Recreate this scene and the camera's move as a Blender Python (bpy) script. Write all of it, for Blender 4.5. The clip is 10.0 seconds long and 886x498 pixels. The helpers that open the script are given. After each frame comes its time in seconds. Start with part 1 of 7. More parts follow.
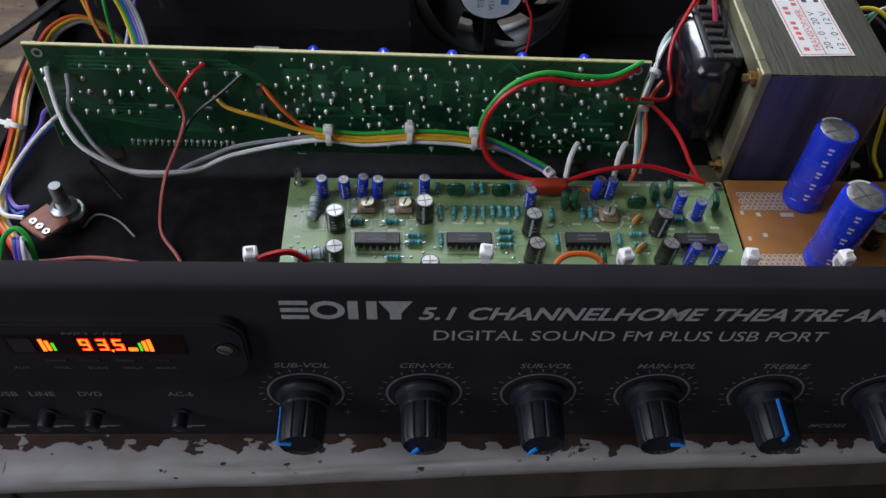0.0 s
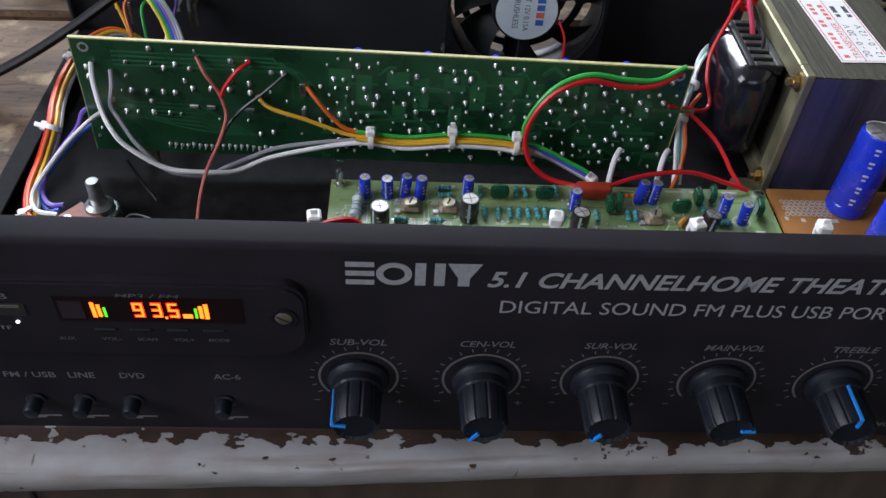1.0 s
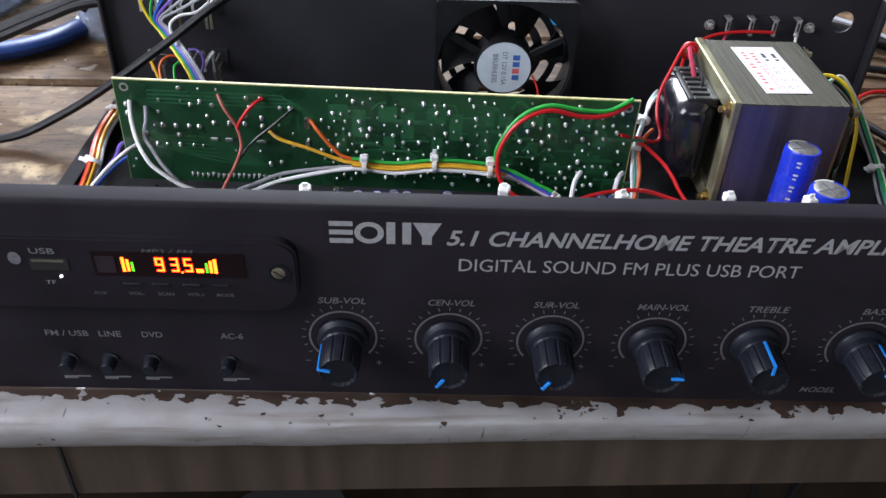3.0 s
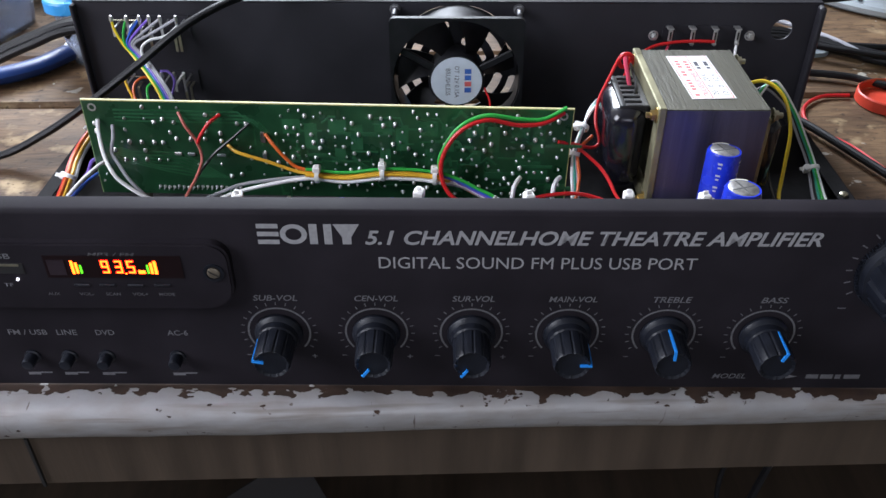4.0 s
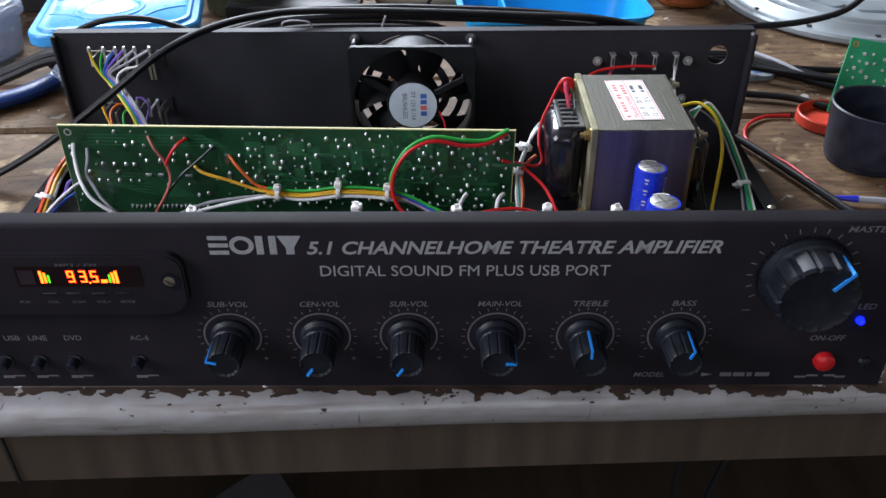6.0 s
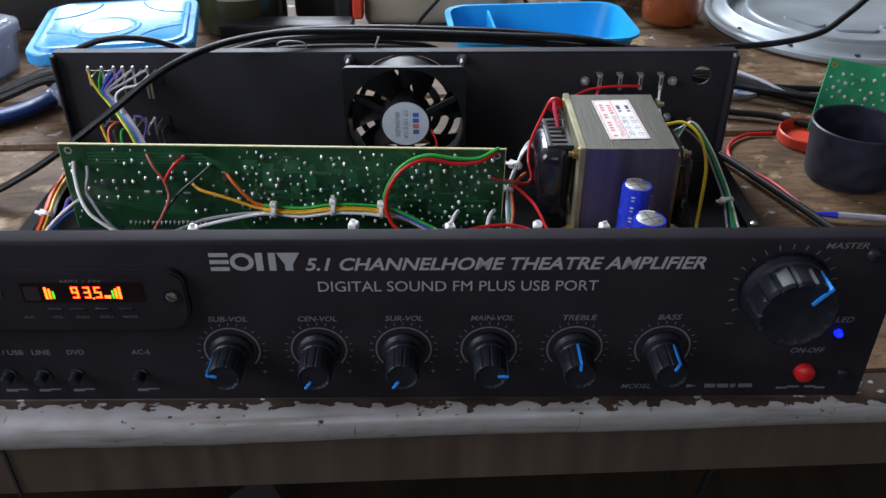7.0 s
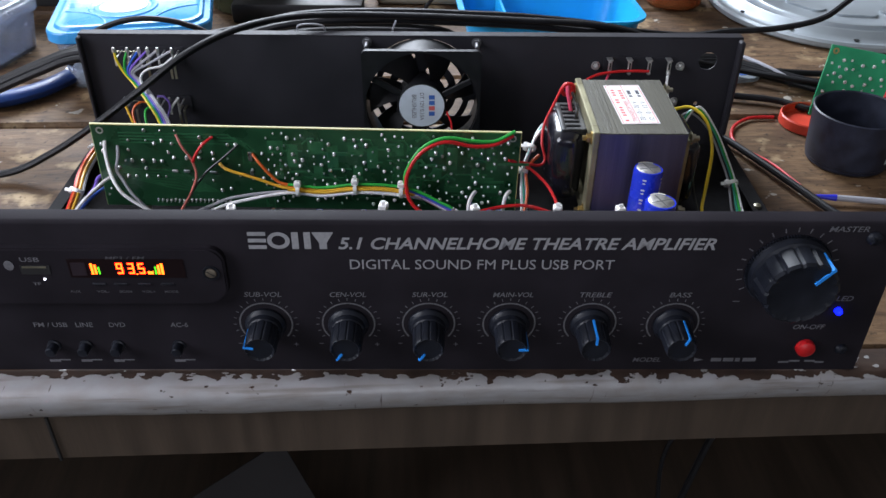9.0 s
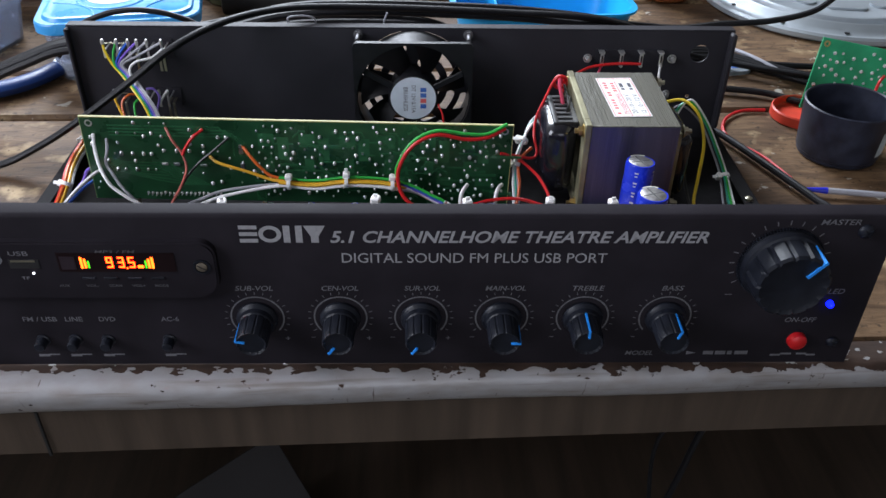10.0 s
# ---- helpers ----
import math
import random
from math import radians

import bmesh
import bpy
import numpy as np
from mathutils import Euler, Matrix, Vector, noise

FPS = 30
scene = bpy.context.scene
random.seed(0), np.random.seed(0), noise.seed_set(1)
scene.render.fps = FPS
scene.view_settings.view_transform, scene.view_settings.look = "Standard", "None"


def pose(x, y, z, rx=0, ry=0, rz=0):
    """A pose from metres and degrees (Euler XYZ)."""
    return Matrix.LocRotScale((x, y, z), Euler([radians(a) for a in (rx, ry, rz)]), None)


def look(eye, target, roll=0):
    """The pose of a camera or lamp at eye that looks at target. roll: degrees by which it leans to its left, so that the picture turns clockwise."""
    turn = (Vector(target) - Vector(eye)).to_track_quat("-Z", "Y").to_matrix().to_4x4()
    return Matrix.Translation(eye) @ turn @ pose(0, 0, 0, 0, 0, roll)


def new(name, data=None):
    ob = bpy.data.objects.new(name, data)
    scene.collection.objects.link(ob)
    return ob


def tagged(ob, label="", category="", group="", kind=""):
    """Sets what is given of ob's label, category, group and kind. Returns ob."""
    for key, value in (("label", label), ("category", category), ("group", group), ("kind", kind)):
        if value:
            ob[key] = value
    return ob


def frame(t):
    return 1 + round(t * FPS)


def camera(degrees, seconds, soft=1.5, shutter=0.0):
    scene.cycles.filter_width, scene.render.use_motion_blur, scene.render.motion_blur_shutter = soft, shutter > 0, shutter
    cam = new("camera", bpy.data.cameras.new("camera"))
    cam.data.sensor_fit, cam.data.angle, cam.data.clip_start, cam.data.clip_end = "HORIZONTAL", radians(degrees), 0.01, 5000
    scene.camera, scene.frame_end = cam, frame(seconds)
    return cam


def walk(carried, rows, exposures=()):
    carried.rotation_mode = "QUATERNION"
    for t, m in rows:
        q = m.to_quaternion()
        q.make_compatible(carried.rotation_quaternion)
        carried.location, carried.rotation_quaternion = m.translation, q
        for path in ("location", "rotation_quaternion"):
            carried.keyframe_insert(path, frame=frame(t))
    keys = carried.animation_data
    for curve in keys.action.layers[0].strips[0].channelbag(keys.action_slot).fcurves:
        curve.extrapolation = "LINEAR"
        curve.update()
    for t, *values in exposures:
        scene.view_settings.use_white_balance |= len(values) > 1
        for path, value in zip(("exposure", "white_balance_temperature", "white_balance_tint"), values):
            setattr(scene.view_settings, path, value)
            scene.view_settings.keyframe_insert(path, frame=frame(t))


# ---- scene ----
import itertools

cam = camera(55.57, 10.0)
PATH = [
    (0, (-0.00711, -0.14948, 0.29865), (0.06543, 1.10843, -1.25454), 3.0),
    (0.5, (-0.01956, -0.15972, 0.28048), (0.0834, 1.18752, -1.19409), 4.2),
    (1, (-0.03266, -0.17251, 0.26685), (0.07713, 1.24063, -1.14418), 4.4),
    (1.5, (-0.03833, -0.19396, 0.26027), (0.06933, 1.30076, -1.06421), 4.2),
    (2, (-0.04546, -0.20929, 0.25068), (0.07134, 1.34591, -1.0014), 4.5),
    (3.5, (0.01058, -0.26411, 0.27055), (0.01234, 1.34403, -0.91853), 0.8),
    (4, (0.02834, -0.27361, 0.27465), (0.01536, 1.34669, -0.89773), 0.0),
    (4.5, (0.04222, -0.28424, 0.28181), (0.04279, 1.3401, -0.88503), -0.1),
    (5, (0.05188, -0.28829, 0.285), (0.03893, 1.33867, -0.87812), -0.6),
    (5.5, (0.05789, -0.29612, 0.28621), (0.03405, 1.34078, -0.86269), -0.6),
    (7, (0.05498, -0.31384, 0.29788), (0.06839, 1.3539, -0.80595), -0.0),
    (7.5, (0.05069, -0.31639, 0.30168), (0.06904, 1.32218, -0.84494), 0.2),
    (8, (0.04265, -0.31959, 0.30711), (0.07525, 1.30496, -0.85897), 0.7),
    (8.5, (0.0407, -0.32656, 0.31062), (0.07979, 1.30308, -0.84814), 0.7),
    (9, (0.0385, -0.3305, 0.3125), (0.07178, 1.30254, -0.84165), 0.8),
    (9.5, (0.03763, -0.33194, 0.31232), (0.07057, 1.3012, -0.84171), 0.8),
    (10, (0.03764, -0.32905, 0.31185), (0.0934, 1.29363, -0.85597), 1.2),
]
walk(cam, [(t, look(eye, target, roll)) for t, eye, target, roll in PATH],
     exposures=[(0, -0.30), (0.5, -0.12), (1, 0.14), (1.5, 0.35), (2, 0.6), (2.7, 0.75), (3.5, 0.8), (4, 0.70), (4.5, 0.55), (5.5, 0.50), (6.3, 0.36), (7, 0.2), (7.5, 0.16), (8, 0.31), (9, 0.43), (10, 0.42)])

# ---- world, sun, lamps ----
world = bpy.data.worlds.new("sky")
scene.world = world
world.use_nodes = True
wn = world.node_tree
sky = wn.nodes.new("ShaderNodeTexSky")
sky.sky_type, sky.sun_disc = "NISHITA", False
sky.sun_elevation, sky.sun_rotation = radians(42), radians(-60)
wn.links.new(sky.outputs[0], wn.nodes["Background"].inputs[0])
wn.nodes["Background"].inputs[1].default_value = 0.1


def area_lamp(name, m, w, h, watts, colour):
    d = bpy.data.lights.new(name, "AREA")
    d.shape, d.size, d.size_y, d.energy, d.color = "RECTANGLE", w, h, watts, colour
    ob = new(name, d)
    ob.matrix_world = m
    return ob


# two unseen lamps, assumed at the back and the left, stand in for daylight
area_lamp("window_light", look((-0.45, 1.76, 1.25), (-0.05, 0.1, 0.0)), 1.1, 1.0, 66.0, (0.82, 0.89, 1.0))
area_lamp("window_light", look((-1.02, -0.24, 0.66), (-0.1, 0.0, 0.0)), 0.8, 0.7, 12.0, (0.87, 0.89, 1.0))
# weak fill added in front to brighten panel, nosing and wires
area_lamp("doorway_light", look((0.1, -2.26, 0.55), (0.0, 0.0, 0.0)), 1.0, 1.4, 6.5, (0.90, 0.90, 1.0))


# ---- materials ----
def material(name, base, rough=0.5, metal=0.0, vary=0.15, scale=60.0, bump=0.08, fine=900.0, coat=0.0, trans=0.0,
             emit=0.0, random_tint=0.0, stretch=(1, 1, 1), spec=0.5, rough_vary=0.15):
    m = bpy.data.materials.new(name)
    m.use_nodes = True
    nt = m.node_tree
    N, LK = nt.nodes, nt.links
    p = N["Principled BSDF"]
    tc, mp = N.new("ShaderNodeTexCoord"), N.new("ShaderNodeMapping")
    mp.inputs["Scale"].default_value = stretch
    LK.new(tc.outputs["Object"], mp.inputs[0])
    big, small = N.new("ShaderNodeTexNoise"), N.new("ShaderNodeTexNoise")
    big.inputs["Scale"].default_value, big.inputs["Detail"].default_value = scale, 5
    small.inputs["Scale"].default_value, small.inputs["Detail"].default_value = fine, 3
    LK.new(mp.outputs[0], big.inputs[0]), LK.new(mp.outputs[0], small.inputs[0])
    ramp = N.new("ShaderNodeValToRGB")
    ramp.color_ramp.elements[0].position, ramp.color_ramp.elements[1].position = 0.3, 0.72
    ramp.color_ramp.elements[0].color = (*[min(1, c * (1 - vary)) for c in base], 1)
    ramp.color_ramp.elements[1].color = (*[min(1, c * (1 + vary)) for c in base], 1)
    LK.new(big.outputs[0], ramp.inputs[0])
    out = ramp.outputs[0]
    if random_tint:
        info, hsv, mr = N.new("ShaderNodeObjectInfo"), N.new("ShaderNodeHueSaturation"), N.new("ShaderNodeMapRange")
        mr.inputs[3].default_value, mr.inputs[4].default_value = 1 - random_tint, 1 + random_tint
        LK.new(info.outputs["Random"], mr.inputs[0]), LK.new(mr.outputs[0], hsv.inputs["Value"])
        LK.new(out, hsv.inputs["Color"])
        out = hsv.outputs[0]
    LK.new(out, p.inputs["Base Color"])
    rr = N.new("ShaderNodeMapRange")
    rr.inputs[3].default_value, rr.inputs[4].default_value = max(0.02, rough - rough_vary), min(1, rough + rough_vary)
    LK.new(big.outputs[0], rr.inputs[0]), LK.new(rr.outputs[0], p.inputs["Roughness"])
    p.inputs["Metallic"].default_value = metal
    p.inputs["Specular IOR Level"].default_value = spec
    p.inputs["Coat Weight"].default_value = coat
    p.inputs["Transmission Weight"].default_value = trans
    if emit:
        p.inputs["Emission Color"].default_value, p.inputs["Emission Strength"].default_value = (*base, 1), emit
    if bump:
        b = N.new("ShaderNodeBump")
        b.inputs["Strength"].default_value, b.inputs["Distance"].default_value = bump, 0.0006
        LK.new(small.outputs[0], b.inputs["Height"]), LK.new(b.outputs[0], p.inputs["Normal"])
    return m


def wood_material(name, dark, light, worn):
    """Old unfinished boards: long grain along x, darker stains, pale scuffed patches."""
    m = bpy.data.materials.new(name)
    m.use_nodes = True
    nt = m.node_tree
    N, LK = nt.nodes, nt.links
    p = N["Principled BSDF"]
    tc, mp, info = N.new("ShaderNodeTexCoord"), N.new("ShaderNodeMapping"), N.new("ShaderNodeObjectInfo")
    mp.inputs["Scale"].default_value = (9.0, 34, 34)
    add = N.new("ShaderNodeVectorMath")
    add.operation = "ADD"
    LK.new(tc.outputs["Object"], add.inputs[0])
    sc = N.new("ShaderNodeMath")
    sc.operation = "MULTIPLY"
    sc.inputs[1].default_value = 7.0
    LK.new(info.outputs["Random"], sc.inputs[0]), LK.new(sc.outputs[0], add.inputs[1])
    LK.new(add.outputs[0], mp.inputs[0])
    grain, stain, scuff, fine = (N.new("ShaderNodeTexNoise") for _ in range(4))
    for nd, s, d in ((grain, 3.2, 12), (stain, 11.0, 9), (scuff, 34.0, 12), (fine, 14.0, 8)):
        nd.inputs["Scale"].default_value, nd.inputs["Detail"].default_value = s, d
    grain.inputs["Distortion"].default_value = 1.1
    LK.new(mp.outputs[0], grain.inputs[0]), LK.new(mp.outputs[0], fine.inputs[0])
    LK.new(add.outputs[0], stain.inputs[0]), LK.new(add.outputs[0], scuff.inputs[0])
    r1 = N.new("ShaderNodeValToRGB")
    r1.color_ramp.elements[0].position, r1.color_ramp.elements[1].position = 0.32, 0.68
    r1.color_ramp.elements[0].color, r1.color_ramp.elements[1].color = (*dark, 1), (*light, 1)
    LK.new(grain.outputs[0], r1.inputs[0])
    mul = N.new("ShaderNodeMix")
    mul.data_type, mul.blend_type = "RGBA", "MULTIPLY"
    r2 = N.new("ShaderNodeValToRGB")
    r2.color_ramp.elements[0].position, r2.color_ramp.elements[1].position = 0.36, 0.6
    r2.color_ramp.elements[0].color, r2.color_ramp.elements[1].color = (0.38, 0.34, 0.33, 1), (1, 1, 1, 1)
    LK.new(stain.outputs[0], r2.inputs[0])
    mul.inputs[0].default_value = 1.0
    LK.new(r1.outputs[0], mul.inputs[6]), LK.new(r2.outputs[0], mul.inputs[7])
    mix = N.new("ShaderNodeMix")
    mix.data_type = "RGBA"
    r3 = N.new("ShaderNodeValToRGB")
    r3.color_ramp.elements[0].position, r3.color_ramp.elements[1].position = 0.60, 0.72
    LK.new(scuff.outputs[0], r3.inputs[0]), LK.new(r3.outputs[0], mix.inputs[0])
    mix.inputs[7].default_value = (*worn, 1)
    LK.new(mul.outputs[2], mix.inputs[6])
    last = mix.outputs[2]
    for s, lo, hi, c in ((55.0, 0.675, 0.695, (0.50, 0.47, 0.42)), (190.0, 0.60, 0.68, (0.028, 0.016, 0.010)), (26.0, 0.66, 0.70, (0.045, 0.025, 0.016))):
        nz, mr, mx = N.new("ShaderNodeTexNoise"), N.new("ShaderNodeMapRange"), N.new("ShaderNodeMix")
        nz.inputs["Scale"].default_value, nz.inputs["Detail"].default_value = s, 4
        mr.inputs[1].default_value, mr.inputs[2].default_value, mr.inputs[4].default_value = lo, hi, 0.8
        mx.data_type = "RGBA"
        LK.new(add.outputs[0], nz.inputs[0]), LK.new(nz.outputs[0], mr.inputs[0]), LK.new(mr.outputs[0], mx.inputs[0])
        LK.new(last, mx.inputs[6])
        mx.inputs[7].default_value = (*c, 1)
        last = mx.outputs[2]
    LK.new(last, p.inputs["Base Color"])
    p.inputs["Roughness"].default_value = 0.62
    p.inputs["Specular IOR Level"].default_value = 0.3
    b = N.new("ShaderNodeBump")
    b.inputs["Strength"].default_value, b.inputs["Distance"].default_value = 0.45, 0.0010
    LK.new(fine.outputs[0], b.inputs["Height"]), LK.new(b.outputs[0], p.inputs["Normal"])
    return m


def chipped_paint(name):
    """White gloss paint on an old wooden nosing, chipped to brown wood along its upper arris and in spots."""
    m = bpy.data.materials.new(name)
    m.use_nodes = True
    nt = m.node_tree
    N, LK = nt.nodes, nt.links
    p = N["Principled BSDF"]
    tc, sep = N.new("ShaderNodeTexCoord"), N.new("ShaderNodeSeparateXYZ")
    LK.new(tc.outputs["Object"], sep.inputs[0])
    mp = N.new("ShaderNodeMapping")
    mp.inputs["Scale"].default_value = (1, 1.6, 1.6)
    LK.new(tc.outputs["Object"], mp.inputs[0])
    chips, spots, dirt, relief = (N.new("ShaderNodeTexNoise") for _ in range(4))
    for nd, s, d in ((chips, 115.0, 9), (spots, 80.0, 6), (dirt, 60.0, 9), (relief, 90.0, 7)):
        nd.inputs["Scale"].default_value, nd.inputs["Detail"].default_value = s, d
        LK.new(mp.outputs[0], nd.inputs[0])
    edge = N.new("ShaderNodeMapRange")
    edge.inputs[1].default_value, edge.inputs[2].default_value = -0.0095, -0.0010
    edge.inputs[3].default_value, edge.inputs[4].default_value = 0.0, 0.34
    LK.new(sep.outputs[2], edge.inputs[0])
    # bare band along the amplifier's front line: chips, plus its shade put into the colour
    skew, chip_shade, both = N.new("ShaderNodeMath"), N.new("ShaderNodeMapRange"), N.new("ShaderNodeMath")
    skew.operation, both.operation = "MULTIPLY_ADD", "MULTIPLY"
    skew.inputs[1].default_value = 0.037
    LK.new(sep.outputs[0], skew.inputs[0]), LK.new(sep.outputs[1], skew.inputs[2])
    chip_shade.inputs[1].default_value, chip_shade.inputs[2].default_value = 0.0040, 0.0122
    LK.new(skew.outputs[0], chip_shade.inputs[0])
    LK.new(edge.outputs[0], both.inputs[0]), LK.new(chip_shade.outputs[0], both.inputs[1])
    s1 = N.new("ShaderNodeMath")
    LK.new(chips.outputs[0], s1.inputs[0]), LK.new(both.outputs[0], s1.inputs[1])
    c1 = N.new("ShaderNodeMapRange")
    c1.inputs[1].default_value, c1.inputs[2].default_value = 0.70, 0.715
    LK.new(s1.outputs[0], c1.inputs[0])
    c2 = N.new("ShaderNodeMapRange")
    c2.inputs[1].default_value, c2.inputs[2].default_value = 0.70, 0.712
    LK.new(spots.outputs[0], c2.inputs[0])
    mx = N.new("ShaderNodeMath")
    mx.operation = "MAXIMUM"
    LK.new(c1.outputs[0], mx.inputs[0]), LK.new(c2.outputs[0], mx.inputs[1])
    paint = N.new("ShaderNodeValToRGB")
    paint.color_ramp.elements[0].position, paint.color_ramp.elements[1].position = 0.33, 0.62
    paint.color_ramp.elements[0].color, paint.color_ramp.elements[1].color = (0.315, 0.295, 0.285, 1), (0.365, 0.36, 0.37, 1)
    LK.new(dirt.outputs[0], paint.inputs[0])
    coat = paint.outputs[0]
    # long brown grime streaks and short upright scratches in the paint
    for sc, s, lo, hi, top, c in (((0.5, 4, 9), 30.0, 0.56, 0.70, 0.55, (0.16, 0.125, 0.10)), ((9, 1, 0.6), 46.0, 0.68, 0.71, 0.85, (0.10, 0.075, 0.06)), ((2.5, 2.5, 2.5), 60.0, 0.70, 0.72, 0.8, (0.10, 0.07, 0.055))):
        mq, nq, rq, xq = N.new("ShaderNodeMapping"), N.new("ShaderNodeTexNoise"), N.new("ShaderNodeMapRange"), N.new("ShaderNodeMix")
        mq.inputs["Scale"].default_value = sc
        nq.inputs["Scale"].default_value, nq.inputs["Detail"].default_value = s, 4
        rq.inputs[1].default_value, rq.inputs[2].default_value, rq.inputs[4].default_value = lo, hi, top
        xq.data_type = "RGBA"
        xq.inputs[7].default_value = (*c, 1)
        LK.new(tc.outputs["Object"], mq.inputs[0]), LK.new(mq.outputs[0], nq.inputs[0]), LK.new(nq.outputs[0], rq.inputs[0])
        LK.new(rq.outputs[0], xq.inputs[0]), LK.new(coat, xq.inputs[6])
        coat = xq.outputs[2]
    # brown wood, taken near black to paint in the shade under the amplifier
    bare = N.new("ShaderNodeValToRGB")
    bare.color_ramp.elements[0].color, bare.color_ramp.elements[1].color = (0.012, 0.007, 0.005, 1), (0.070, 0.036, 0.022, 1)
    LK.new(relief.outputs[0], bare.inputs[0])
    mix = N.new("ShaderNodeMix")
    mix.data_type = "RGBA"
    LK.new(mx.outputs[0], mix.inputs[0]), LK.new(coat, mix.inputs[6]), LK.new(bare.outputs[0], mix.inputs[7])
    LK.new(mix.outputs[2], p.inputs["Base Color"])
    rg = N.new("ShaderNodeMapRange")
    rg.inputs[3].default_value, rg.inputs[4].default_value = 0.30, 0.85
    LK.new(mx.outputs[0], rg.inputs[0]), LK.new(rg.outputs[0], p.inputs["Roughness"])
    h = N.new("ShaderNodeMath")
    h.operation = "SUBTRACT"
    LK.new(relief.outputs[0], h.inputs[0]), LK.new(mx.outputs[0], h.inputs[1])
    b = N.new("ShaderNodeBump")
    b.inputs["Strength"].default_value, b.inputs["Distance"].default_value = 0.6, 0.0012
    LK.new(h.outputs[0], b.inputs["Height"]), LK.new(b.outputs[0], p.inputs["Normal"])
    return m


M_PANEL = material("black_powder_coat", (0.0185, 0.0160, 0.0205), 0.62, spec=0.09, vary=0.25, scale=30, bump=0.12, fine=2600)
# one black paint in two tones: darker for the shaded chassis, lighter for the lit back
M_STEEL_BLACK = material("black_painted_steel_shaded", (0.014, 0.0135, 0.015), 0.7, spec=0.08, vary=0.4, scale=160, bump=0.1, fine=1800)
M_BACK = material("black_painted_steel_lit", (0.027, 0.026, 0.032), 0.55, spec=0.2, vary=0.22, scale=22, bump=0.1, fine=1800)
M_LAMIN_BLUE = material("violet_varnished_steel", (0.095, 0.088, 0.148), 0.36, 0.4, vary=0.32, scale=8, bump=0.3, fine=40, stretch=(14, 2, 0.5))
M_PRINT = material("grey_white_print", (0.34, 0.34, 0.36), 0.6, vary=0.15, scale=500, bump=0)
M_PRINT_DIM = material("worn_grey_print", (0.145, 0.145, 0.16), 0.6, vary=0.25, scale=600, bump=0)
M_PRINT_RING = material("thin_grey_scale_print", (0.13, 0.13, 0.14), 0.6, vary=0.3, scale=600, bump=0)
M_PRINT_FAINT = material("faint_grey_print", (0.10, 0.10, 0.11), 0.6, vary=0.3, scale=700, bump=0)
M_KNOB = material("black_knob_plastic", (0.0095, 0.0115, 0.018), 0.42, spec=0.32, vary=0.3, scale=150, bump=0.05, fine=2000)
M_BLUE_MARK = material("blue_pointer_paint", (0.02, 0.30, 0.95), 0.45, vary=0.1, bump=0)
M_RED_BUTTON = material("red_button_plastic", (0.55, 0.012, 0.015), 0.35, vary=0.1, scale=200, bump=0.02)
M_BLUE_LED = material("blue_led", (0.002, 0.006, 1.0), 0.3, emit=5.0, bump=0, vary=0.0)
M_SEG_Y = material("display_segment_amber", (1.0, 0.080, 0.006), 0.4, emit=6.5, bump=0, vary=0.0)
# red glow round the amber segments, made as a glowing colour of its own
M_HALO_R = material("painted_red_halo", (1.0, 0.007, 0.005), 0.4, emit=3.8, bump=0, vary=0.0)
M_SEG_G = material("display_segment_green", (0.10, 0.75, 0.02), 0.4, emit=1.2, bump=0, vary=0.0)
M_WINDOW = material("smoked_display_plastic", (0.012, 0.006, 0.007), 0.5, spec=0.1, vary=0.2, bump=0)
M_CHROME = material("bright_metal", (0.66, 0.66, 0.64), 0.28, 1.0, vary=0.2, scale=300, bump=0.05)
M_SOLDER = material("solder", (0.66, 0.66, 0.66), 0.40, 0.85, vary=0.2, scale=900, bump=0.1, fine=3000)
M_ZINC = material("zinc_plated_steel", (0.50, 0.47, 0.36), 0.38, 1.0, vary=0.35, scale=90, bump=0.1)
M_BOLT = material("dull_steel_bolt", (0.16, 0.16, 0.17), 0.5, 0.7, vary=0.3, scale=200, bump=0.1)
M_BRASS = material("brass_screw", (0.62, 0.46, 0.20), 0.35, 1.0, vary=0.25, scale=300, bump=0.1)
M_BRACKET = material("dull_plated_steel", (0.30, 0.28, 0.18), 0.45, 0.65, vary=0.3, scale=60, bump=0.15)
M_LAMIN = material("transformer_lamination", (0.080, 0.075, 0.055), 0.48, 0.35, vary=0.2, scale=8, bump=0.5, fine=40, stretch=(60, 3, 3))
M_TAPE = material("black_insulation_tape", (0.012, 0.012, 0.018), 0.22, coat=0.4, vary=0.4, scale=120, bump=0.7, fine=130)
M_PCB_DARK = material("dark_green_solder_mask", (0.013, 0.066, 0.027), 0.30, vary=0.45, scale=42, bump=0.25, fine=420, coat=0.3)
M_TRACE = material("green_trace", (0.027, 0.125, 0.052), 0.3, vary=0.2, scale=100, bump=0.05, coat=0.3)
M_PCB_EDGE = material("fibreglass_edge", (0.50, 0.46, 0.20), 0.6, vary=0.2, scale=300)
M_PCB_LIGHT = material("pale_green_solder_mask", (0.27, 0.39, 0.17), 0.38, vary=0.2, scale=60, bump=0.2, fine=300, coat=0.2)
M_PCB_BRIGHT = material("bright_green_solder_mask", (0.022, 0.34, 0.15), 0.32, vary=0.2, scale=60, bump=0.2, fine=300, coat=0.3)
M_PCB_BROWN = material("brown_phenolic_board", (0.46, 0.20, 0.055), 0.45, vary=0.18, scale=50, bump=0.1)
M_SILK = material("white_silkscreen", (0.62, 0.62, 0.55), 0.6, vary=0.15, scale=500, bump=0)
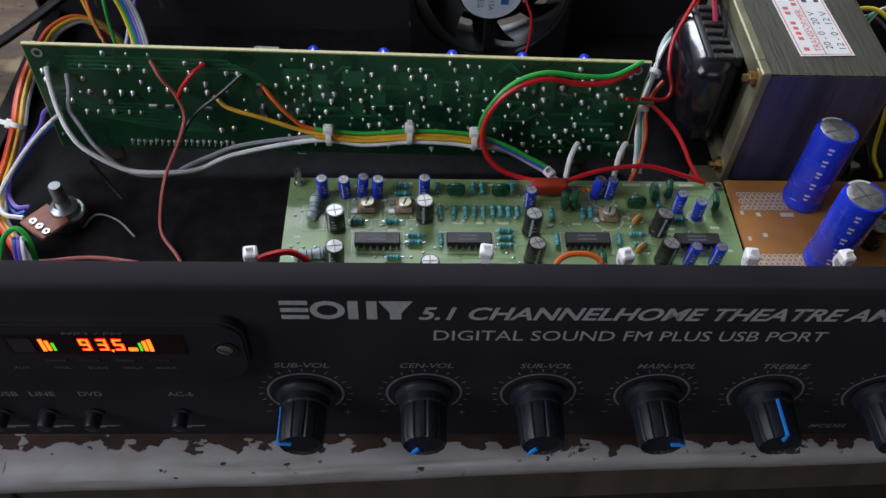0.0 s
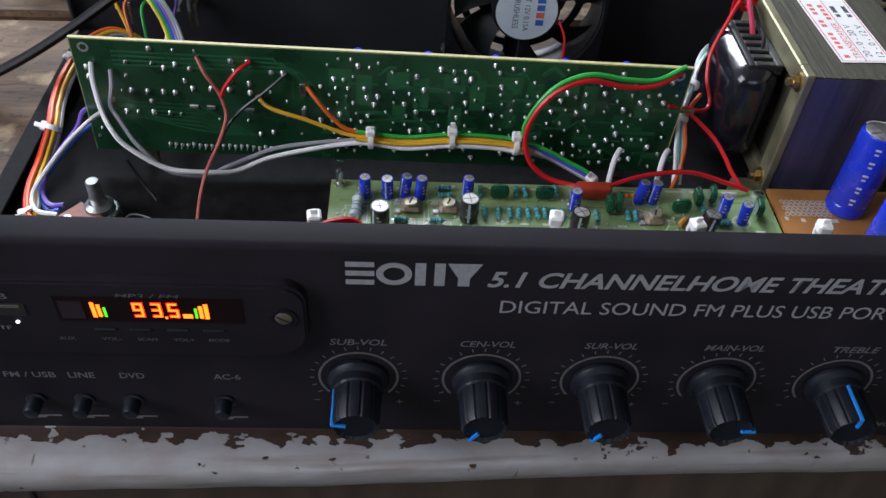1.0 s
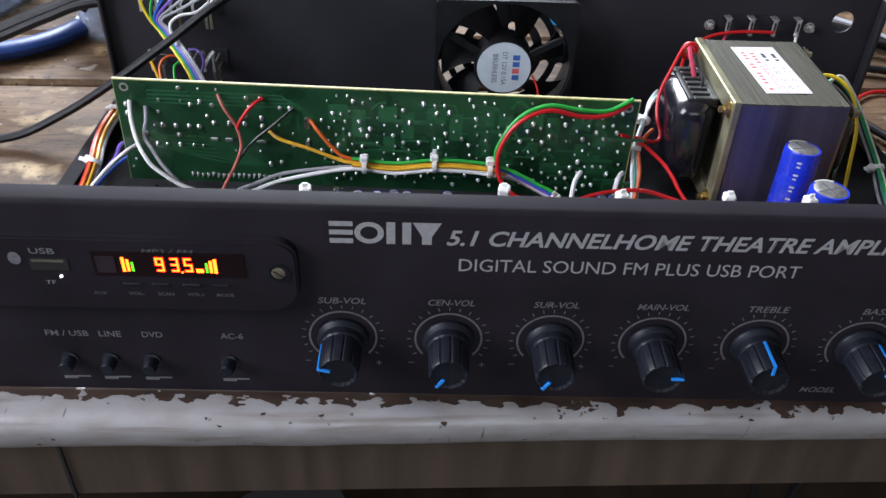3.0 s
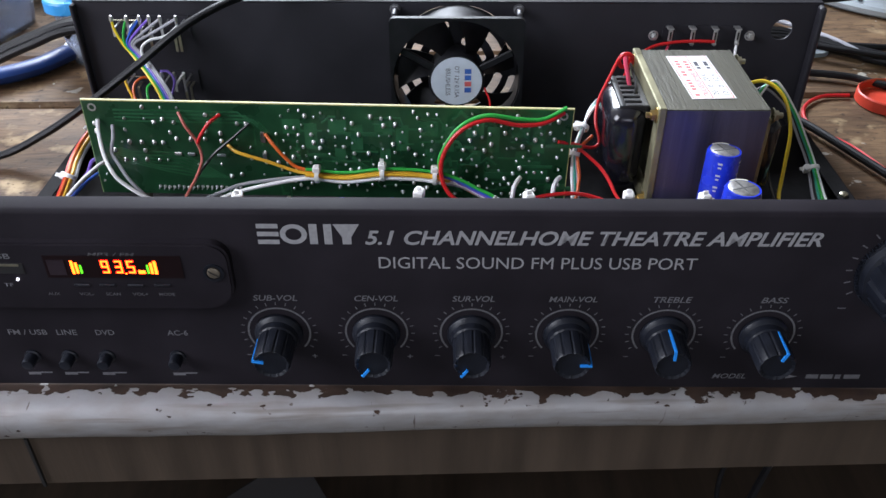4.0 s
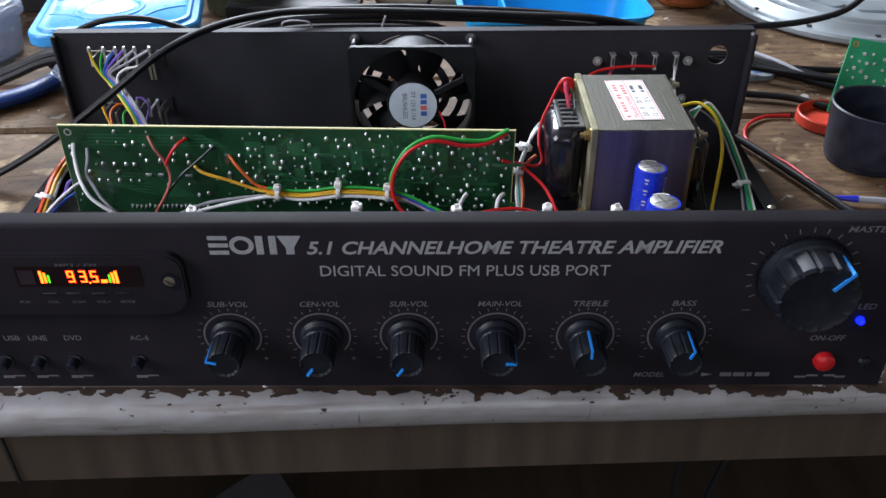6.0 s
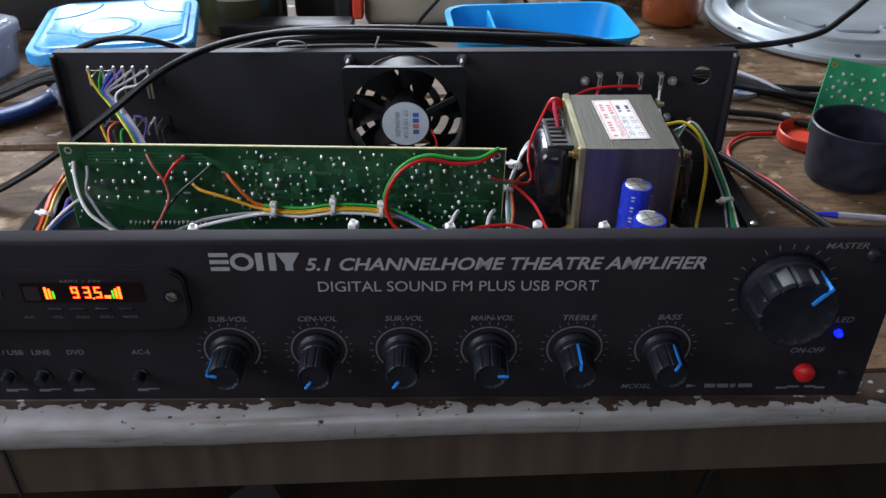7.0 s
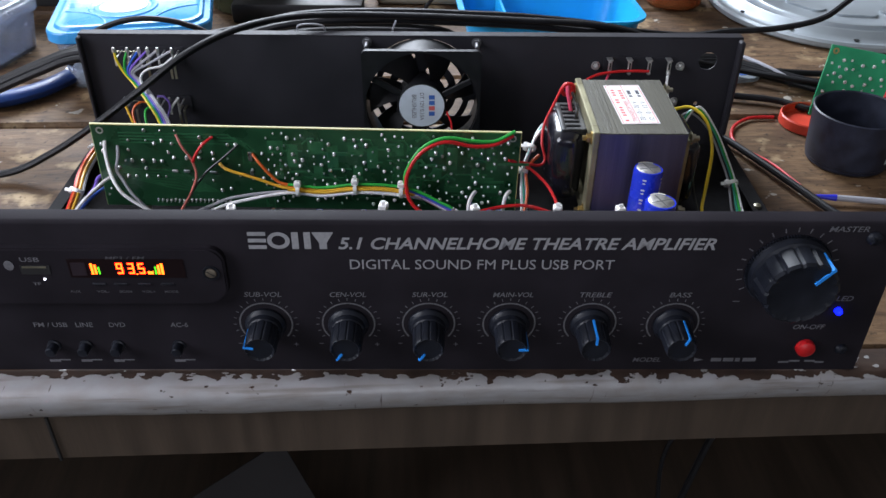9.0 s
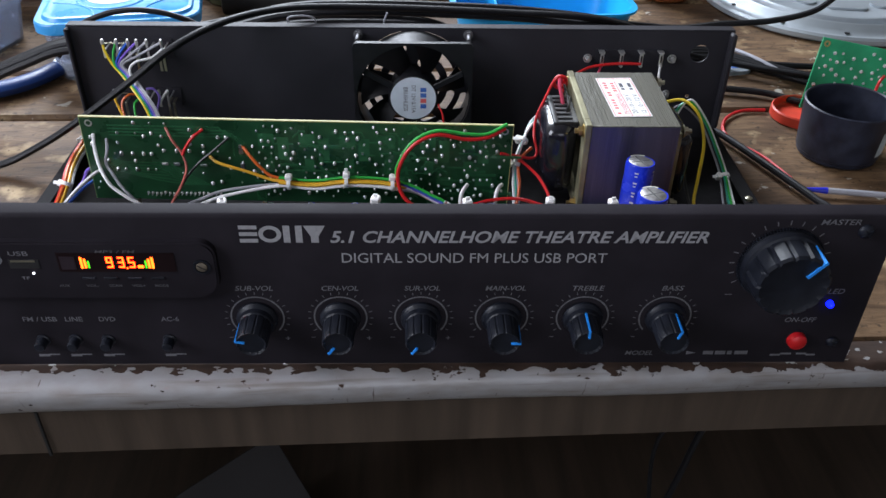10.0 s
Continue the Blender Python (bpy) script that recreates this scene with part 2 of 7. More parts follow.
M_CAP_BLUE = material("blue_capacitor_sleeve", (0.018, 0.045, 0.62), 0.25, vary=0.12, scale=150, bump=0.04, coat=0.4)
M_CAP_BLACK = material("black_capacitor_sleeve", (0.022, 0.017, 0.018), 0.3, vary=0.25, scale=200, bump=0.05, coat=0.2)
M_SCORE = material("dark_vent_score", (0.10, 0.10, 0.10), 0.6, vary=0.2, bump=0)
M_PCB_LINE = material("buried_green_track", (0.20, 0.33, 0.13), 0.36, vary=0.15, scale=80, bump=0.05, coat=0.2)
M_ALU = material("aluminium_can_top", (0.36, 0.35, 0.34), 0.40, 0.75, vary=0.3, scale=400, bump=0.05)
M_IC = material("black_epoxy", (0.017, 0.017, 0.018), 0.5, vary=0.25, scale=300, bump=0.1)
M_RES = material("teal_resistor", (0.08, 0.46, 0.50), 0.4, vary=0.2, scale=500, bump=0.05)
M_RES_BAND = material("resistor_band", (0.07, 0.05, 0.04), 0.5, vary=0.2, bump=0)
M_RES_BIG = material("grey_blue_resistor", (0.44, 0.52, 0.56), 0.4, vary=0.2, scale=300)
M_MYLAR = material("green_mylar_capacitor", (0.008, 0.085, 0.040), 0.3, vary=0.3, scale=200, coat=0.3)
M_FILM_RED = material("red_film_capacitor", (0.46, 0.045, 0.02), 0.35, vary=0.15, scale=200, coat=0.3)
M_DISC = material("orange_ceramic", (0.60, 0.28, 0.07), 0.4, vary=0.2, scale=300)
M_TRIM = material("tan_trimmer", (0.34, 0.25, 0.18), 0.4, 0.2, vary=0.25, scale=400)
M_NYLON = material("white_nylon", (0.88, 0.87, 0.86), 0.4, vary=0.06, bump=0.02)
M_PAPER = material("white_paper_label", (0.80, 0.78, 0.77), 0.6, vary=0.06, scale=120, bump=0.03)
M_INK_RED = material("red_ink", (0.66, 0.12, 0.12), 0.6, vary=0.2, bump=0)
M_INK_DARK = material("dark_ink", (0.05, 0.05, 0.07), 0.6, vary=0.2, bump=0)
M_INK_BLUE = material("blue_ink", (0.04, 0.12, 0.42), 0.6, vary=0.2, bump=0)
M_FAN = material("black_fan_plastic", (0.010, 0.010, 0.012), 0.42, spec=0.25, vary=0.25, scale=120, bump=0.05)
M_FANLABEL = material("pale_fan_label", (0.62, 0.68, 0.76), 0.5, vary=0.06, scale=150, bump=0.02)
M_POT = material("brown_pot_wafer", (0.26, 0.085, 0.05), 0.5, vary=0.25, scale=200)
M_POTCAN = material("tarnished_zinc_can", (0.40, 0.44, 0.46), 0.4, 0.9, vary=0.3, scale=120, bump=0.15)
M_WIRE = {n: material(n + "_wire_insulation", c, 0.38, vary=0.1, scale=100, bump=0.03, spec=0.5) for n, c in dict(
    red=(0.62, 0.014, 0.018), pink=(0.62, 0.06, 0.12), orange=(0.72, 0.13, 0.02), yellow=(0.90, 0.64, 0.03), green=(0.03, 0.42, 0.06),
    blue=(0.02, 0.10, 0.50), violet=(0.20, 0.11, 0.55), grey=(0.36, 0.36, 0.40), white=(0.90, 0.90, 0.91), black=(0.010, 0.010, 0.011),
    brown=(0.55, 0.16, 0.13), teal=(0.04, 0.36, 0.26), gold=(0.75, 0.42, 0.03)).items()}
M_CABLE = material("black_cable_sheath", (0.011, 0.011, 0.013), 0.50, spec=0.22, vary=0.25, scale=90, bump=0.06)
M_WOOD = wood_material("old_bench_board", (0.088, 0.050, 0.026), (0.215, 0.130, 0.068), (0.40, 0.29, 0.165))
M_NOSING = chipped_paint("chipped_white_paint")
M_APRON = material("brown_apron_board", (0.064, 0.045, 0.031), 0.6, vary=0.35, scale=5, bump=0.2, fine=60, stretch=(14, 1, 1.2))
M_BLUE_LID = material("sky_blue_lid", (0.045, 0.32, 0.70), 0.28, vary=0.1, scale=20, bump=0.02)
M_CLEAR = material("milky_clear_plastic", (0.74, 0.82, 0.95), 0.22, vary=0.05, bump=0.02, trans=0.75)
M_TRAY = material("bright_blue_plastic", (0.012, 0.37, 0.76), 0.35, vary=0.08, scale=25, bump=0.03)
M_PLIER = material("blue_rubber_grip", (0.006, 0.032, 0.15), 0.42, vary=0.2, scale=60, bump=0.1)
M_CUP = material("dark_navy_plastic", (0.019, 0.022, 0.036), 0.40, spec=0.35, vary=0.45, scale=90, bump=0.15)
M_RED_LID = material("red_orange_plastic", (0.70, 0.065, 0.035), 0.4, vary=0.1, scale=80, bump=0.03)
M_GREY_LID = material("grey_painted_metal", (0.36, 0.40, 0.43), 0.42, 0.4, vary=0.18, scale=14, bump=0.05)
M_AMBER = material("amber_glass", (0.55, 0.16, 0.05), 0.12, vary=0.1, bump=0, trans=0.6)
M_BEIGE = material("beige_plastic_housing", (0.34, 0.29, 0.22), 0.5, vary=0.2, scale=25, bump=0.1)
M_DARKJAR = material("dark_olive_glass", (0.035, 0.040, 0.020), 0.2, vary=0.3, scale=30, bump=0.02)
M_PLASTER = material("dull_plaster", (0.30, 0.28, 0.25), 0.9, vary=0.15, scale=3, bump=0.2, fine=60)
M_FLOOR = material("dark_cement_floor", (0.10, 0.09, 0.08), 0.8, vary=0.3, scale=4, bump=0.2, fine=80)
M_CARD = material("brown_cardboard", (0.10, 0.070, 0.045), 0.8, vary=0.2, scale=10, bump=0.2, fine=100)
M_BLADE = material("steel_blade", (0.42, 0.45, 0.50), 0.4, 1.0, vary=0.2, scale=80)
M_PEN_BLUE = material("blue_pen_cap", (0.02, 0.03, 0.55), 0.3, vary=0.1, bump=0)


# ---- builders ----
def add_box(bm, lo, hi, bevel=0.0, m=None, seg=1):
    lo, hi = Vector(lo), Vector(hi)
    g = bmesh.ops.create_cube(bm, size=1.0, matrix=Matrix.LocRotScale((lo + hi) / 2, None, hi - lo))
    vs = g["verts"]
    if bevel:
        es = list({e for v in vs for e in v.link_edges})
        r = bmesh.ops.bevel(bm, geom=es, offset=bevel, segments=seg, affect="EDGES", profile=0.5)
        vs = list({v for f in r["faces"] for v in f.verts} | {v for v in vs if v.is_valid})
    if m is not None:
        bmesh.ops.transform(bm, matrix=m, verts=vs)
    return vs


def add_lathe(bm, prof, m=None, seg=20, start=0.0, sweep=360.0):
    """Turns (radius, height) pairs about the z axis."""
    rings, full = [], sweep >= 360
    n = seg if full else seg + 1
    for r, h in prof:
        if r < 1e-7:
            rings.append([bm.verts.new((0, 0, h))])
        else:
            rings.append([bm.verts.new((r * math.cos(a), r * math.sin(a), h)) for a in (radians(start + sweep * i / seg) for i in range(n))])
    for a, b in zip(rings, rings[1:]):
        for i in range(seg):
            j = (i + 1) % n
            if len(a) == 1 and len(b) == 1:
                continue
            f = (a[0], b[j], b[i]) if len(a) == 1 else (a[i], a[j], b[0]) if len(b) == 1 else (a[i], a[j], b[j], b[i])
            bm.faces.new(f)
    vs = [v for r in rings for v in r]
    if m is not None:
        bmesh.ops.transform(bm, matrix=m, verts=vs)
    return vs


def along(p0, p1):
    """The pose whose z axis runs from p0 to p1."""
    d = Vector(p1) - Vector(p0)
    return Matrix.Translation(p0) @ d.to_track_quat("Z", "Y").to_matrix().to_4x4()


def add_rod(bm, p0, p1, r0, r1=None, seg=12):
    r1 = r0 if r1 is None else r1
    L = (Vector(p1) - Vector(p0)).length
    return add_lathe(bm, [(0, 0), (r0, 0), (r1, L), (0, L)], along(p0, p1), seg)


def smooth_line(pts, steps=7):
    P = [Vector(p) for p in pts]
    P = [2 * P[0] - P[1]] + P + [2 * P[-1] - P[-2]]
    out = []
    for i in range(1, len(P) - 2):
        a, b, c, d = P[i - 1:i + 3]
        for k in range(steps):
            t = k / steps
            out.append(0.5 * (2 * b + (c - a) * t + (2 * a - 5 * b + 4 * c - d) * t * t + (3 * b - a - 3 * c + d) * t ** 3))
    return out + [P[-2]]


def add_tube(bm, pts, r, seg=7, steps=7, flat=1.0):
    line = smooth_line(pts, steps)
    up, rings = Vector((0.13, 0.2, 1)), []
    for i, p in enumerate(line):
        d = (line[min(i + 1, len(line) - 1)] - line[max(i - 1, 0)]).normalized()
        s = d.cross(up)
        s = s.normalized() if s.length > 1e-6 else Vector((1, 0, 0))
        u = s.cross(d).normalized()
        up = u
        rings.append([bm.verts.new(p + r * (math.cos(a) * s + flat * math.sin(a) * u)) for a in (2 * math.pi * k / seg for k in range(seg))])
    for a, b in zip(rings, rings[1:]):
        for k in range(seg):
            bm.faces.new((a[k], a[(k + 1) % seg], b[(k + 1) % seg], b[k]))
    bm.faces.new(rings[0][::-1]), bm.faces.new(rings[-1])


def add_plate(bm, outline, depth, m):
    """An outline in x, y pushed up along z by depth, then posed."""
    lo = [bm.verts.new((x, y, 0)) for x, y in outline]
    hi = [bm.verts.new((x, y, depth)) for x, y in outline]
    n = len(lo)
    bm.faces.new(lo[::-1]), bm.faces.new(hi)
    for i in range(n):
        bm.faces.new((lo[i], lo[(i + 1) % n], hi[(i + 1) % n], hi[i]))
    bmesh.ops.transform(bm, matrix=m, verts=lo + hi)
    return lo + hi


def rounded(w, h, r, n=5, x=0.0, y=0.0):
    pts = []
    for cx, cy, a0 in ((w / 2 - r, h / 2 - r, 0), (-w / 2 + r, h / 2 - r, 90), (-w / 2 + r, -h / 2 + r, 180), (w / 2 - r, -h / 2 + r, 270)):
        pts += [(x + cx + r * math.cos(radians(a0 + 90 * i / n)), y + cy + r * math.sin(radians(a0 + 90 * i / n))) for i in range(n + 1)]
    return pts


def mesh_object(name, bm, mat, smooth=35.0):
    bmesh.ops.recalc_face_normals(bm, faces=bm.faces)
    me = bpy.data.meshes.new(name)
    bm.to_mesh(me)
    bm.free()
    if smooth:
        me.polygons.foreach_set("use_smooth", [True] * len(me.polygons))
        me.set_sharp_from_angle(angle=radians(smooth))
    me.materials.append(mat)
    return new(name, me)


def part(name, bm, mat, parent, label="", smooth=35.0):
    ob = mesh_object(name, bm, mat, smooth)
    ob.parent = parent
    if label:
        tagged(ob, label)
    return ob


def thing(name, label, category, group=""):
    return tagged(new(name), label, category, group)


def solo(name, bm, mat, label, category, group="", kind="", smooth=35.0):
    return tagged(mesh_object(name, bm, mat, smooth), label, category, group, kind)


def make(fn, *a, **k):
    bm = bmesh.new()
    fn(bm, *a, **k)
    return bm


def text_mesh(name, body, m, width, height, mat, parent, shear=0.0, bold=0.0, thick=0.00006):
    """Lettering of a given width and height, its lower left corner at the pose m."""
    cu = bpy.data.curves.new(name, "FONT")
    cu.body, cu.shear, cu.offset, cu.resolution_u = body, shear, bold, 3
    tmp = new(name, cu)
    bpy.context.view_layer.update()
    me = bpy.data.meshes.new_from_object(tmp.evaluated_get(bpy.context.evaluated_depsgraph_get()))
    bpy.data.objects.remove(tmp)
    co = np.array([v.co[:] for v in me.vertices])
    lo, hi = co.min(0), co.max(0)
    s = (width / (hi[0] - lo[0]), height / (hi[1] - lo[1]))
    me.transform(m @ Matrix.Diagonal((s[0], s[1], 1, 1)) @ Matrix.Translation((-lo[0], -lo[1], 0)))
    me.materials.clear()
    me.materials.append(mat)
    ob = new(name, me)
    ob.parent = parent
    return ob


def wire(pts, colour, label, r=0.00075, name="wire", group="", mat=None, flat=1.0, seg=7):
    return solo(name, make(add_tube, pts, r, seg, 7, flat), mat or M_WIRE[colour], label, "wire" if name == "wire" else "cable", group)


# ---- the room: assumed, out of view, there to bounce and shape light ----
def wall_with_opening(name, axis, at, lo, hi, hole):
    """A wall 0.12 thick across axis x or y, with one opening (a0, a1, z0, z1) through it for an added lamp."""
    bm = bmesh.new()
    (a0, a1), (z0, z1) = lo, hi
    strips = [(a0, hole[0], z0, z1), (hole[1], a1, z0, z1), (hole[0], hole[1], z0, hole[2]), (hole[0], hole[1], hole[3], z1)] if hole else [(a0, a1, z0, z1)]
    for p, q, r, s in strips:
        if axis == "x":
            add_box(bm, (at, p, r), (at + 0.12, q, s))
        else:
            add_box(bm, (p, at, r), (q, at + 0.12, s))
    return solo(name, bm, M_PLASTER, "unseen dull plastered wall, added to bounce and shape light", "wall", kind="structure", smooth=0)


wall_with_opening("wall_west", "x", -1.16, (-2.2, 1.8), (-0.78, 2.1), (-0.66, 0.18, 0.30, 1.02))
wall_with_opening("wall_east", "x", 2.4, (-2.2, 1.8), (-0.78, 2.1), None)
wall_with_opening("wall_north", "y", 1.8, (-1.16, 2.52), (-0.78, 2.1), (-1.02, 0.12, 0.75, 1.75))
wall_with_opening("wall_south", "y", -2.32, (-1.16, 2.52), (-0.78, 2.1), (-0.4, 0.6, -0.78, 1.3))
solo("floor", make(add_box, (-1.2, -2.4, -0.84), (2.6, 2.0, -0.78)), M_FLOOR, "dark cement workshop floor", "floor", kind="structure", smooth=0)
solo("ceiling", make(add_box, (-1.2, -2.4, 2.1), (2.6, 2.0, 2.16)), M_PLASTER, "unseen plain plaster ceiling, added to bounce light", "ceiling", kind="structure", smooth=0)

# ---- the bench: its front edge runs a little askew to the amplifier ----
BENCH = pose(0, -0.0131, 0, 0, 0, 2.1)
bench = thing("workbench", "old wooden workbench with a chipped white painted front edge", "workbench")
bench.matrix_world = BENCH
plank_rows = ((0.0208, 0.3045), (0.3105, 0.392), (0.3965, 0.566), (0.571, 0.742), (0.747, 0.918), (0.923, 1.10))
rng = random.Random(4)
for v0, v1 in plank_rows:
    bm = bmesh.new()
    nx = 26
    xs = [-0.95 + 2.1 * i / nx for i in range(nx + 1)]
    sec = []
    for x in xs:
        a = v0 + (rng.uniform(-0.0012, 0.0012) if v0 > 0.1 else 0)
        b = v1 + rng.uniform(-0.0012, 0.0012)
        sec.append([bm.verts.new(p) for p in ((x, a, -0.022), (x, a, -0.0038), (x, a + 0.003, -0.001), (x, b - 0.003, -0.001), (x, b, -0.0038), (x, b, -0.022))])
    for p, q in zip(sec, sec[1:]):
        for k in range(6):
            bm.faces.new((p[k], p[(k + 1) % 6], q[(k + 1) % 6], q[k]))
    bm.faces.new(sec[0]), bm.faces.new(sec[-1][::-1])
    part("plank", bm, M_WOOD, bench)
# front nosing: a rounded, lumpy painted lath
bm = bmesh.new()
prof = [(0.0204, -0.0012), (0.0135, -0.0009), (0.008, -0.0008), (0.0042, -0.0014), (0.0018, -0.0030), (0.0005, -0.0052), (0.0, -0.0078), (0.0008, -0.0125), (0.0028, -0.0180), (0.0056, -0.0222), (0.0085, -0.0246), (0.0204, -0.0250)]
secs = []
for i in range(171):
    x = -0.95 + 2.1 * i / 170
    w = 0.0008 * noise.noise((x * 9, 0, 0)) + 0.0004 * noise.noise((x * 40, 3, 0))
    secs.append([bm.verts.new((x, v + w * (1 if v < 0.012 else 0), z + 0.5 * w * (k > 5))) for k, (v, z) in enumerate(prof)])
for p, q in zip(secs, secs[1:]):
    for k in range(len(prof) - 1):
        bm.faces.new((p[k], q[k], q[k + 1], p[k + 1]))
    bm.faces.new((p[-1], q[-1], q[0], p[0]))
part("nosing", bm, M_NOSING, bench, "white painted nosing chipped to brown wood", 60)
part("apron", make(add_box, (-0.95, 0.010, -0.060), (1.15, 0.026, -0.0254), 0.001), M_APRON, bench, "plain brown apron board")
part("apron_joint", make(add_box, (-0.1685, 0.0085, -0.060), (-0.1670, 0.0099, -0.0258)), M_IC, bench)
for x in (-0.9, 1.06):
    for y in (0.04, 1.0):
        part("leg", make(add_box, (x, y, -0.78), (x + 0.06, y + 0.06, -0.022), 0.003), M_APRON, bench)
part("shelf", make(add_box, (-0.9, 0.12, -0.42), (1.1, 1.05, -0.40), 0.002), M_APRON, bench, "low dusty shelf board")
for pp in bench.children:
    pp.matrix_parent_inverse = Matrix()

# dim things under the bench
for x0, y0, x1, y1, h in ((-0.05, 0.42, 0.16, 0.66, -0.24), (0.28, 0.45, 0.60, 0.70, -0.24)):
    crate = thing("cardboard_box", "brown cardboard box on the shelf under the bench", "box", "boxes under the bench")
    part("box_body", make(add_box, (x0, y0, -0.40), (x1, y1, h), 0.003), M_CARD, crate)
    for ya, yb in ((y0, (y0 + y1) / 2 - 0.001), ((y0 + y1) / 2 + 0.001, y1)):
        part("flap", make(add_box, (x0, ya, h), (x1, yb, h + 0.004), 0.001), M_CARD, crate)
bm = bmesh.new()
add_plate(bm, [(-0.19, 0), (0.055, 0), (0.030, 0.075), (0.0, 0.160), (-0.09, 0.088)], 0.0015, pose(-0.088, 0.155, -0.40, 86, 0, 0))
solo("card_sheet", bm, material("grey_card", (0.022, 0.020, 0.021), 0.8, vary=0.2, scale=12, bump=0.2, fine=60), "dark grey pointed sheet of card standing under the bench", "card", smooth=0)
wire([(0.24, 0.16, -0.395), (0.255, 0.14, -0.3), (0.28, 0.15, -0.2), (0.33, 0.17, -0.16), (0.42, 0.19, -0.214)], "black", "black cable hanging under the bench", 0.003, "cable", mat=M_CABLE)
wire([(0.20, 0.16, -0.395), (0.235, 0.13, -0.32), (0.24, 0.15, -0.23), (0.30, 0.18, -0.17), (0.36, 0.21, -0.214)], "black", "thin black cable hanging under the bench", 0.002, "cable", mat=M_CABLE)

# ---- the amplifier ----
amp = thing("amplifier", "black home theatre amplifier with its top cover off, on the bench", "amplifier")
PX0, PX1, PH = -0.2125, 0.2675, 0.0945


def add_fold(bm, section, x0, x1):
    """A bent sheet: its y, z section pushed along x."""
    a, b = [[bm.verts.new((x, y, z)) for y, z in section] for x in (x0, x1)]
    n = len(a)
    bm.faces.new(a), bm.faces.new(b[::-1])
    for i in range(n):
        bm.faces.new((a[i], b[i], b[(i + 1) % n], a[(i + 1) % n]))


bm = bmesh.new()
add_fold(bm, [(0.0, 0.0), (0.0, PH - 0.0022), (0.0006, PH - 0.0007), (0.0022, PH), (0.0102, PH), (0.0102, PH - 0.0018), (0.0032, PH - 0.0018), (0.002, PH - 0.003), (0.002, 0.0)], PX0, PX1)
front = part("front_panel", bm, M_PANEL, amp, "black front panel with grey printed lettering", 50)

bm = bmesh.new()
add_box(bm, (-0.2105, 0.0105, 0.0012), (0.2635, 0.2512, 0.0026))
part("bottom_plate", bm, M_STEEL_BLACK, amp)
for x in (-0.2118, 0.2636):
    bm = bmesh.new()
    add_box(bm, (x, 0.012, 0.0026), (x + 0.0012, 0.2505, 0.012), 0.0003)
    s = 1 if x < 0 else -1
    add_box(bm, (min(x, x + s * 0.009), 0.012, 0.0112), (max(x, x + s * 0.009), 0.2505, 0.0124), 0.0003)
    part("side_flange", bm, M_STEEL_BLACK, amp)

# back panel with fan and wire holes
bm = bmesh.new()
BY, BH = 0.2525, 0.0885


def reach(r):
    """Half the side of the square that is cut out round a hole."""
    return min(r * 1.25, r + 0.0006)


def add_sheet_with_holes(bm, x0, x1, z0, z1, y, t, holes):
    """A sheet in the x, z plane cut into a grid, with round holes (cx, cz, r) through it."""
    xs = sorted({x0, x1, *[h[0] - reach(h[2]) for h in holes], *[h[0] + reach(h[2]) for h in holes]})
    for xa, xb in zip(xs, xs[1:]):
        inside = [h for h in holes if h[0] - reach(h[2]) - 1e-9 <= xa and xb <= h[0] + reach(h[2]) + 1e-9]
        zs = [z0] + [v for h in sorted(inside, key=lambda q: q[1]) for v in (h[1] - reach(h[2]), h[1] + reach(h[2]))] + [z1]
        for k, (za, zb) in enumerate(zip(zs, zs[1:])):
            if k % 2 == 0:
                add_box(bm, (xa, y, za), (xb, y + t, zb))
    for cx, cz, r in holes:
        q = reach(r)
        n = 48
        ring, sq = [], []
        for i in range(n):
            a = 2 * math.pi * i / n
            c, s = math.cos(a), math.sin(a)
            k = q / max(abs(c), abs(s))
            ring.append([bm.verts.new((cx + r * c, yy, cz + r * s)) for yy in (y, y + t)])
            sq.append([bm.verts.new((cx + k * c, yy, cz + k * s)) for yy in (y, y + t)])
        for i in range(n):
            j = (i + 1) % n
            bm.faces.new((ring[i][0], ring[j][0], sq[j][0], sq[i][0]))
            bm.faces.new((ring[i][1], sq[i][1], sq[j][1], ring[j][1]))
            bm.faces.new((ring[i][0], ring[i][1], ring[j][1], ring[j][0]))


add_sheet_with_holes(bm, -0.2135, 0.2665, 0.0012, BH - 0.001, BY, 0.0012, [(0.033, 0.045, 0.0418), (0.2435, 0.0705, 0.0068), (0.2405, 0.0365, 0.0016)])
bmesh.ops.remove_doubles(bm, verts=bm.verts, dist=1e-6)
back = part("back_panel", bm, M_BACK, amp, "black painted steel back panel", 30)
part("top_flange", make(add_box, (-0.2135, BY, BH - 0.001), (0.2665, BY + 0.0085, BH), 0.0004), M_BACK, back)
part("end_flange", make(add_box, (0.2625, BY - 0.0075, 0.0126), (0.2665, BY - 0.0001, BH - 0.001), 0.0012), M_BACK, back)
part("end_flange", make(add_box, (-0.2135, BY - 0.0060, 0.0126), (-0.2110, BY - 0.0001, BH - 0.001), 0.0008), M_BACK, back)
# finger guard of the fan opening: three rings of round-ended slots, four to a ring, pressed through the sheet
bm = bmesh.new()


def add_sector(bm, ra, rb, a0, a1):
    n = max(1, int((a1 - a0) / 6))
    for i in range(n):
        p, q = (radians(a0 + (a1 - a0) * k / n) for k in (i, i + 1))
        ring = [(ra * math.cos(p), ra * math.sin(p)), (rb * math.cos(p), rb * math.sin(p)), (rb * math.cos(q), rb * math.sin(q)), (ra * math.cos(q), ra * math.sin(q))]
        add_plate(bm, ring, 0.0012, pose(0.033, BY + 0.0012, 0.045, 90))


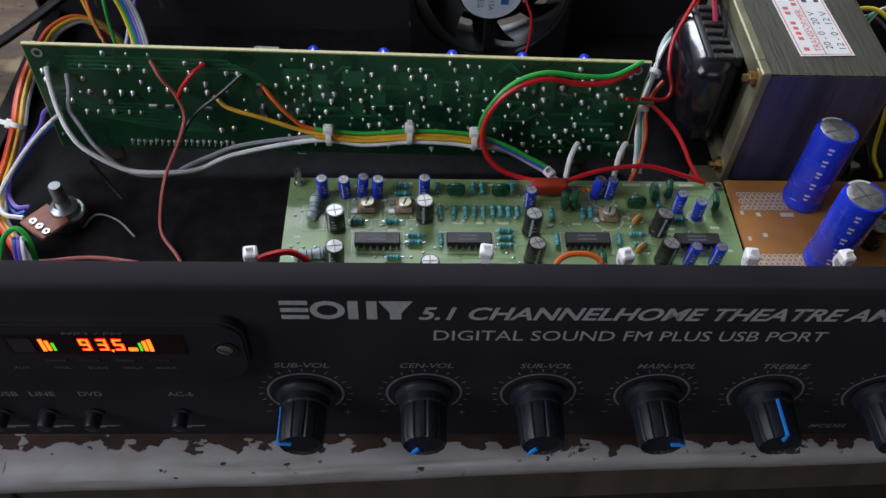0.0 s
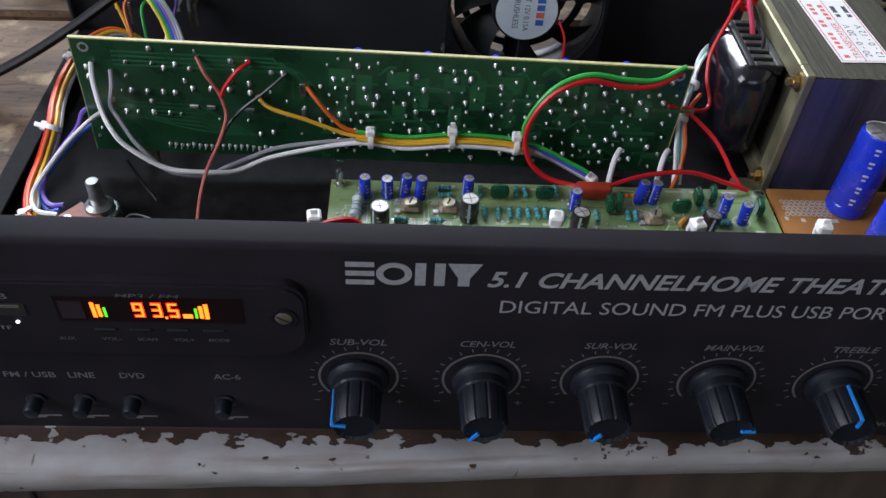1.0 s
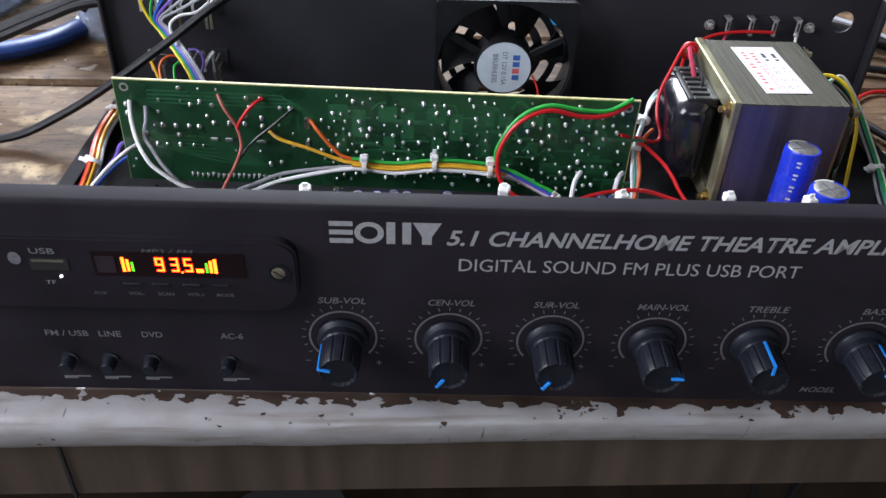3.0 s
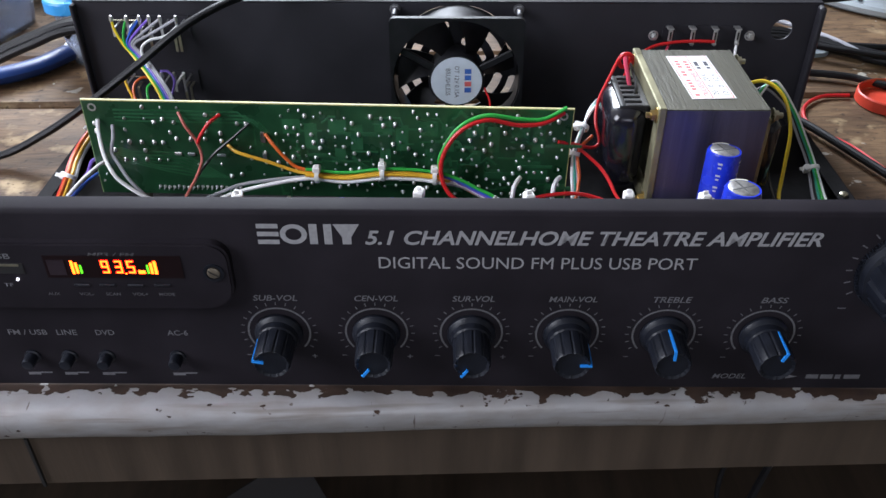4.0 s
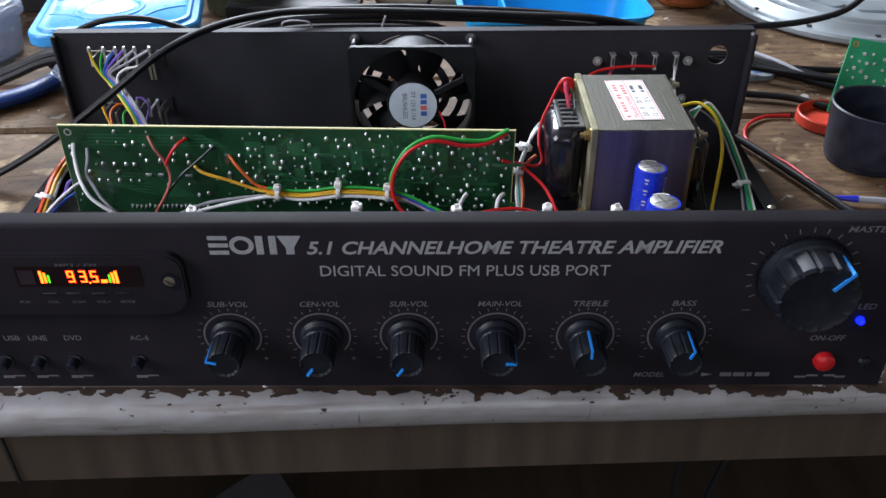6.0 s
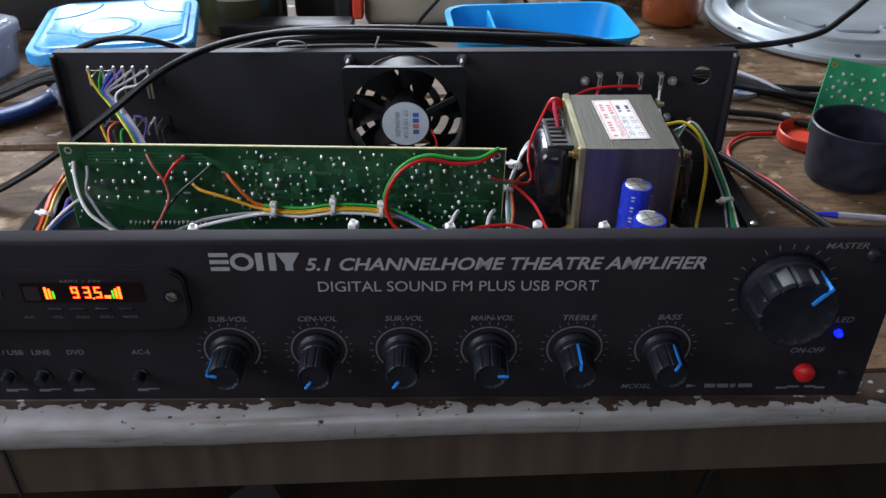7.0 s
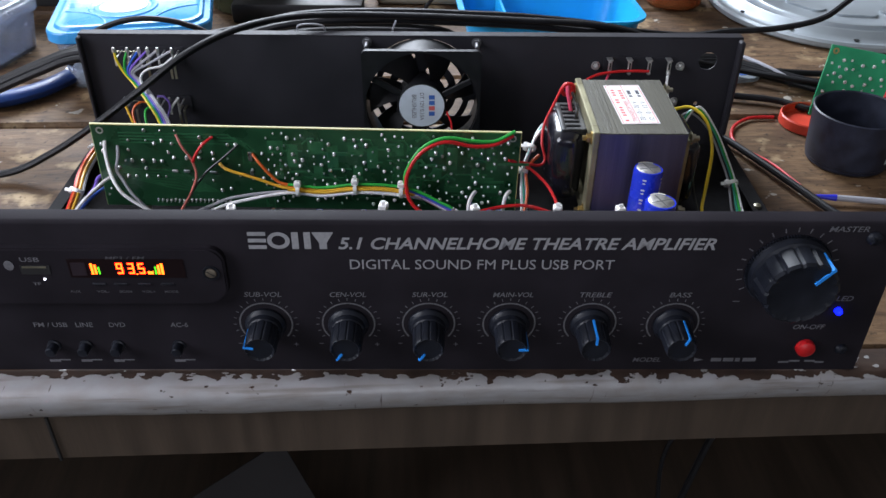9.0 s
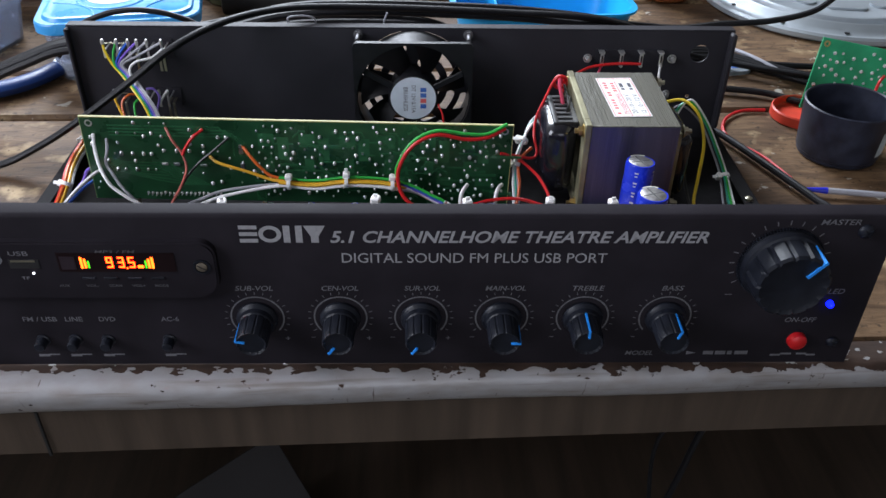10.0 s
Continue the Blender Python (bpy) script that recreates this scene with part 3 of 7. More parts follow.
SLOT = 0.0029
edge_r = 0.0002
for mid in (0.0175, 0.0288, 0.0388):
    add_sector(bm, edge_r, mid - SLOT, 0, 360)
    for k in range(6):
        ra, rb = mid - SLOT + SLOT * k / 3, mid - SLOT + SLOT * (k + 1) / 3
        off_mid = abs((ra + rb) / 2 - mid)
        trim = math.degrees((SLOT - math.sqrt(SLOT ** 2 - off_mid ** 2)) / mid)
        for quarter in range(4):
            add_sector(bm, ra, rb, quarter * 90 - 10 - trim, quarter * 90 + 10 + trim)
    edge_r = mid + SLOT
part("fan_guard", bm, M_BACK, amp, "slotted finger guard pressed in the back panel", 0)


def panel_text(body, x0, z0, w, h, mat=M_PRINT, shear=0.0, bold=0.0, parent=None, y=-0.00008):
    return text_mesh("lettering", body, pose(x0, y, z0, 90), w, h, mat, parent or front, shear, bold)


panel_text("5.1 CHANNELHOME THEATRE AMPLIFIER", -0.005, 0.0786, 0.182, 0.0070, shear=0.25, bold=0.022)
panel_text("DIGITAL SOUND FM PLUS USB PORT", 0.0, 0.0668, 0.1292, 0.0058)
KX = (-0.0447, -0.0026, 0.0384, 0.0797, 0.1214, 0.1642)
KZ = 0.0320
for name, cx, w in zip(("SUB-VOL", "CEN-VOL", "SUR-VOL", "MAIN-VOL", "TREBLE", "BASS"), (-0.0445, -0.0020, 0.0390, 0.0808, 0.1225, 0.1652), (0.0187, 0.0182, 0.0178, 0.0203, 0.0162, 0.0112)):
    panel_text(name, cx - w / 2, 0.0494, w, 0.0031, M_PRINT_DIM, 0.2, 0.012)
for name, cx, w in (("FM / USB", -0.1545, 0.0170), ("LINE", -0.1375, 0.0088), ("DVD", -0.1208, 0.0082), ("AC-6", -0.0892, 0.0090)):
    panel_text(name, cx - w / 2, 0.0296, w, 0.0030, M_PRINT_DIM, 0, 0.012)
panel_text("MASTER", 0.2295, 0.0894, 0.0195, 0.0032, M_PRINT_DIM, 0.2, 0.01)
panel_text("LED", 0.2448, 0.0472, 0.0086, 0.0032, M_PRINT_DIM, 0.2, 0.01)
panel_text("ON-OFF", 0.2275, 0.0284, 0.0165, 0.0032, M_PRINT_DIM, 0.2, 0.01)
panel_text("MODEL", 0.1470, 0.0056, 0.0150, 0.0030, M_PRINT_DIM, 0.25, 0.008)


def print_bar(x0, z0, x1, z1, mat=M_PRINT_DIM, parent=None, y=-0.00008):
    bm = bmesh.new()
    add_box(bm, (x0, y, z0), (x1, y + 0.00007, z1))
    return part("printed_bar", bm, mat, parent or front, smooth=0)


# maker's mark as plain shapes: stacked bars, a ring, two posts, a wedge
for z in (0.0788, 0.0826, 0.0864):
    print_bar(-0.0478, z, -0.0392, z + 0.0021, M_PRINT)
bm = bmesh.new()
add_lathe(bm, [(0.0030, 0), (0.0050, 0), (0.0050, 0.00007), (0.0030, 0.00007), (0.0030, 0)], pose(-0.0333, 0, 0.0836, 90) @ Matrix.Diagonal((1.08, 0.96, 1, 1)), 28)
part("printed_ring", bm, M_PRINT, front, smooth=0)
for x in (-0.0270, -0.0212):
    print_bar(x, 0.0788, x + 0.0032, 0.0885, M_PRINT)
bm = bmesh.new()
add_plate(bm, [(-0.0052, 0.0097), (0.0052, 0.0097), (0.0018, 0.0035), (0.0018, 0), (-0.0018, 0), (-0.0018, 0.0035)], 0.00007, pose(-0.0122, -0.00001, 0.0788, 90))
part("printed_wedge", bm, M_PRINT, front, smooth=0)
# maker's model name as bars
for x0, x1 in ((0.1890, 0.1945), (0.1955, 0.2010), (0.2020, 0.2045), (0.2060, 0.2130)):
    print_bar(x0, 0.0058, x1, 0.0083)
bm = bmesh.new()
add_plate(bm, [(0, 0), (0.0050, 0.0013), (0, 0.0026)], 0.00007, pose(0.1800, -0.00001, 0.0057, 90))
part("printed_arrow", bm, M_PRINT_DIM, front, smooth=0)
for cx in (-0.1570, -0.1405, -0.1235, -0.0915):
    print_bar(cx - 0.0040, 0.0056, cx + 0.0015, 0.0072)
    print_bar(cx + 0.0015, 0.0066, cx + 0.0068, 0.0074)
for x0, x1, z in ((0.2255, 0.2310, 0.0048), (0.2310, 0.2368, 0.0056), (0.2395, 0.2450, 0.0056), (0.2450, 0.2500, 0.0048)):
    print_bar(x0, z, x1, z + 0.0012)


def dial(cx, cz, ring, tick0, tick1, a0, a1, n):
    """A printed scale round a knob: ring, ticks, and a minus and plus sign."""
    if ring:
        bm = bmesh.new()
        add_lathe(bm, [(ring - 0.0004, 0), (ring + 0.0004, 0), (ring + 0.0004, 0.00007), (ring - 0.0004, 0.00007), (ring - 0.0004, 0)], pose(cx, 0, cz, 90), 40, a0 - 8, a1 - a0 + 16)
        part("scale_ring", bm, M_PRINT_RING, front, smooth=0)
    for i in range(n):
        a = radians(a0 + (a1 - a0) * i / (n - 1))
        bm = bmesh.new()
        add_box(bm, (tick0, -0.00019 * (1 if ring else 1.5), 0), (tick1, 0.00019 * (1 if ring else 1.5), 0.00007), 0, pose(cx, 0, cz, 90) @ Matrix.Rotation(a, 4, "Z"))
        part("scale_tick", bm, M_PRINT_RING, front, smooth=0)


def knob(cx, cz, angle, r, length, skirt, flutes, name="knob"):
    """A fluted knob on the panel: flared skirt, tapered grip, bevelled cap, blue pointer on side and cap."""
    bm = bmesh.new()
    seg = flutes * 6
    prof = [(skirt * 0.96, 0.0006), (skirt * 0.96, 0.0018), (skirt * 0.90, 0.0028), (r * 1.13, 0.0036), (r * 1.10, 0.0065), (r * 1.04, 0.0072), (r, length - 0.0012), (r * 0.92, length)]
    rings = []
    for k, (rad, h) in enumerate(prof):
        ring = []
        for i in range(seg):
            a = 2 * math.pi * i / seg
            q = rad * (1 - (0.055 if k >= 5 and i % 6 == 0 else 0))
            ring.append(bm.verts.new((q * math.cos(a), q * math.sin(a), h)))
        rings.append(ring)
    for p, q in zip(rings, rings[1:]):
        for i in range(seg):
            bm.faces.new((p[i], p[(i + 1) % seg], q[(i + 1) % seg], q[i]))
    dish = [bm.verts.new((v.co.x * 0.86, v.co.y * 0.86, length - 0.0009)) for v in rings[-1]]
    for i in range(seg):
        bm.faces.new((rings[-1][i], rings[-1][(i + 1) % seg], dish[(i + 1) % seg], dish[i]))
    bm.faces.new(dish), bm.faces.new(rings[0][::-1])
    m = pose(cx, 0, cz, 90) @ Matrix.Rotation(radians(angle), 4, "Z")
    bmesh.ops.transform(bm, matrix=m, verts=bm.verts)
    kb = part(name, bm, M_KNOB, amp, "black fluted plastic knob with a blue pointer", 28)
    bm = bmesh.new()
    w = min(r * 0.075, 0.0008)
    add_box(bm, (r * 0.97, -w, 0.0060), (r * 1.07, w, length - 0.0004), 0.0001, m)
    add_box(bm, (r * 0.42, -w, length - 0.0008), (r * 1.06, w, length + 0.0002), 0.0001, m)
    part("pointer", bm, M_BLUE_MARK, kb, "blue pointer line")
    return kb


for cx, ang in zip(KX, (168, 235, 236, 0, 91, 69)):
    dial(cx, KZ, 0.0133, 0.0150, 0.0166, -32, 212, 17)
    knob(cx, KZ, ang, 0.0078, 0.0205, 0.0108, 12)
    panel_text("-", cx - 0.0158, 0.0184, 0.0022, 0.0004, M_PRINT_DIM)
    if cx < 0.03 or abs(cx - 0.0384) < 0.001:
        panel_text("+", cx + 0.0130, 0.0168, 0.0024, 0.0024, M_PRINT_DIM)
dial(0.2150, 0.0672, 0, 0.0221, 0.0247, 14, 211, 14)
panel_text("-", 0.1922, 0.0467, 0.0035, 0.0005, M_PRINT_DIM)
knob(0.2150, 0.0672, 50, 0.0180, 0.0205, 0.0208, 14, "master_knob")
# fine rim of the master knob's skirt
bm = bmesh.new()
for i in range(90):
    add_box(bm, (0.0200, -0.00022, 0.0006), (0.0212, 0.00022, 0.0020), 0, pose(0.2150, 0, 0.0672, 90) @ Matrix.Rotation(2 * math.pi * i / 90, 4, "Z"))
part("knurled_rim", bm, M_KNOB, amp, smooth=0)


def pan_screw(name, cx, y, cz, r, mat, parent, slot=40):
    bm = bmesh.new()
    m = pose(cx, y, cz, 90)
    add_lathe(bm, [(r, 0), (r, r * 0.25), (r * 0.8, r * 0.55), (r * 0.4, r * 0.72), (0, r * 0.75)], m, 16)
    add_box(bm, (-r * 0.75, -r * 0.09, r * 0.66), (r * 0.75, r * 0.09, r * 0.78), 0, m @ Matrix.Rotation(radians(slot), 4, "Z"))
    add_box(bm, (-r * 0.75, -r * 0.09, r * 0.66), (r * 0.75, r * 0.09, r * 0.78), 0, m @ Matrix.Rotation(radians(slot + 90), 4, "Z"))
    return part(name, bm, mat, parent, smooth=40)


pan_screw("screw", 0.2525, 0, 0.0860, 0.0038, M_KNOB, amp)
pan_screw("screw", 0.2565, 0, 0.0150, 0.0032, M_KNOB, amp)
pan_screw("screw", -0.1990, 0, 0.0855, 0.0038, M_KNOB, amp)
pan_screw("screw", -0.2010, 0, 0.0150, 0.0032, M_KNOB, amp)
bm = bmesh.new()
add_lathe(bm, [(0.0019, 0), (0.0019, 0.0009), (0.0016, 0.0024), (0.0009, 0.0031), (0, 0.0033)], pose(0.2475, 0, 0.0412, 90), 16)
part("power_led", bm, M_BLUE_LED, amp, "lit blue power lamp")
bm = bmesh.new()
add_lathe(bm, [(0.0050, 0), (0.0050, 0.0022), (0.0046, 0.0036), (0.0034, 0.0044), (0, 0.0048)], pose(0.2365, 0, 0.0168, 90), 24)
part("power_button", bm, M_RED_BUTTON, amp, "round red push button")
bm = bmesh.new()
add_lathe(bm, [(0.0058, -0.0002), (0.0058, 0.0004), (0.0051, 0.0004)], pose(0.2365, 0, 0.0168, 90), 24)
part("button_bezel", bm, M_KNOB, amp)
for cx in (-0.1560, -0.1395, -0.1228, -0.0915):
    bm = bmesh.new()
    add_lathe(bm, [(0.0036, 0), (0.0036, 0.0008), (0.0028, 0.0012), (0.0028, 0.0056), (0.0024, 0.0066), (0, 0.0069)], pose(cx, 0, 0.0172, 90), 16)
    part("selector_button", bm, M_KNOB, amp, "small black push button")

# radio and card-reader module set in the front panel
bm = bmesh.new()
outline = [(-0.0665, -0.0165)] + [(0.0548 + 0.0120 * math.sin(radians(a)), -0.0045 - 0.0120 * math.cos(radians(a))) for a in range(0, 91, 10)]
outline += [(0.0588 + 0.0080 * math.cos(radians(a)), 0.0092 + 0.0080 * math.sin(radians(a))) for a in range(0, 91, 10)] + [(-0.0665, 0.0172)]
add_plate(bm, outline, 0.0032, pose(-0.1265, 0, 0.0640, 90))
add_plate(bm, [(x * 0.985, z * 0.95) for x, z in outline], 0.0008, pose(-0.1265, -0.0032, 0.0640, 90))
module = part("radio_module", bm, M_PANEL, amp, "black radio and card module plate with a lit display")
MY = -0.0041
part("display_window", make(add_box, (-0.1345, MY - 0.0002, 0.0645), (-0.0790, MY + 0.001, 0.0755)), M_WINDOW, module, smooth=0)
SEG = {"9": "abcdfg", "3": "abcdg", "5": "acdfg"}


def digit(ch, x, z, w, h):
    t = w * 0.28
    rects = dict(a=(0.1, 1, 0.9, 1), d=(0.1, 0, 0.9, 0), g=(0.1, 0.5, 0.9, 0.5), f=(0, 0.5, 0, 1), b=(1, 0.5, 1, 1), e=(0, 0, 0, 0.5), c=(1, 0, 1, 0.5))
    for s in SEG[ch]:
        a, b, c, d = rects[s]
        bm = bmesh.new()
        add_box(bm, (x + a * w - t / 2, MY - 0.0004, z + b * h - t / 2), (x + c * w + t / 2, MY - 0.0002, z + d * h + t / 2))
        seg = part("segment", bm, M_SEG_Y, module, smooth=0)
        # larger red backing that paints the halo of the lit segment
        bm = bmesh.new()
        add_box(bm, (x + a * w - t * 0.85, MY - 0.00028, z + b * h - t * 0.85), (x + c * w + t * 0.85, MY - 0.0002, z + d * h + t * 0.85))
        part("red_rim", bm, M_HALO_R, seg, smooth=0)


for ch, x in (("9", -0.1112), ("3", -0.1058), ("5", -0.1008)):
    digit(ch, x, 0.0674, 0.0023, 0.0055)
for nm, x0, z0, x1, z1, mt in (("point", -0.1025, 0.0664, -0.1018, 0.0671, M_SEG_Y), ("unit_mark", -0.0970, 0.0668, -0.0942, 0.0684, M_SEG_Y), ("level_bar", -0.0934, 0.0668, -0.0926, 0.0712, M_SEG_G),
                               ("level_bar", -0.1205, 0.0668, -0.1197, 0.0710, M_SEG_G), ("level_bar", -0.1222, 0.0668, -0.1212, 0.0722, M_SEG_Y), ("level_bar", -0.0920, 0.0668, -0.0909, 0.0722, M_SEG_Y),
                               ("level_bar", -0.0904, 0.0666, -0.0892, 0.0731, M_SEG_Y), ("level_bar", -0.1239, 0.0666, -0.1228, 0.0731, M_SEG_Y)):
    part(nm, make(add_box, (x0, MY - 0.0004, z0), (x1, MY - 0.0002, z1)), mt, module, smooth=0)
panel_text("USB", -0.1565, 0.0738, 0.0092, 0.0026, M_PRINT_DIM, 0, 0.01, module, MY - 0.0001)
panel_text("TF", -0.1538, 0.0597, 0.0038, 0.0018, M_PRINT_DIM, 0, 0.01, module, MY - 0.0001)
bm = bmesh.new()
add_box(bm, (-0.1575, MY - 0.0002, 0.0664), (-0.1435, MY + 0.0012, 0.0716))
part("card_slot", bm, M_IC, module, smooth=0)
part("slot_tongue", make(add_box, (-0.1565, MY - 0.0004, 0.0702), (-0.1450, MY + 0.0006, 0.0712)), M_ZINC, module, smooth=0)
bm = bmesh.new()
add_lathe(bm, [(0.0026, 0), (0.0026, 0.0001), (0, 0.0001)], pose(-0.1625, MY - 0.0001, 0.0716, 90) @ Matrix.Diagonal((0.9, 1.1, 1, 1)), 20)
part("printed_oval", bm, M_PRINT_DIM, module, smooth=0)
for x in (-0.1250, -0.1145, -0.1030, -0.0920):
    part("module_button", make(add_box, (x, MY - 0.0006, 0.0602), (x + 0.0066, MY + 0.0004, 0.0612), 0.0003), M_KNOB, module)
panel_text("MP3 / FM", -0.1160, 0.0752, 0.0190, 0.0019, M_PRINT_FAINT, 0.2, 0.01, module, MY - 0.0001)
for body, x0, x1 in (("AUX", -0.1370, -0.1320), ("VOL-", -0.1240, -0.1180), ("SCAN", -0.1130, -0.1070), ("VOL+", -0.1020, -0.0955), ("MODE", -0.0910, -0.0845)):
    panel_text(body, x0, 0.0552, x1 - x0, 0.0015, M_PRINT_FAINT, 0, 0.01, module, MY - 0.0001)
part("sensor_window", make(add_box, (-0.1332, MY - 0.0005, 0.0660), (-0.1262, MY - 0.0001, 0.0735)), material("violet_sensor", (0.022, 0.014, 0.020), 0.35, bump=0), module, smooth=0)
# glowing white dot in place of a reflected glint; no lamp sits here
bm = bmesh.new()
add_lathe(bm, [(0.0006, 0), (0.0005, 0.0004), (0, 0.0005)], pose(-0.1473, MY - 0.0001, 0.0636, 90), 10)
part("indicator", bm, material("white_glint", (0.9, 0.9, 1.0), 0.3, emit=3.0, bump=0, vary=0), module)
bm = bmesh.new()
add_lathe(bm, [(0.0031, 0), (0.0043, 0), (0.0043, 0.0006), (0.0031, 0.0006), (0.0031, 0)], pose(-0.0668, MY + 0.0002, 0.0672, 90), 24)
part("screw_seat", bm, M_KNOB, module)
bm = bmesh.new()
sm = pose(-0.0668, MY + 0.0001, 0.0672, 90)
add_lathe(bm, [(0.0027, 0), (0.0026, 0.0006), (0.0018, 0.0009), (0, 0.0010)], sm, 20)
sc = part("screw", bm, material("dull_brass_screw", (0.20, 0.17, 0.13), 0.5, 0.6, vary=0.3, scale=200, bump=0.1), module, "dull slotted screw")
part("slot", make(add_box, (-0.0024, -0.0003, 0.0009), (0.0024, 0.0003, 0.00105), 0, sm @ Matrix.Rotation(radians(-35), 4, "Z")), M_IC, sc, smooth=0)


# ---- cooling fan on the back panel ----
fan = thing("cooling_fan", "square black cooling fan with a pale round label", "fan")
FX, FZ, FY0, FY1 = 0.0330, 0.0450, 0.2265, 0.2518


def add_square_ring(bm, half, r_in, d, m, corner=0.0035):
    """A square plate with a round bore."""
    outer = rounded(2 * half, 2 * half, corner, 6)
    step = []
    for (xa, ya), (xb, yb) in zip(outer, outer[1:] + outer[:1]):
        m_cut = max(1, int(math.hypot(xb - xa, yb - ya) / 0.004))
        step += [(xa + (xb - xa) * k / m_cut, ya + (yb - ya) * k / m_cut) for k in range(m_cut)]
    outer, n = step, len(step)
    inner = [(r_in * x / math.hypot(x, y), r_in * y / math.hypot(x, y)) for x, y in outer]
    vs = [[bm.verts.new((x, y, z)) for x, y in ring] for ring in (outer, inner) for z in (0, d)]
    o0, o1, i0, i1 = vs
    for i in range(n):
        j = (i + 1) % n
        bm.faces.new((o0[i], o0[j], i0[j], i0[i]))
        bm.faces.new((o1[i], i1[i], i1[j], o1[j]))
        bm.faces.new((o0[i], o1[i], o1[j], o0[j]))
        bm.faces.new((i0[i], i0[j], i1[j], i1[i]))
    bmesh.ops.transform(bm, matrix=m, verts=[v for r in vs for v in r])


FM = pose(FX, FY1, FZ, 90)
bm = bmesh.new()
add_square_ring(bm, 0.0422, 0.0407, 0.0038, FM @ Matrix.Translation((0, 0, 0.0215)))
add_lathe(bm, [(0.0402, -0.0006), (0.0415, -0.0006), (0.0415, 0.022), (0.0402, 0.022), (0.0402, -0.0006)], FM, 48)
part("fan_frame", bm, M_FAN, fan)
bm = bmesh.new()
add_lathe(bm, [(0.0180, 0.006), (0.0180, 0.0225), (0.0172, 0.0238), (0, 0.0238)], FM, 40)
hub = part("hub", bm, M_FAN, fan)
bm = bmesh.new()
add_lathe(bm, [(0.0164, 0.0239), (0.0164, 0.0241), (0, 0.0241)], FM, 40)
flabel = part("fan_label", bm, M_FANLABEL, fan, "pale round printed label")
for body, dx, w, h, mt in (("DT 12V 0.15A", -0.0012, 0.0215, 0.0029, M_INK_DARK), ("BRUSHLESS", -0.0070, 0.0185, 0.0031, M_INK_DARK)):
    text_mesh("lettering", body, FM @ pose(dx, w / 2 - 0.0005, 0.0242, 0, 0, -90), w, h, mt, flabel)
for k, mt in enumerate((M_INK_BLUE, M_INK_BLUE, M_INK_RED, M_INK_BLUE)):
    bm = bmesh.new()
    y = 0.0085 - k * 0.0043
    add_box(bm, (0.0052, y - 0.0033, 0.0242), (0.0094, y, 0.02425), 0, FM)
    part("printed_block", bm, mt, flabel, smooth=0)
for k in range(7):
    bm = bmesh.new()
    r0, r1, n = 0.0172, 0.0382, 6
    rows = []
    for i in range(n + 1):
        r = r0 + (r1 - r0) * i / n
        a = 2 * math.pi * k / 7 + 0.10 + 0.25 * i / n
        half = 0.25 + 0.05 * i / n
        rows.append([bm.verts.new((r * math.cos(a + q * half), r * math.sin(a + q * half), 0.012 + q * 0.0062 + e)) for e in (0, 0.0011) for q in (-1, -0.3, 0.4, 1)])
    for p, q in zip(rows, rows[1:]):
        for j in range(3):
            bm.faces.new((p[j], p[j + 1], q[j + 1], q[j]))
            bm.faces.new((p[4 + j], q[4 + j], q[5 + j], p[5 + j]))
        bm.faces.new((p[0], q[0], q[4], p[4])), bm.faces.new((p[3], p[7], q[7], q[3]))
    bm.faces.new(rows[-1][:4] + rows[-1][:3:-1])
    bmesh.ops.transform(bm, matrix=FM, verts=bm.verts)
    part("blade", bm, M_FAN, fan)
for a in (28, 150, 270):
    bm = bmesh.new()
    add_box(bm, (0.016, -0.0022, 0.0205), (0.0402, 0.0022, 0.0232), 0.0005, FM @ Matrix.Rotation(radians(a), 4, "Z"))
    part("strut", bm, M_FAN, fan)
for sx in (-1, 1):
    for sz in (-1, 1):
        bm = bmesh.new()
        sm = pose(FX + sx * 0.0396, BY, FZ + sz * 0.0385, 90)
        add_lathe(bm, [(0.0036, 0), (0.0036, 0.0006), (0.0026, 0.0006)], sm, 16)
        add_lathe(bm, [(0.0030, 0.0005), (0.0030, 0.0026), (0.0018, 0.0029)], sm, 6)
        add_lathe(bm, [(0.0017, 0.0026), (0.0017, 0.0112), (0.0013, 0.0118), (0, 0.0118)], sm, 12)
        part("fan_screw", bm, M_BOLT, fan, "bright bolt end with a nut")
bm = bmesh.new()
add_tube(bm, [(FX + 0.018, FY0 + 0.003, 0.040), (FX + 0.022, FY0 - 0.002, 0.030), (FX + 0.020, FY0 - 0.008, 0.012), (FX + 0.010, FY0 - 0.02, 0.006)], 0.0007)
part("lead", bm, M_WIRE["red"], fan, "thin red lead")

# ---- sockets and terminals on the back panel ----
def nut_screw(name, x, y, z, r, parent):
    bm = bmesh.new()
    m = pose(x, y, z, 90)
    add_lathe(bm, [(r * 1.25, 0), (r * 1.25, 0.0005), (r * 0.9, 0.0005)], m, 18)
    add_lathe(bm, [(r * 0.85, 0.0004), (r * 0.85, 0.0024), (r * 0.5, 0.0026)], m, 6)
    add_lathe(bm, [(r * 0.55, 0.002), (r * 0.55, 0.0052), (0, 0.0054)], m, 10)
    return part(name, bm, M_SOLDER, parent)


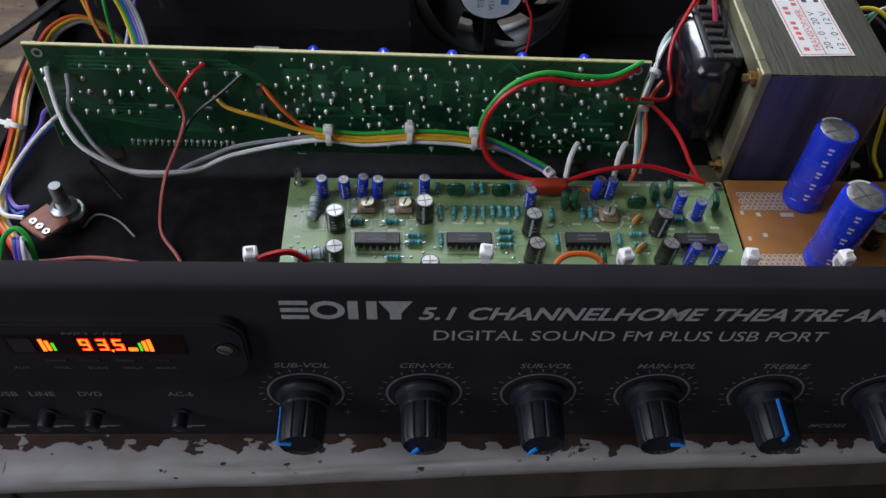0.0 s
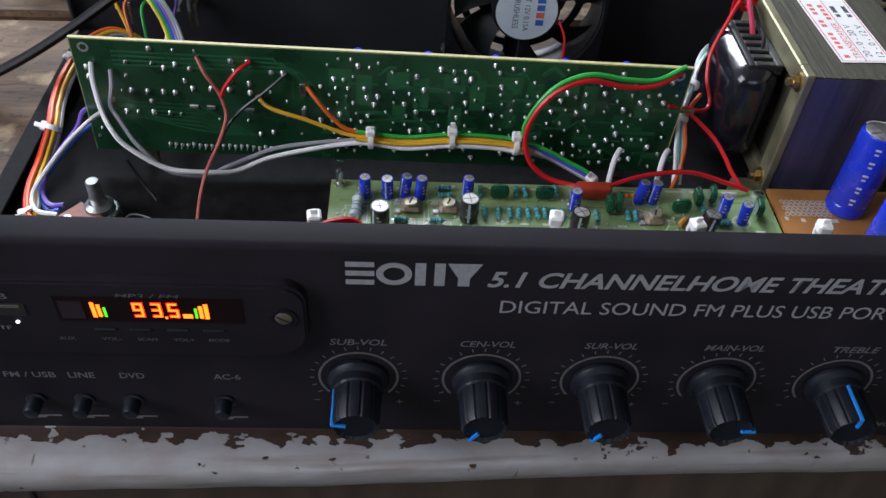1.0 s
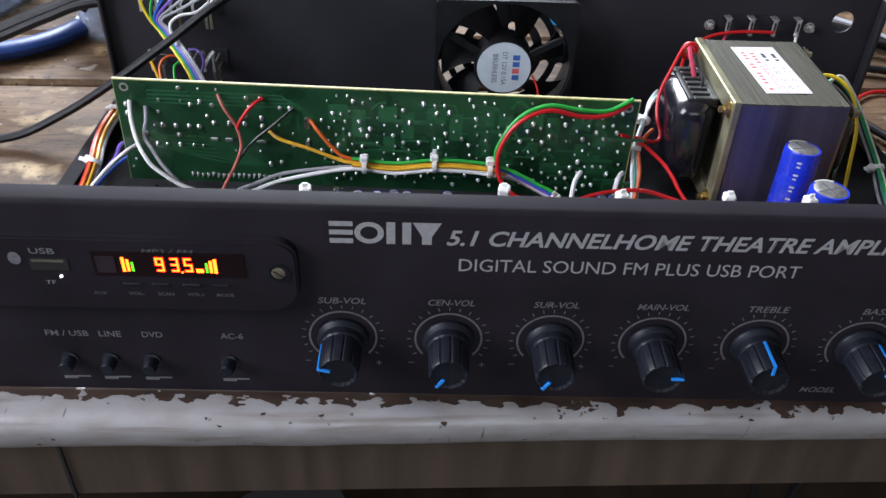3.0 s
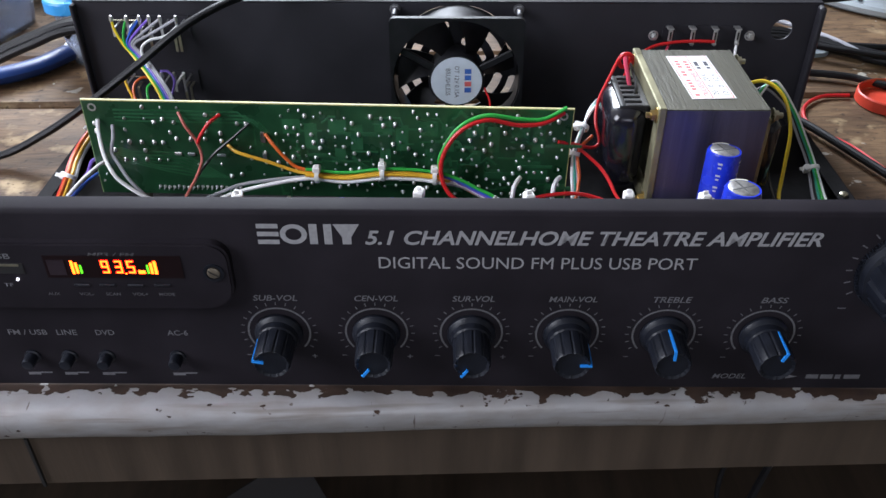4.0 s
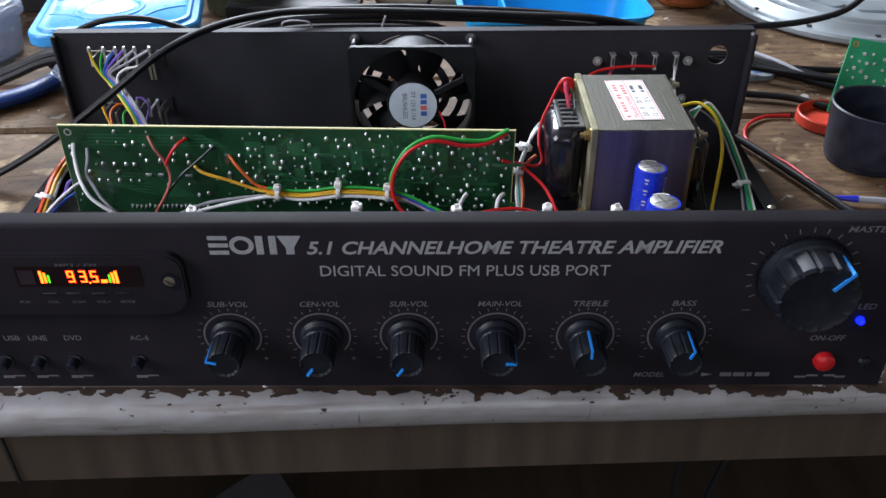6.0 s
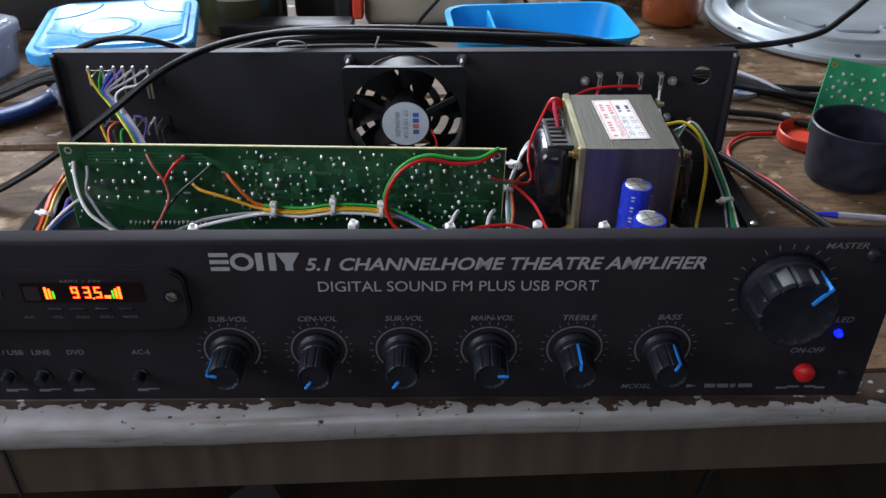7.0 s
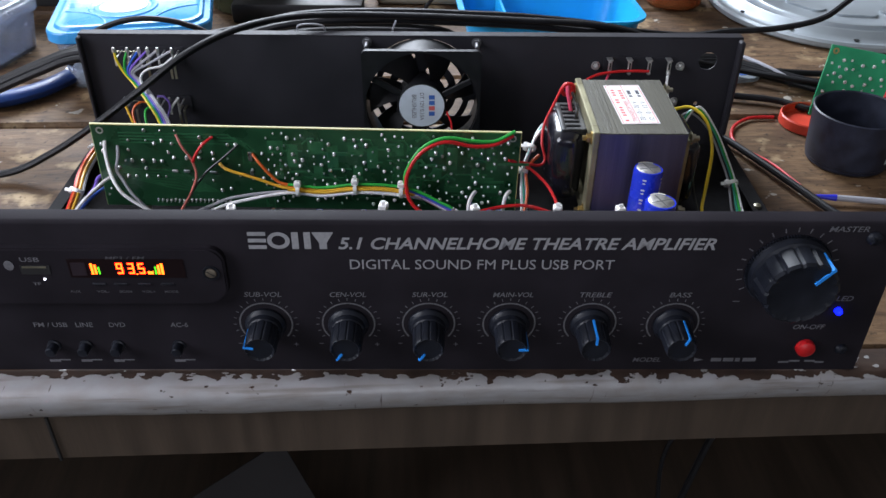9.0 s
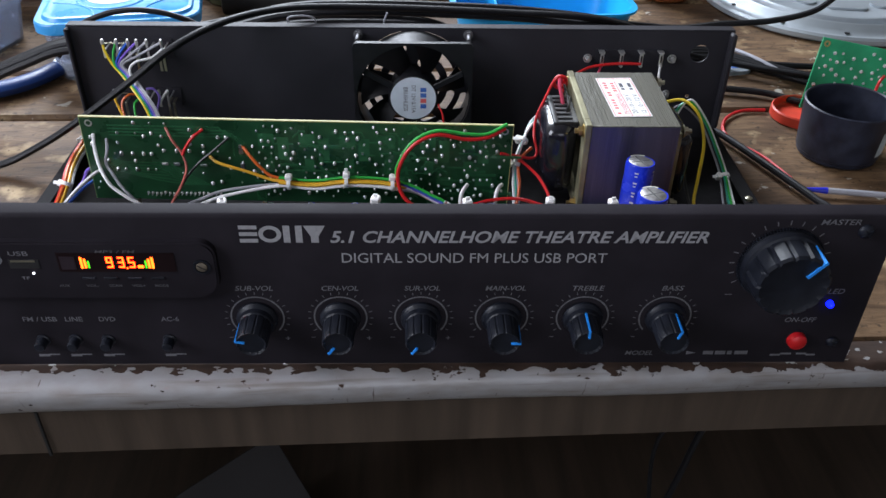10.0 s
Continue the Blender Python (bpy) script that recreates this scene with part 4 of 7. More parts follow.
strip = thing("terminal_strip", "terminal strip with four tinned lugs on the back panel", "terminal strip")
part("strip_body", make(add_box, (0.1665, BY - 0.0010, 0.0630), (0.2175, BY - 0.0001, 0.0735)), M_BACK, strip)
for x in (0.1702, 0.1846, 0.1990, 0.2135):
    bm = bmesh.new()
    add_box(bm, (x - 0.0014, BY - 0.0075, 0.0630), (x + 0.0014, BY - 0.0067, 0.0735), 0.0003)
    add_box(bm, (x - 0.0022, BY - 0.0072, 0.0728), (x + 0.0022, BY - 0.0009, 0.0736), 0.0003)
    add_lathe(bm, [(0.0010, 0), (0.0014, 0.0008), (0, 0.0018)], pose(x, BY - 0.0075, 0.0640, 90), 10)
    lug = part("lug", bm, M_SOLDER, strip)
    part("lug_slot", make(add_box, (x - 0.0005, BY - 0.0077, 0.0665), (x + 0.0005, BY - 0.0074, 0.0715)), M_IC, lug, smooth=0)
nut_screw("nut", 0.1610, BY, 0.0665, 0.0026, strip)
nut_screw("nut", 0.2235, BY, 0.0665, 0.0026, strip)
loose = thing("panel_screw", "hex nut and bolt end through the black back panel", "screw")
nut_screw("nut", 0.2235, BY, 0.0385, 0.0024, loose)

for zc, lugs, tabs in ((0.0722, (-0.1835, -0.1740, -0.1660, -0.1600, -0.1530, -0.1430), (-0.1780, -0.1640, -0.1480, -0.1452)), (0.0345, (-0.1830, -0.1590, -0.1510, -0.1450), (-0.1790, -0.1475, -0.1440))):
    jack = thing("socket_block", "audio sockets with tinned solder lugs on the back panel", "socket block", "audio sockets")
    x0, x1 = -0.1850, -0.1400
    part("block_body", make(add_box, (x0, BY - 0.0010, zc - 0.007), (x1, BY - 0.0001, zc + 0.007)), M_BACK, jack)
    for x in lugs:
        bm = bmesh.new()
        add_box(bm, (x - 0.0005, BY - 0.017, zc + 0.004), (x + 0.0005, BY - 0.0009, zc + 0.0046))
        add_box(bm, (x - 0.0008, BY - 0.0176, zc - 0.001), (x + 0.0008, BY - 0.0168, zc + 0.0105), 0.0002)
        add_lathe(bm, [(0.0009, 0), (0.0014, 0.0016), (0.0010, 0.0040), (0, 0.0048)], pose(x, BY - 0.0172, zc + 0.0085), 9)
        part("lug", bm, M_SOLDER, jack)
    for x in tabs:
        part("contact_tab", make(add_box, (x - 0.0009, BY - 0.0100, zc - 0.014), (x + 0.0009, BY - 0.0094, zc - 0.001), 0.0002), M_ZINC, jack)
        part("tab_arm", make(add_box, (x - 0.0009, BY - 0.0096, zc - 0.0016), (x + 0.0009, BY - 0.0009, zc - 0.001)), M_ZINC, jack)
    bm = bmesh.new()
    add_rod(bm, (lugs[0], BY - 0.0172, zc + 0.0100), (lugs[2] if zc > 0.05 else lugs[0] + 0.010, BY - 0.0172, zc + 0.0098), 0.0003, 0.0003)
    part("bus_wire", bm, M_ZINC, jack)


# ---- upright preamplifier board ----
board = thing("preamp_board", "dark green circuit board on edge with bright solder joints", "circuit board")
TILT = pose(-0.0385, 0.1435, 0.0400, 0, 1.05, 0)
BW, BHH = 0.2690, 0.0295
part("board_sheet", make(add_box, (-BW / 2, 0, -BHH), (BW / 2, 0.0014, BHH - 0.0003), 0, TILT), M_PCB_DARK, board, smooth=0)
part("board_edge", make(add_box, (-BW / 2, -0.0001, BHH - 0.0003), (BW / 2, 0.0015, BHH + 0.0004), 0, TILT), M_PCB_EDGE, board, smooth=0)
part("board_edge", make(add_box, (BW / 2, -0.0001, -BHH), (BW / 2 + 0.0005, 0.0015, BHH + 0.0004), 0, TILT), M_PCB_EDGE, board, smooth=0)
part("board_edge", make(add_box, (-BW / 2 - 0.0004, -0.0001, -BHH), (-BW / 2, 0.0015, BHH + 0.0004), 0, TILT), M_PCB_LIGHT, board, smooth=0)
for sx in (-1, 1):
    bm = bmesh.new()
    add_lathe(bm, [(0.0014, 0), (0.0024, 0), (0.0024, 0.0001), (0.0014, 0.0001), (0.0014, 0)], TILT @ pose(sx * (BW / 2 - 0.005), -0.00005, BHH - 0.0042, 90), 16)
    part("mounting_ring", bm, M_SOLDER, board)
rng = random.Random(11)
# copper tracks under the mask
bm = bmesh.new()


layer = itertools.count()


def track(pts, w):
    for (xa, za), (xb, zb) in zip(pts, pts[1:]):
        lift = 0.00008 + 0.0000015 * next(layer)
        L, a = math.hypot(xb - xa, zb - za), math.atan2(zb - za, xb - xa)
        add_box(bm, (-w / 2, -lift, -w / 2), (L + w / 2, 0.0001, w / 2), 0, TILT @ Matrix.Translation((xa, 0, za)) @ Matrix.Rotation(-a, 4, "Y"))


for k in range(7):
    z = 0.004 - 0.0021 * k
    track([(-0.128 + 0.002 * k, z), (-0.112 + 0.003 * k, z - 0.006), (-0.085, z - 0.006 - 0.0003 * k), (-0.060 - 0.002 * k, -0.018)], 0.0008)
for k in range(4):
    track([(-0.118, 0.024 - 0.0022 * k), (-0.050 + 0.004 * k, 0.024 - 0.0022 * k), (-0.042 + 0.004 * k, 0.016 - 0.003 * k), (-0.042 + 0.004 * k, 0.004)], 0.0009)
for k in range(60):
    x, z = rng.uniform(-0.03, 0.125), rng.uniform(-0.024, 0.023)
    dx, dz = rng.choice(((0.008, 0), (0.012, 0.0), (0, -0.008), (0.004, 0.004), (0.015, 0)))
    track([(x, z), (x + dx, z + dz), (x + dx + rng.uniform(0, 0.006), z + dz - rng.choice((0, 0.004)))], rng.choice((0.0007, 0.0011, 0.0018)))
# copper pours of the channel blocks
for k in range(6):
    x = -0.026 + 0.0255 * k
    for dx, dz, w, h in ((0, 0.016, 0.010, 0.009), (0.012, 0.010, 0.007, 0.016), (0.003, -0.002, 0.006, 0.010), (0.011, -0.012, 0.011, 0.006)):
        add_box(bm, (x + dx, -0.00005, dz - h / 2), (x + dx + w, 0.0001, dz + h / 2), 0, TILT)
tagged(part("copper", bm, M_TRACE, board, smooth=0), kind="stuff")
# solder joints: rows of few on the plain end (mm), crowded over the channel blocks
joint_rows = ((26, (-102, -92, -83)), (22, (-68, -61)), (19, (-102, -92, -113)), (17, (-97, -86, -67, -51, -46)), (15.6, (-130,)), (12, (-114, -69)),
              (10.6, (-130, -89, -61)), (7, (-86, -78, -70, -52)), (4.3, (-117, -113, -106, -99, -94)), (5.9, (-61,)), (2.2, (-45,)), (-1, (-122, -105, -37)),
              (-4.8, (-45,)), (-7, (-117, -112, -105, -98, -93, -37)), (-9.3, (-76, -63)), (-15.5, (-52, -39)), (-16.8, (-130, -58)), (-21.4, (-132,)))
spots = [(x / 1000, z / 1000) for z, xs in joint_rows for x in xs]
few = len(spots)
for i in range(4000):
    x, z = rng.uniform(-0.031, 0.131), rng.uniform(-0.026, 0.0240)
    z = round(z / 0.0036) * 0.0036 + rng.uniform(-0.0012, 0.0012)
    if len(spots) > 246 or any((x - a) ** 2 + (z - b) ** 2 < 0.0043 ** 2 for a, b in spots):
        continue
    if rng.random() < 0.55 + 0.4 * math.sin(x * 246):
        spots.append((x, z))
joint_meshes = []
for r, fat in ((0.0007, 1.0), (0.0009, 1.1), (0.0011, 1.2), (0.0008, 0.9)):
    bm = bmesh.new()
    add_lathe(bm, [(r * fat, 0), (r * 0.9 * fat, r * 0.35), (r * 0.55, r * 0.8), (r * 0.32, r * 1.2), (r * 0.30, r * 1.9), (0, r * 2.0)], None, 8)
    bmesh.ops.recalc_face_normals(bm, faces=bm.faces)
    me = bpy.data.meshes.new("solder_joint")
    bm.to_mesh(me)
    bm.free()
    me.polygons.foreach_set("use_smooth", [True] * len(me.polygons))
    me.materials.append(M_SOLDER)
    joint_meshes.append(me)
for i, (x, z) in enumerate(spots):
    ob = new("solder_joint", joint_meshes[2 if i < few and i % 3 == 0 else rng.randrange(4)])
    ob.parent = board
    ob.matrix_local = TILT @ pose(x, 0, z, 90 + rng.uniform(-20, 14), rng.uniform(-18, 18), 0) @ Matrix.Diagonal((1, rng.uniform(1.0, 1.5), 1, 1))
for i in range(18):
    bm = bmesh.new()
    x = -0.1005 + 0.0468 * i / 17
    add_lathe(bm, [(0.0010, 0), (0.0008, 0.0008), (0.0003, 0.0012), (0.0003, 0.0028), (0, 0.003)], TILT @ pose(x, 0, -0.0245 + rng.uniform(-0.0004, 0.0004), 100), 7)
    part("pin", bm, M_SOLDER, board)
for x, z, w, h, mt in ((-0.0375, 0.0090, 0.0013, 0.0034, M_CHROME), (-0.0375, -0.0040, 0.0011, 0.0030, M_POTCAN), (-0.0865, -0.0026, 0.0020, 0.0010, M_SOLDER), (-0.0790, -0.0027, 0.0020, 0.0011, M_POTCAN), (-0.0620, -0.0030, 0.0024, 0.0009, M_POTCAN)):
    part("chip_part", make(add_box, (x - w, -0.0010, z - h), (x + w, 0, z + h), 0.0004, TILT), mt, board)
for x in (-0.0055, 0.0255, 0.056, 0.0875, 0.1155):
    bm = bmesh.new()
    m = TILT @ pose(x - 0.008, 0.0016, BHH - 0.0068, -90)
    add_lathe(bm, [(0.0022, 0), (0.0026, 0.0008), (0.0026, 0.009), (0.0020, 0.0100), (0, 0.0102)], m, 14)
    part("capacitor", bm, M_CAP_BLUE, board, "small blue capacitor behind the board")
part("relay", make(add_box, (-0.0400, 0.0016, BHH - 0.014), (-0.0280, 0.012, BHH - 0.0062), 0.0006, TILT), M_IC, board)
# bracket feet that hold the board upright
for x in (-0.150, 0.075):
    part("foot", make(add_box, (x - 0.003, 0.1452, 0.0026), (x + 0.003, 0.1482, 0.0250), 0.0004), M_ZINC, board)

# ---- component parts for the flat boards ----
def can(name, x, y, z, r, h, sleeve, parent, lean=(0, 0), stripe=None, seg=18):
    m = pose(x, y, z, lean[0], lean[1], 0) @ Matrix.Rotation((x * 7919) % 1.0 * 0.9, 4, "Z")
    bm = bmesh.new()
    add_lathe(bm, [(0, 0), (r * 0.93, 0), (r, r * 0.18), (r, r * 0.5), (r * 0.93, r * 0.62), (r, r * 0.78), (r, h - r * 0.16), (r * 0.94, h), (r * 0.84, h)], m, seg)
    c = part(name, bm, sleeve, parent)
    bm = bmesh.new()
    add_lathe(bm, [(r * 0.86, h - 0.0002), (r * 0.8, h + 0.0001), (0, h + 0.00012)], m, seg)
    part("can_top", bm, M_ALU, c, "bare metal top")
    bm = bmesh.new()
    for a in (0, 90):
        add_box(bm, (-r * 0.74, -r * 0.05, h + 0.00012), (r * 0.74, r * 0.05, h + 0.0002), 0, m @ Matrix.Rotation(radians(a), 4, "Z"))
    part("vent_score", bm, M_SCORE, c, smooth=0)
    if stripe is not None:
        bm = bmesh.new()
        add_lathe(bm, [(r * 1.006, h * 0.10), (r * 1.006, h * 0.97)], m, 3, stripe - 8, 14)
        part("polarity_stripe", bm, M_RES_BIG, c, smooth=0)
    if h < 0.03:
        bm = bmesh.new()
        for k in range(3):
            add_lathe(bm, [(r * 1.008, h * (0.34 + 0.16 * k)), (r * 1.008, h * (0.41 + 0.16 * k))], m, 4, 236 + 6 * (k % 2), 34 - 8 * k)
        part("printed_mark", bm, M_PRINT, c, smooth=0)
    return c


def resistor(x, y, z, turn, parent, body=M_RES, L=0.0062, r=0.0011):
    m = pose(x, y, z + r + 0.0004, 0, 0, turn) @ pose(0, 0, 0, 0, 90, 0)
    bm = bmesh.new()
    add_lathe(bm, [(0, -L / 2), (r * 0.8, -L / 2), (r * 1.12, -L * 0.42), (r * 1.12, -L * 0.28), (r * 0.9, -L * 0.2), (r * 0.9, L * 0.2), (r * 1.12, L * 0.28), (r * 1.12, L * 0.42), (r * 0.8, L / 2), (0, L / 2)], m, 10)
    ob = part("resistor", bm, body, parent)
    for q in (-0.35, -0.08, 0.08, 0.35):
        bm = bmesh.new()
        rr = r * (1.16 if abs(q) > 0.3 else 0.95)
        add_lathe(bm, [(rr, L * q - 0.0002), (rr, L * q + 0.0002)], m, 10)
        part("colour_band", bm, M_RES_BAND, ob)
    bm = bmesh.new()
    for s in (-1, 1):
        add_rod(bm, m @ Vector((0, 0, s * L / 2)), m @ Vector((0, 0, s * (L / 2 + 0.0012))), 0.0003, seg=6)
    part("leads", bm, M_CHROME, ob)
    return ob


def chip(x, y, z, n, parent):
    w, L = 0.0064, 0.0192
    bm = bmesh.new()
    add_box(bm, (x - L / 2, y - w / 2, z + 0.0008), (x + L / 2, y + w / 2, z + 0.0042), 0.0004)
    c = part("chip", bm, M_IC, parent, "black chip with tinned legs")
    for s in (-1, 1):
        for i in range(n):
            px = x - L / 2 + L * (i + 0.5) / n
            bm = bmesh.new()
            add_box(bm, (px - 0.0005, y + s * (w / 2 + 0.0006) - 0.0002, z - 0.0002), (px + 0.0005, y + s * (w / 2 + 0.0006) + 0.0002, z + 0.0026))
            add_box(bm, (px - 0.0005, y + s * w / 2 - 0.0002, z + 0.0022), (px + 0.0005, y + s * (w / 2 + 0.0008), z + 0.0026))
            part("leg", bm, M_SOLDER, c, smooth=0)
    for dz in (-0.0010, 0.0010):
        bm = bmesh.new()
        add_box(bm, (x - 0.0045, y + dz - 0.0004, z + 0.0042), (x + 0.0035, y + dz + 0.0004, z + 0.00424))
        part("printed_bar", bm, M_PRINT_FAINT, c, smooth=0)
    return c


# ---- pale green tone-control board ----
tone = thing("tone_board", "pale green circuit board crowded with capacitors, chips and teal resistors", "circuit board")
SZ = 0.0205
part("board_sheet", make(add_box, (-0.0625, 0.052, SZ - 0.0016), (0.1355, 0.1168, SZ)), M_PCB_LIGHT, tone, smooth=0)
for x, y in ((-0.0585, 0.1132), (0.1315, 0.1132), (-0.0585, 0.056), (0.1315, 0.056)):
    bm = bmesh.new()
    add_lathe(bm, [(0.0026, 0.0026), (0.0026, SZ - 0.0016)], pose(x, y, 0), 6)
    part("standoff", bm, M_BRASS, tone)
    bm = bmesh.new()
    add_lathe(bm, [(0.0026, SZ), (0.0026, SZ + 0.0016), (0.0014, SZ + 0.0018)], pose(x, y, 0), 6)
    if x < 0 and y > 0.1:
        add_lathe(bm, [(0.0015, SZ + 0.0016), (0.0015, SZ + 0.0082), (0.0012, SZ + 0.0088), (0, SZ + 0.0088)], pose(x, y, 0), 12)
    part("nut", bm, M_CHROME, tone)
for i, (x, y) in enumerate(((-47, 106), (-37, 106), (-30, 107), (-23, 106), (-2, 107), (45, 101), (75, 107), (81, 107), (111, 99), (119, 95), (110, 69), (121, 69))):
    can("capacitor", x / 1000, y / 1000, SZ, 0.00255, 0.0112, M_CAP_BLUE, tone, ((0, 0), (3, -2), (-2, 6), (0, 3))[i % 4], 200 if i % 3 else 300)
for i, (x, y) in enumerate(((-40, 87), (-39.5, 68), (-2, 93), (0, 60), (44, 85.5), (43.5, 69.5), (99.5, 86), (99, 69.5))):
    can("capacitor", x / 1000, y / 1000, SZ, 0.0040, 0.0118, M_CAP_BLACK, tone, ((0, 0), (2, 3), (0, 0), (0, 0), (-4, 3), (-3, 5), (-6, 9), (-6, 8))[i], 215 + 20 * (i % 3))
for x, y in ((-22, 78.5), (17, 79), (68, 79.5), (115.5, 79.5)):
    chip(x / 1000, y / 1000, SZ, 7, tone)
for x, y in ((-27, 99), (-10.5, 99), (79.5, 95)):
    X, Y = x / 1000, y / 1000
    bm = bmesh.new()
    add_box(bm, (X - 0.0042, Y - 0.0042, SZ), (X + 0.0042, Y + 0.0042, SZ + 0.0030), 0.0012)
    tr = part("trimmer", bm, M_TRIM, tone, "tan trimmer with a slotted rotor")
    bm = bmesh.new()
    add_lathe(bm, [(0.0031, 0.003), (0.0031, 0.0042), (0.0026, 0.0046), (0, 0.0046)], pose(X, Y, SZ), 18)
    part("rotor", bm, M_ZINC, tr)
    part("slot", make(add_box, (-0.0018, -0.0004, 0.0046), (0.0018, 0.0004, 0.00472), 0, pose(X, Y, SZ, 0, 0, 70)), M_IC, tr, smooth=0)
    for s in (-1, 1):
        part("pad", make(add_box, (X - 0.0072, Y + s * 0.0026 - 0.0014, SZ), (X - 0.0044, Y + s * 0.0026 + 0.0014, SZ + 0.0010), 0.0003), M_SOLDER, tr)
for x, y in ((-12, 111), (-12, 106.5), (-16, 90), (-31, 90), (-6, 82), (-6, 78.3), (-15, 70), (33, 85), (33, 81), (33, 77), (90, 83.5), (91, 78), (110, 92.5)):
    resistor(x / 1000, y / 1000, SZ, rng.uniform(-4, 4), tone)
for x, y in ((4, 110), (20, 110), (24, 110), (38, 111), (5, 96), (11, 96), (16, 96), (20, 96), (24, 96), (28, 96.5), (31.5, 96.5), (35, 96), (39, 96), (54, 95), (68, 96), (71.5, 96), (5, 80), (55, 80), (82, 80.5), (103, 103)):
    resistor(x / 1000, y / 1000, SZ, 90 + rng.uniform(-5, 5), tone)
resistor(-0.0502, 0.0965, SZ, 84, tone, M_RES_BIG, 0.0130, 0.0024)
resistor(-0.0500, 0.0700, SZ, 10, tone, M_RES_BIG, 0.0130, 0.0024)
for i, (x, y) in enumerate(((12, 106), (32, 106), (60, 100), (64.5, 101), (92, 99.5), (101, 106), (108, 108), (127, 100), (72, 66))):
    flat_on = i in (0, 1, 4)
    bm = bmesh.new()
    prof = rounded(0.0082 if flat_on else 0.0088, 0.0070, 0.0022, 3)
    m = pose(x / 1000, y / 1000, SZ + 0.0048, 90, 0, 0 if flat_on else 76 + 5 * (i % 3))
    add_plate(bm, prof, 0.0030, m @ Matrix.Translation((0, 0, -0.0015)))
    bmesh.ops.bevel(bm, geom=bm.edges[:], offset=0.0008, segments=2, affect="EDGES")
    g = part("film_capacitor", bm, M_MYLAR, tone, "dark green film capacitor")
    bm = bmesh.new()
    for s in (-1, 1):
        add_rod(bm, m @ Vector((s * 0.0024, -0.003, 0)), m @ Vector((s * 0.0024, -0.0050, 0)), 0.0003, seg=6)
    part("leads", bm, M_CHROME, g)
bm = bmesh.new()
add_box(bm, (0.0460, 0.1060, SZ + 0.0006), (0.0622, 0.1120, SZ + 0.0078), 0.0018, None, 3)
part("film_capacitor", bm, M_FILM_RED, tone, "brick-red box film capacitor")
for x, y in ((91, 90), (90, 74)):
    bm = bmesh.new()
    add_lathe(bm, [(0, -0.0012), (0.0024, -0.0010), (0.0031, 0), (0.0024, 0.0010), (0, 0.0012)], pose(x / 1000, y / 1000, SZ + 0.0036, 90, 20, 35), 16)
    add_rod(bm, (x / 1000 - 0.001, y / 1000, SZ), (x / 1000 - 0.001, y / 1000, SZ + 0.0014), 0.0003, seg=6)
    part("disc_capacitor", bm, M_DISC, tone, "orange ceramic disc capacitor")


def silk_rect(x0, y0, x1, y1, z, parent, w=0.00035):
    for a, b, c, d in ((x0, y0, x1, y0 + w), (x0, y1 - w, x1, y1), (x0, y0, x0 + w, y1), (x1 - w, y0, x1, y1)):
        bm = bmesh.new()
        add_box(bm, (a, b, z), (c, d, z + 0.00005))
        part("silk_line", bm, M_SILK, parent, smooth=0)


for r in ((-0.036, 0.092, -0.021, 0.1045), (-0.0195, 0.092, -0.005, 0.1045), (-0.0555, 0.086, -0.0455, 0.100), (0.0445, 0.103, 0.0745, 0.114), (-0.0375, 0.0875, -0.025, 0.0925), (-0.0215, 0.0875, -0.0095, 0.0925)):
    silk_rect(*r, SZ, tone)
for x, y, r in ((-0.047, 0.106, 0.0036), (-0.023, 0.106, 0.0036), (0.0795, 0.0935, 0.0062), (0.119, 0.095, 0.0036), (0.078, 0.106, 0.0055)):
    bm = bmesh.new()
    add_lathe(bm, [(r, 0), (r + 0.0004, 0), (r + 0.0004, 0.00005), (r, 0.00005), (r, 0)], pose(x, y, SZ), 24)
    part("silk_ring", bm, M_SILK, tone, smooth=0)
for x0, x1, y in ((-0.012, -0.007, 0.114), (0.083, 0.087, 0.1145), (0.089, 0.097, 0.1145), (0.100, 0.107, 0.1145), (0.115, 0.122, 0.1145), (-0.0585, -0.0555, 0.090), (-0.060, -0.057, 0.073)):
    part("printed_bar", make(add_box, (x0, y - 0.0007, SZ), (x1, y + 0.0007, SZ + 0.00005)), M_SILK, tone, smooth=0)

rng = random.Random(21)
bm = bmesh.new()
for i in range(90):
    x, y = rng.uniform(-0.060, 0.128), rng.uniform(0.054, 0.114)
    w, L = rng.choice((0.0007, 0.0010, 0.0016)), rng.uniform(0.006, 0.022)
    x1 = min(x + L, 0.1335)
    add_box(bm, (x, y, SZ), (x1, y + w, SZ + 0.00002 + 0.0000003 * i))
    if i % 2:
        add_box(bm, (x1 - w, y + w, SZ), (x1, min(y + w + L * 0.5, 0.1155), SZ + 0.00002 + 0.0000003 * i))
tagged(part("copper", bm, M_PCB_LINE, tone, smooth=0), kind="stuff")
bm = bmesh.new()
for i in range(150):
    x, y = round(rng.uniform(-0.060, 0.133) / 0.00254) * 0.00254, round(rng.uniform(0.054, 0.114) / 0.00254) * 0.00254
    add_lathe(bm, [(0.0008, 0.00003), (0.0005, 0.0005), (0, 0.0007)], pose(x, y, SZ), 7)
tagged(part("solder_pads", bm, M_SOLDER, tone, "small bright solder pads"), kind="stuff")
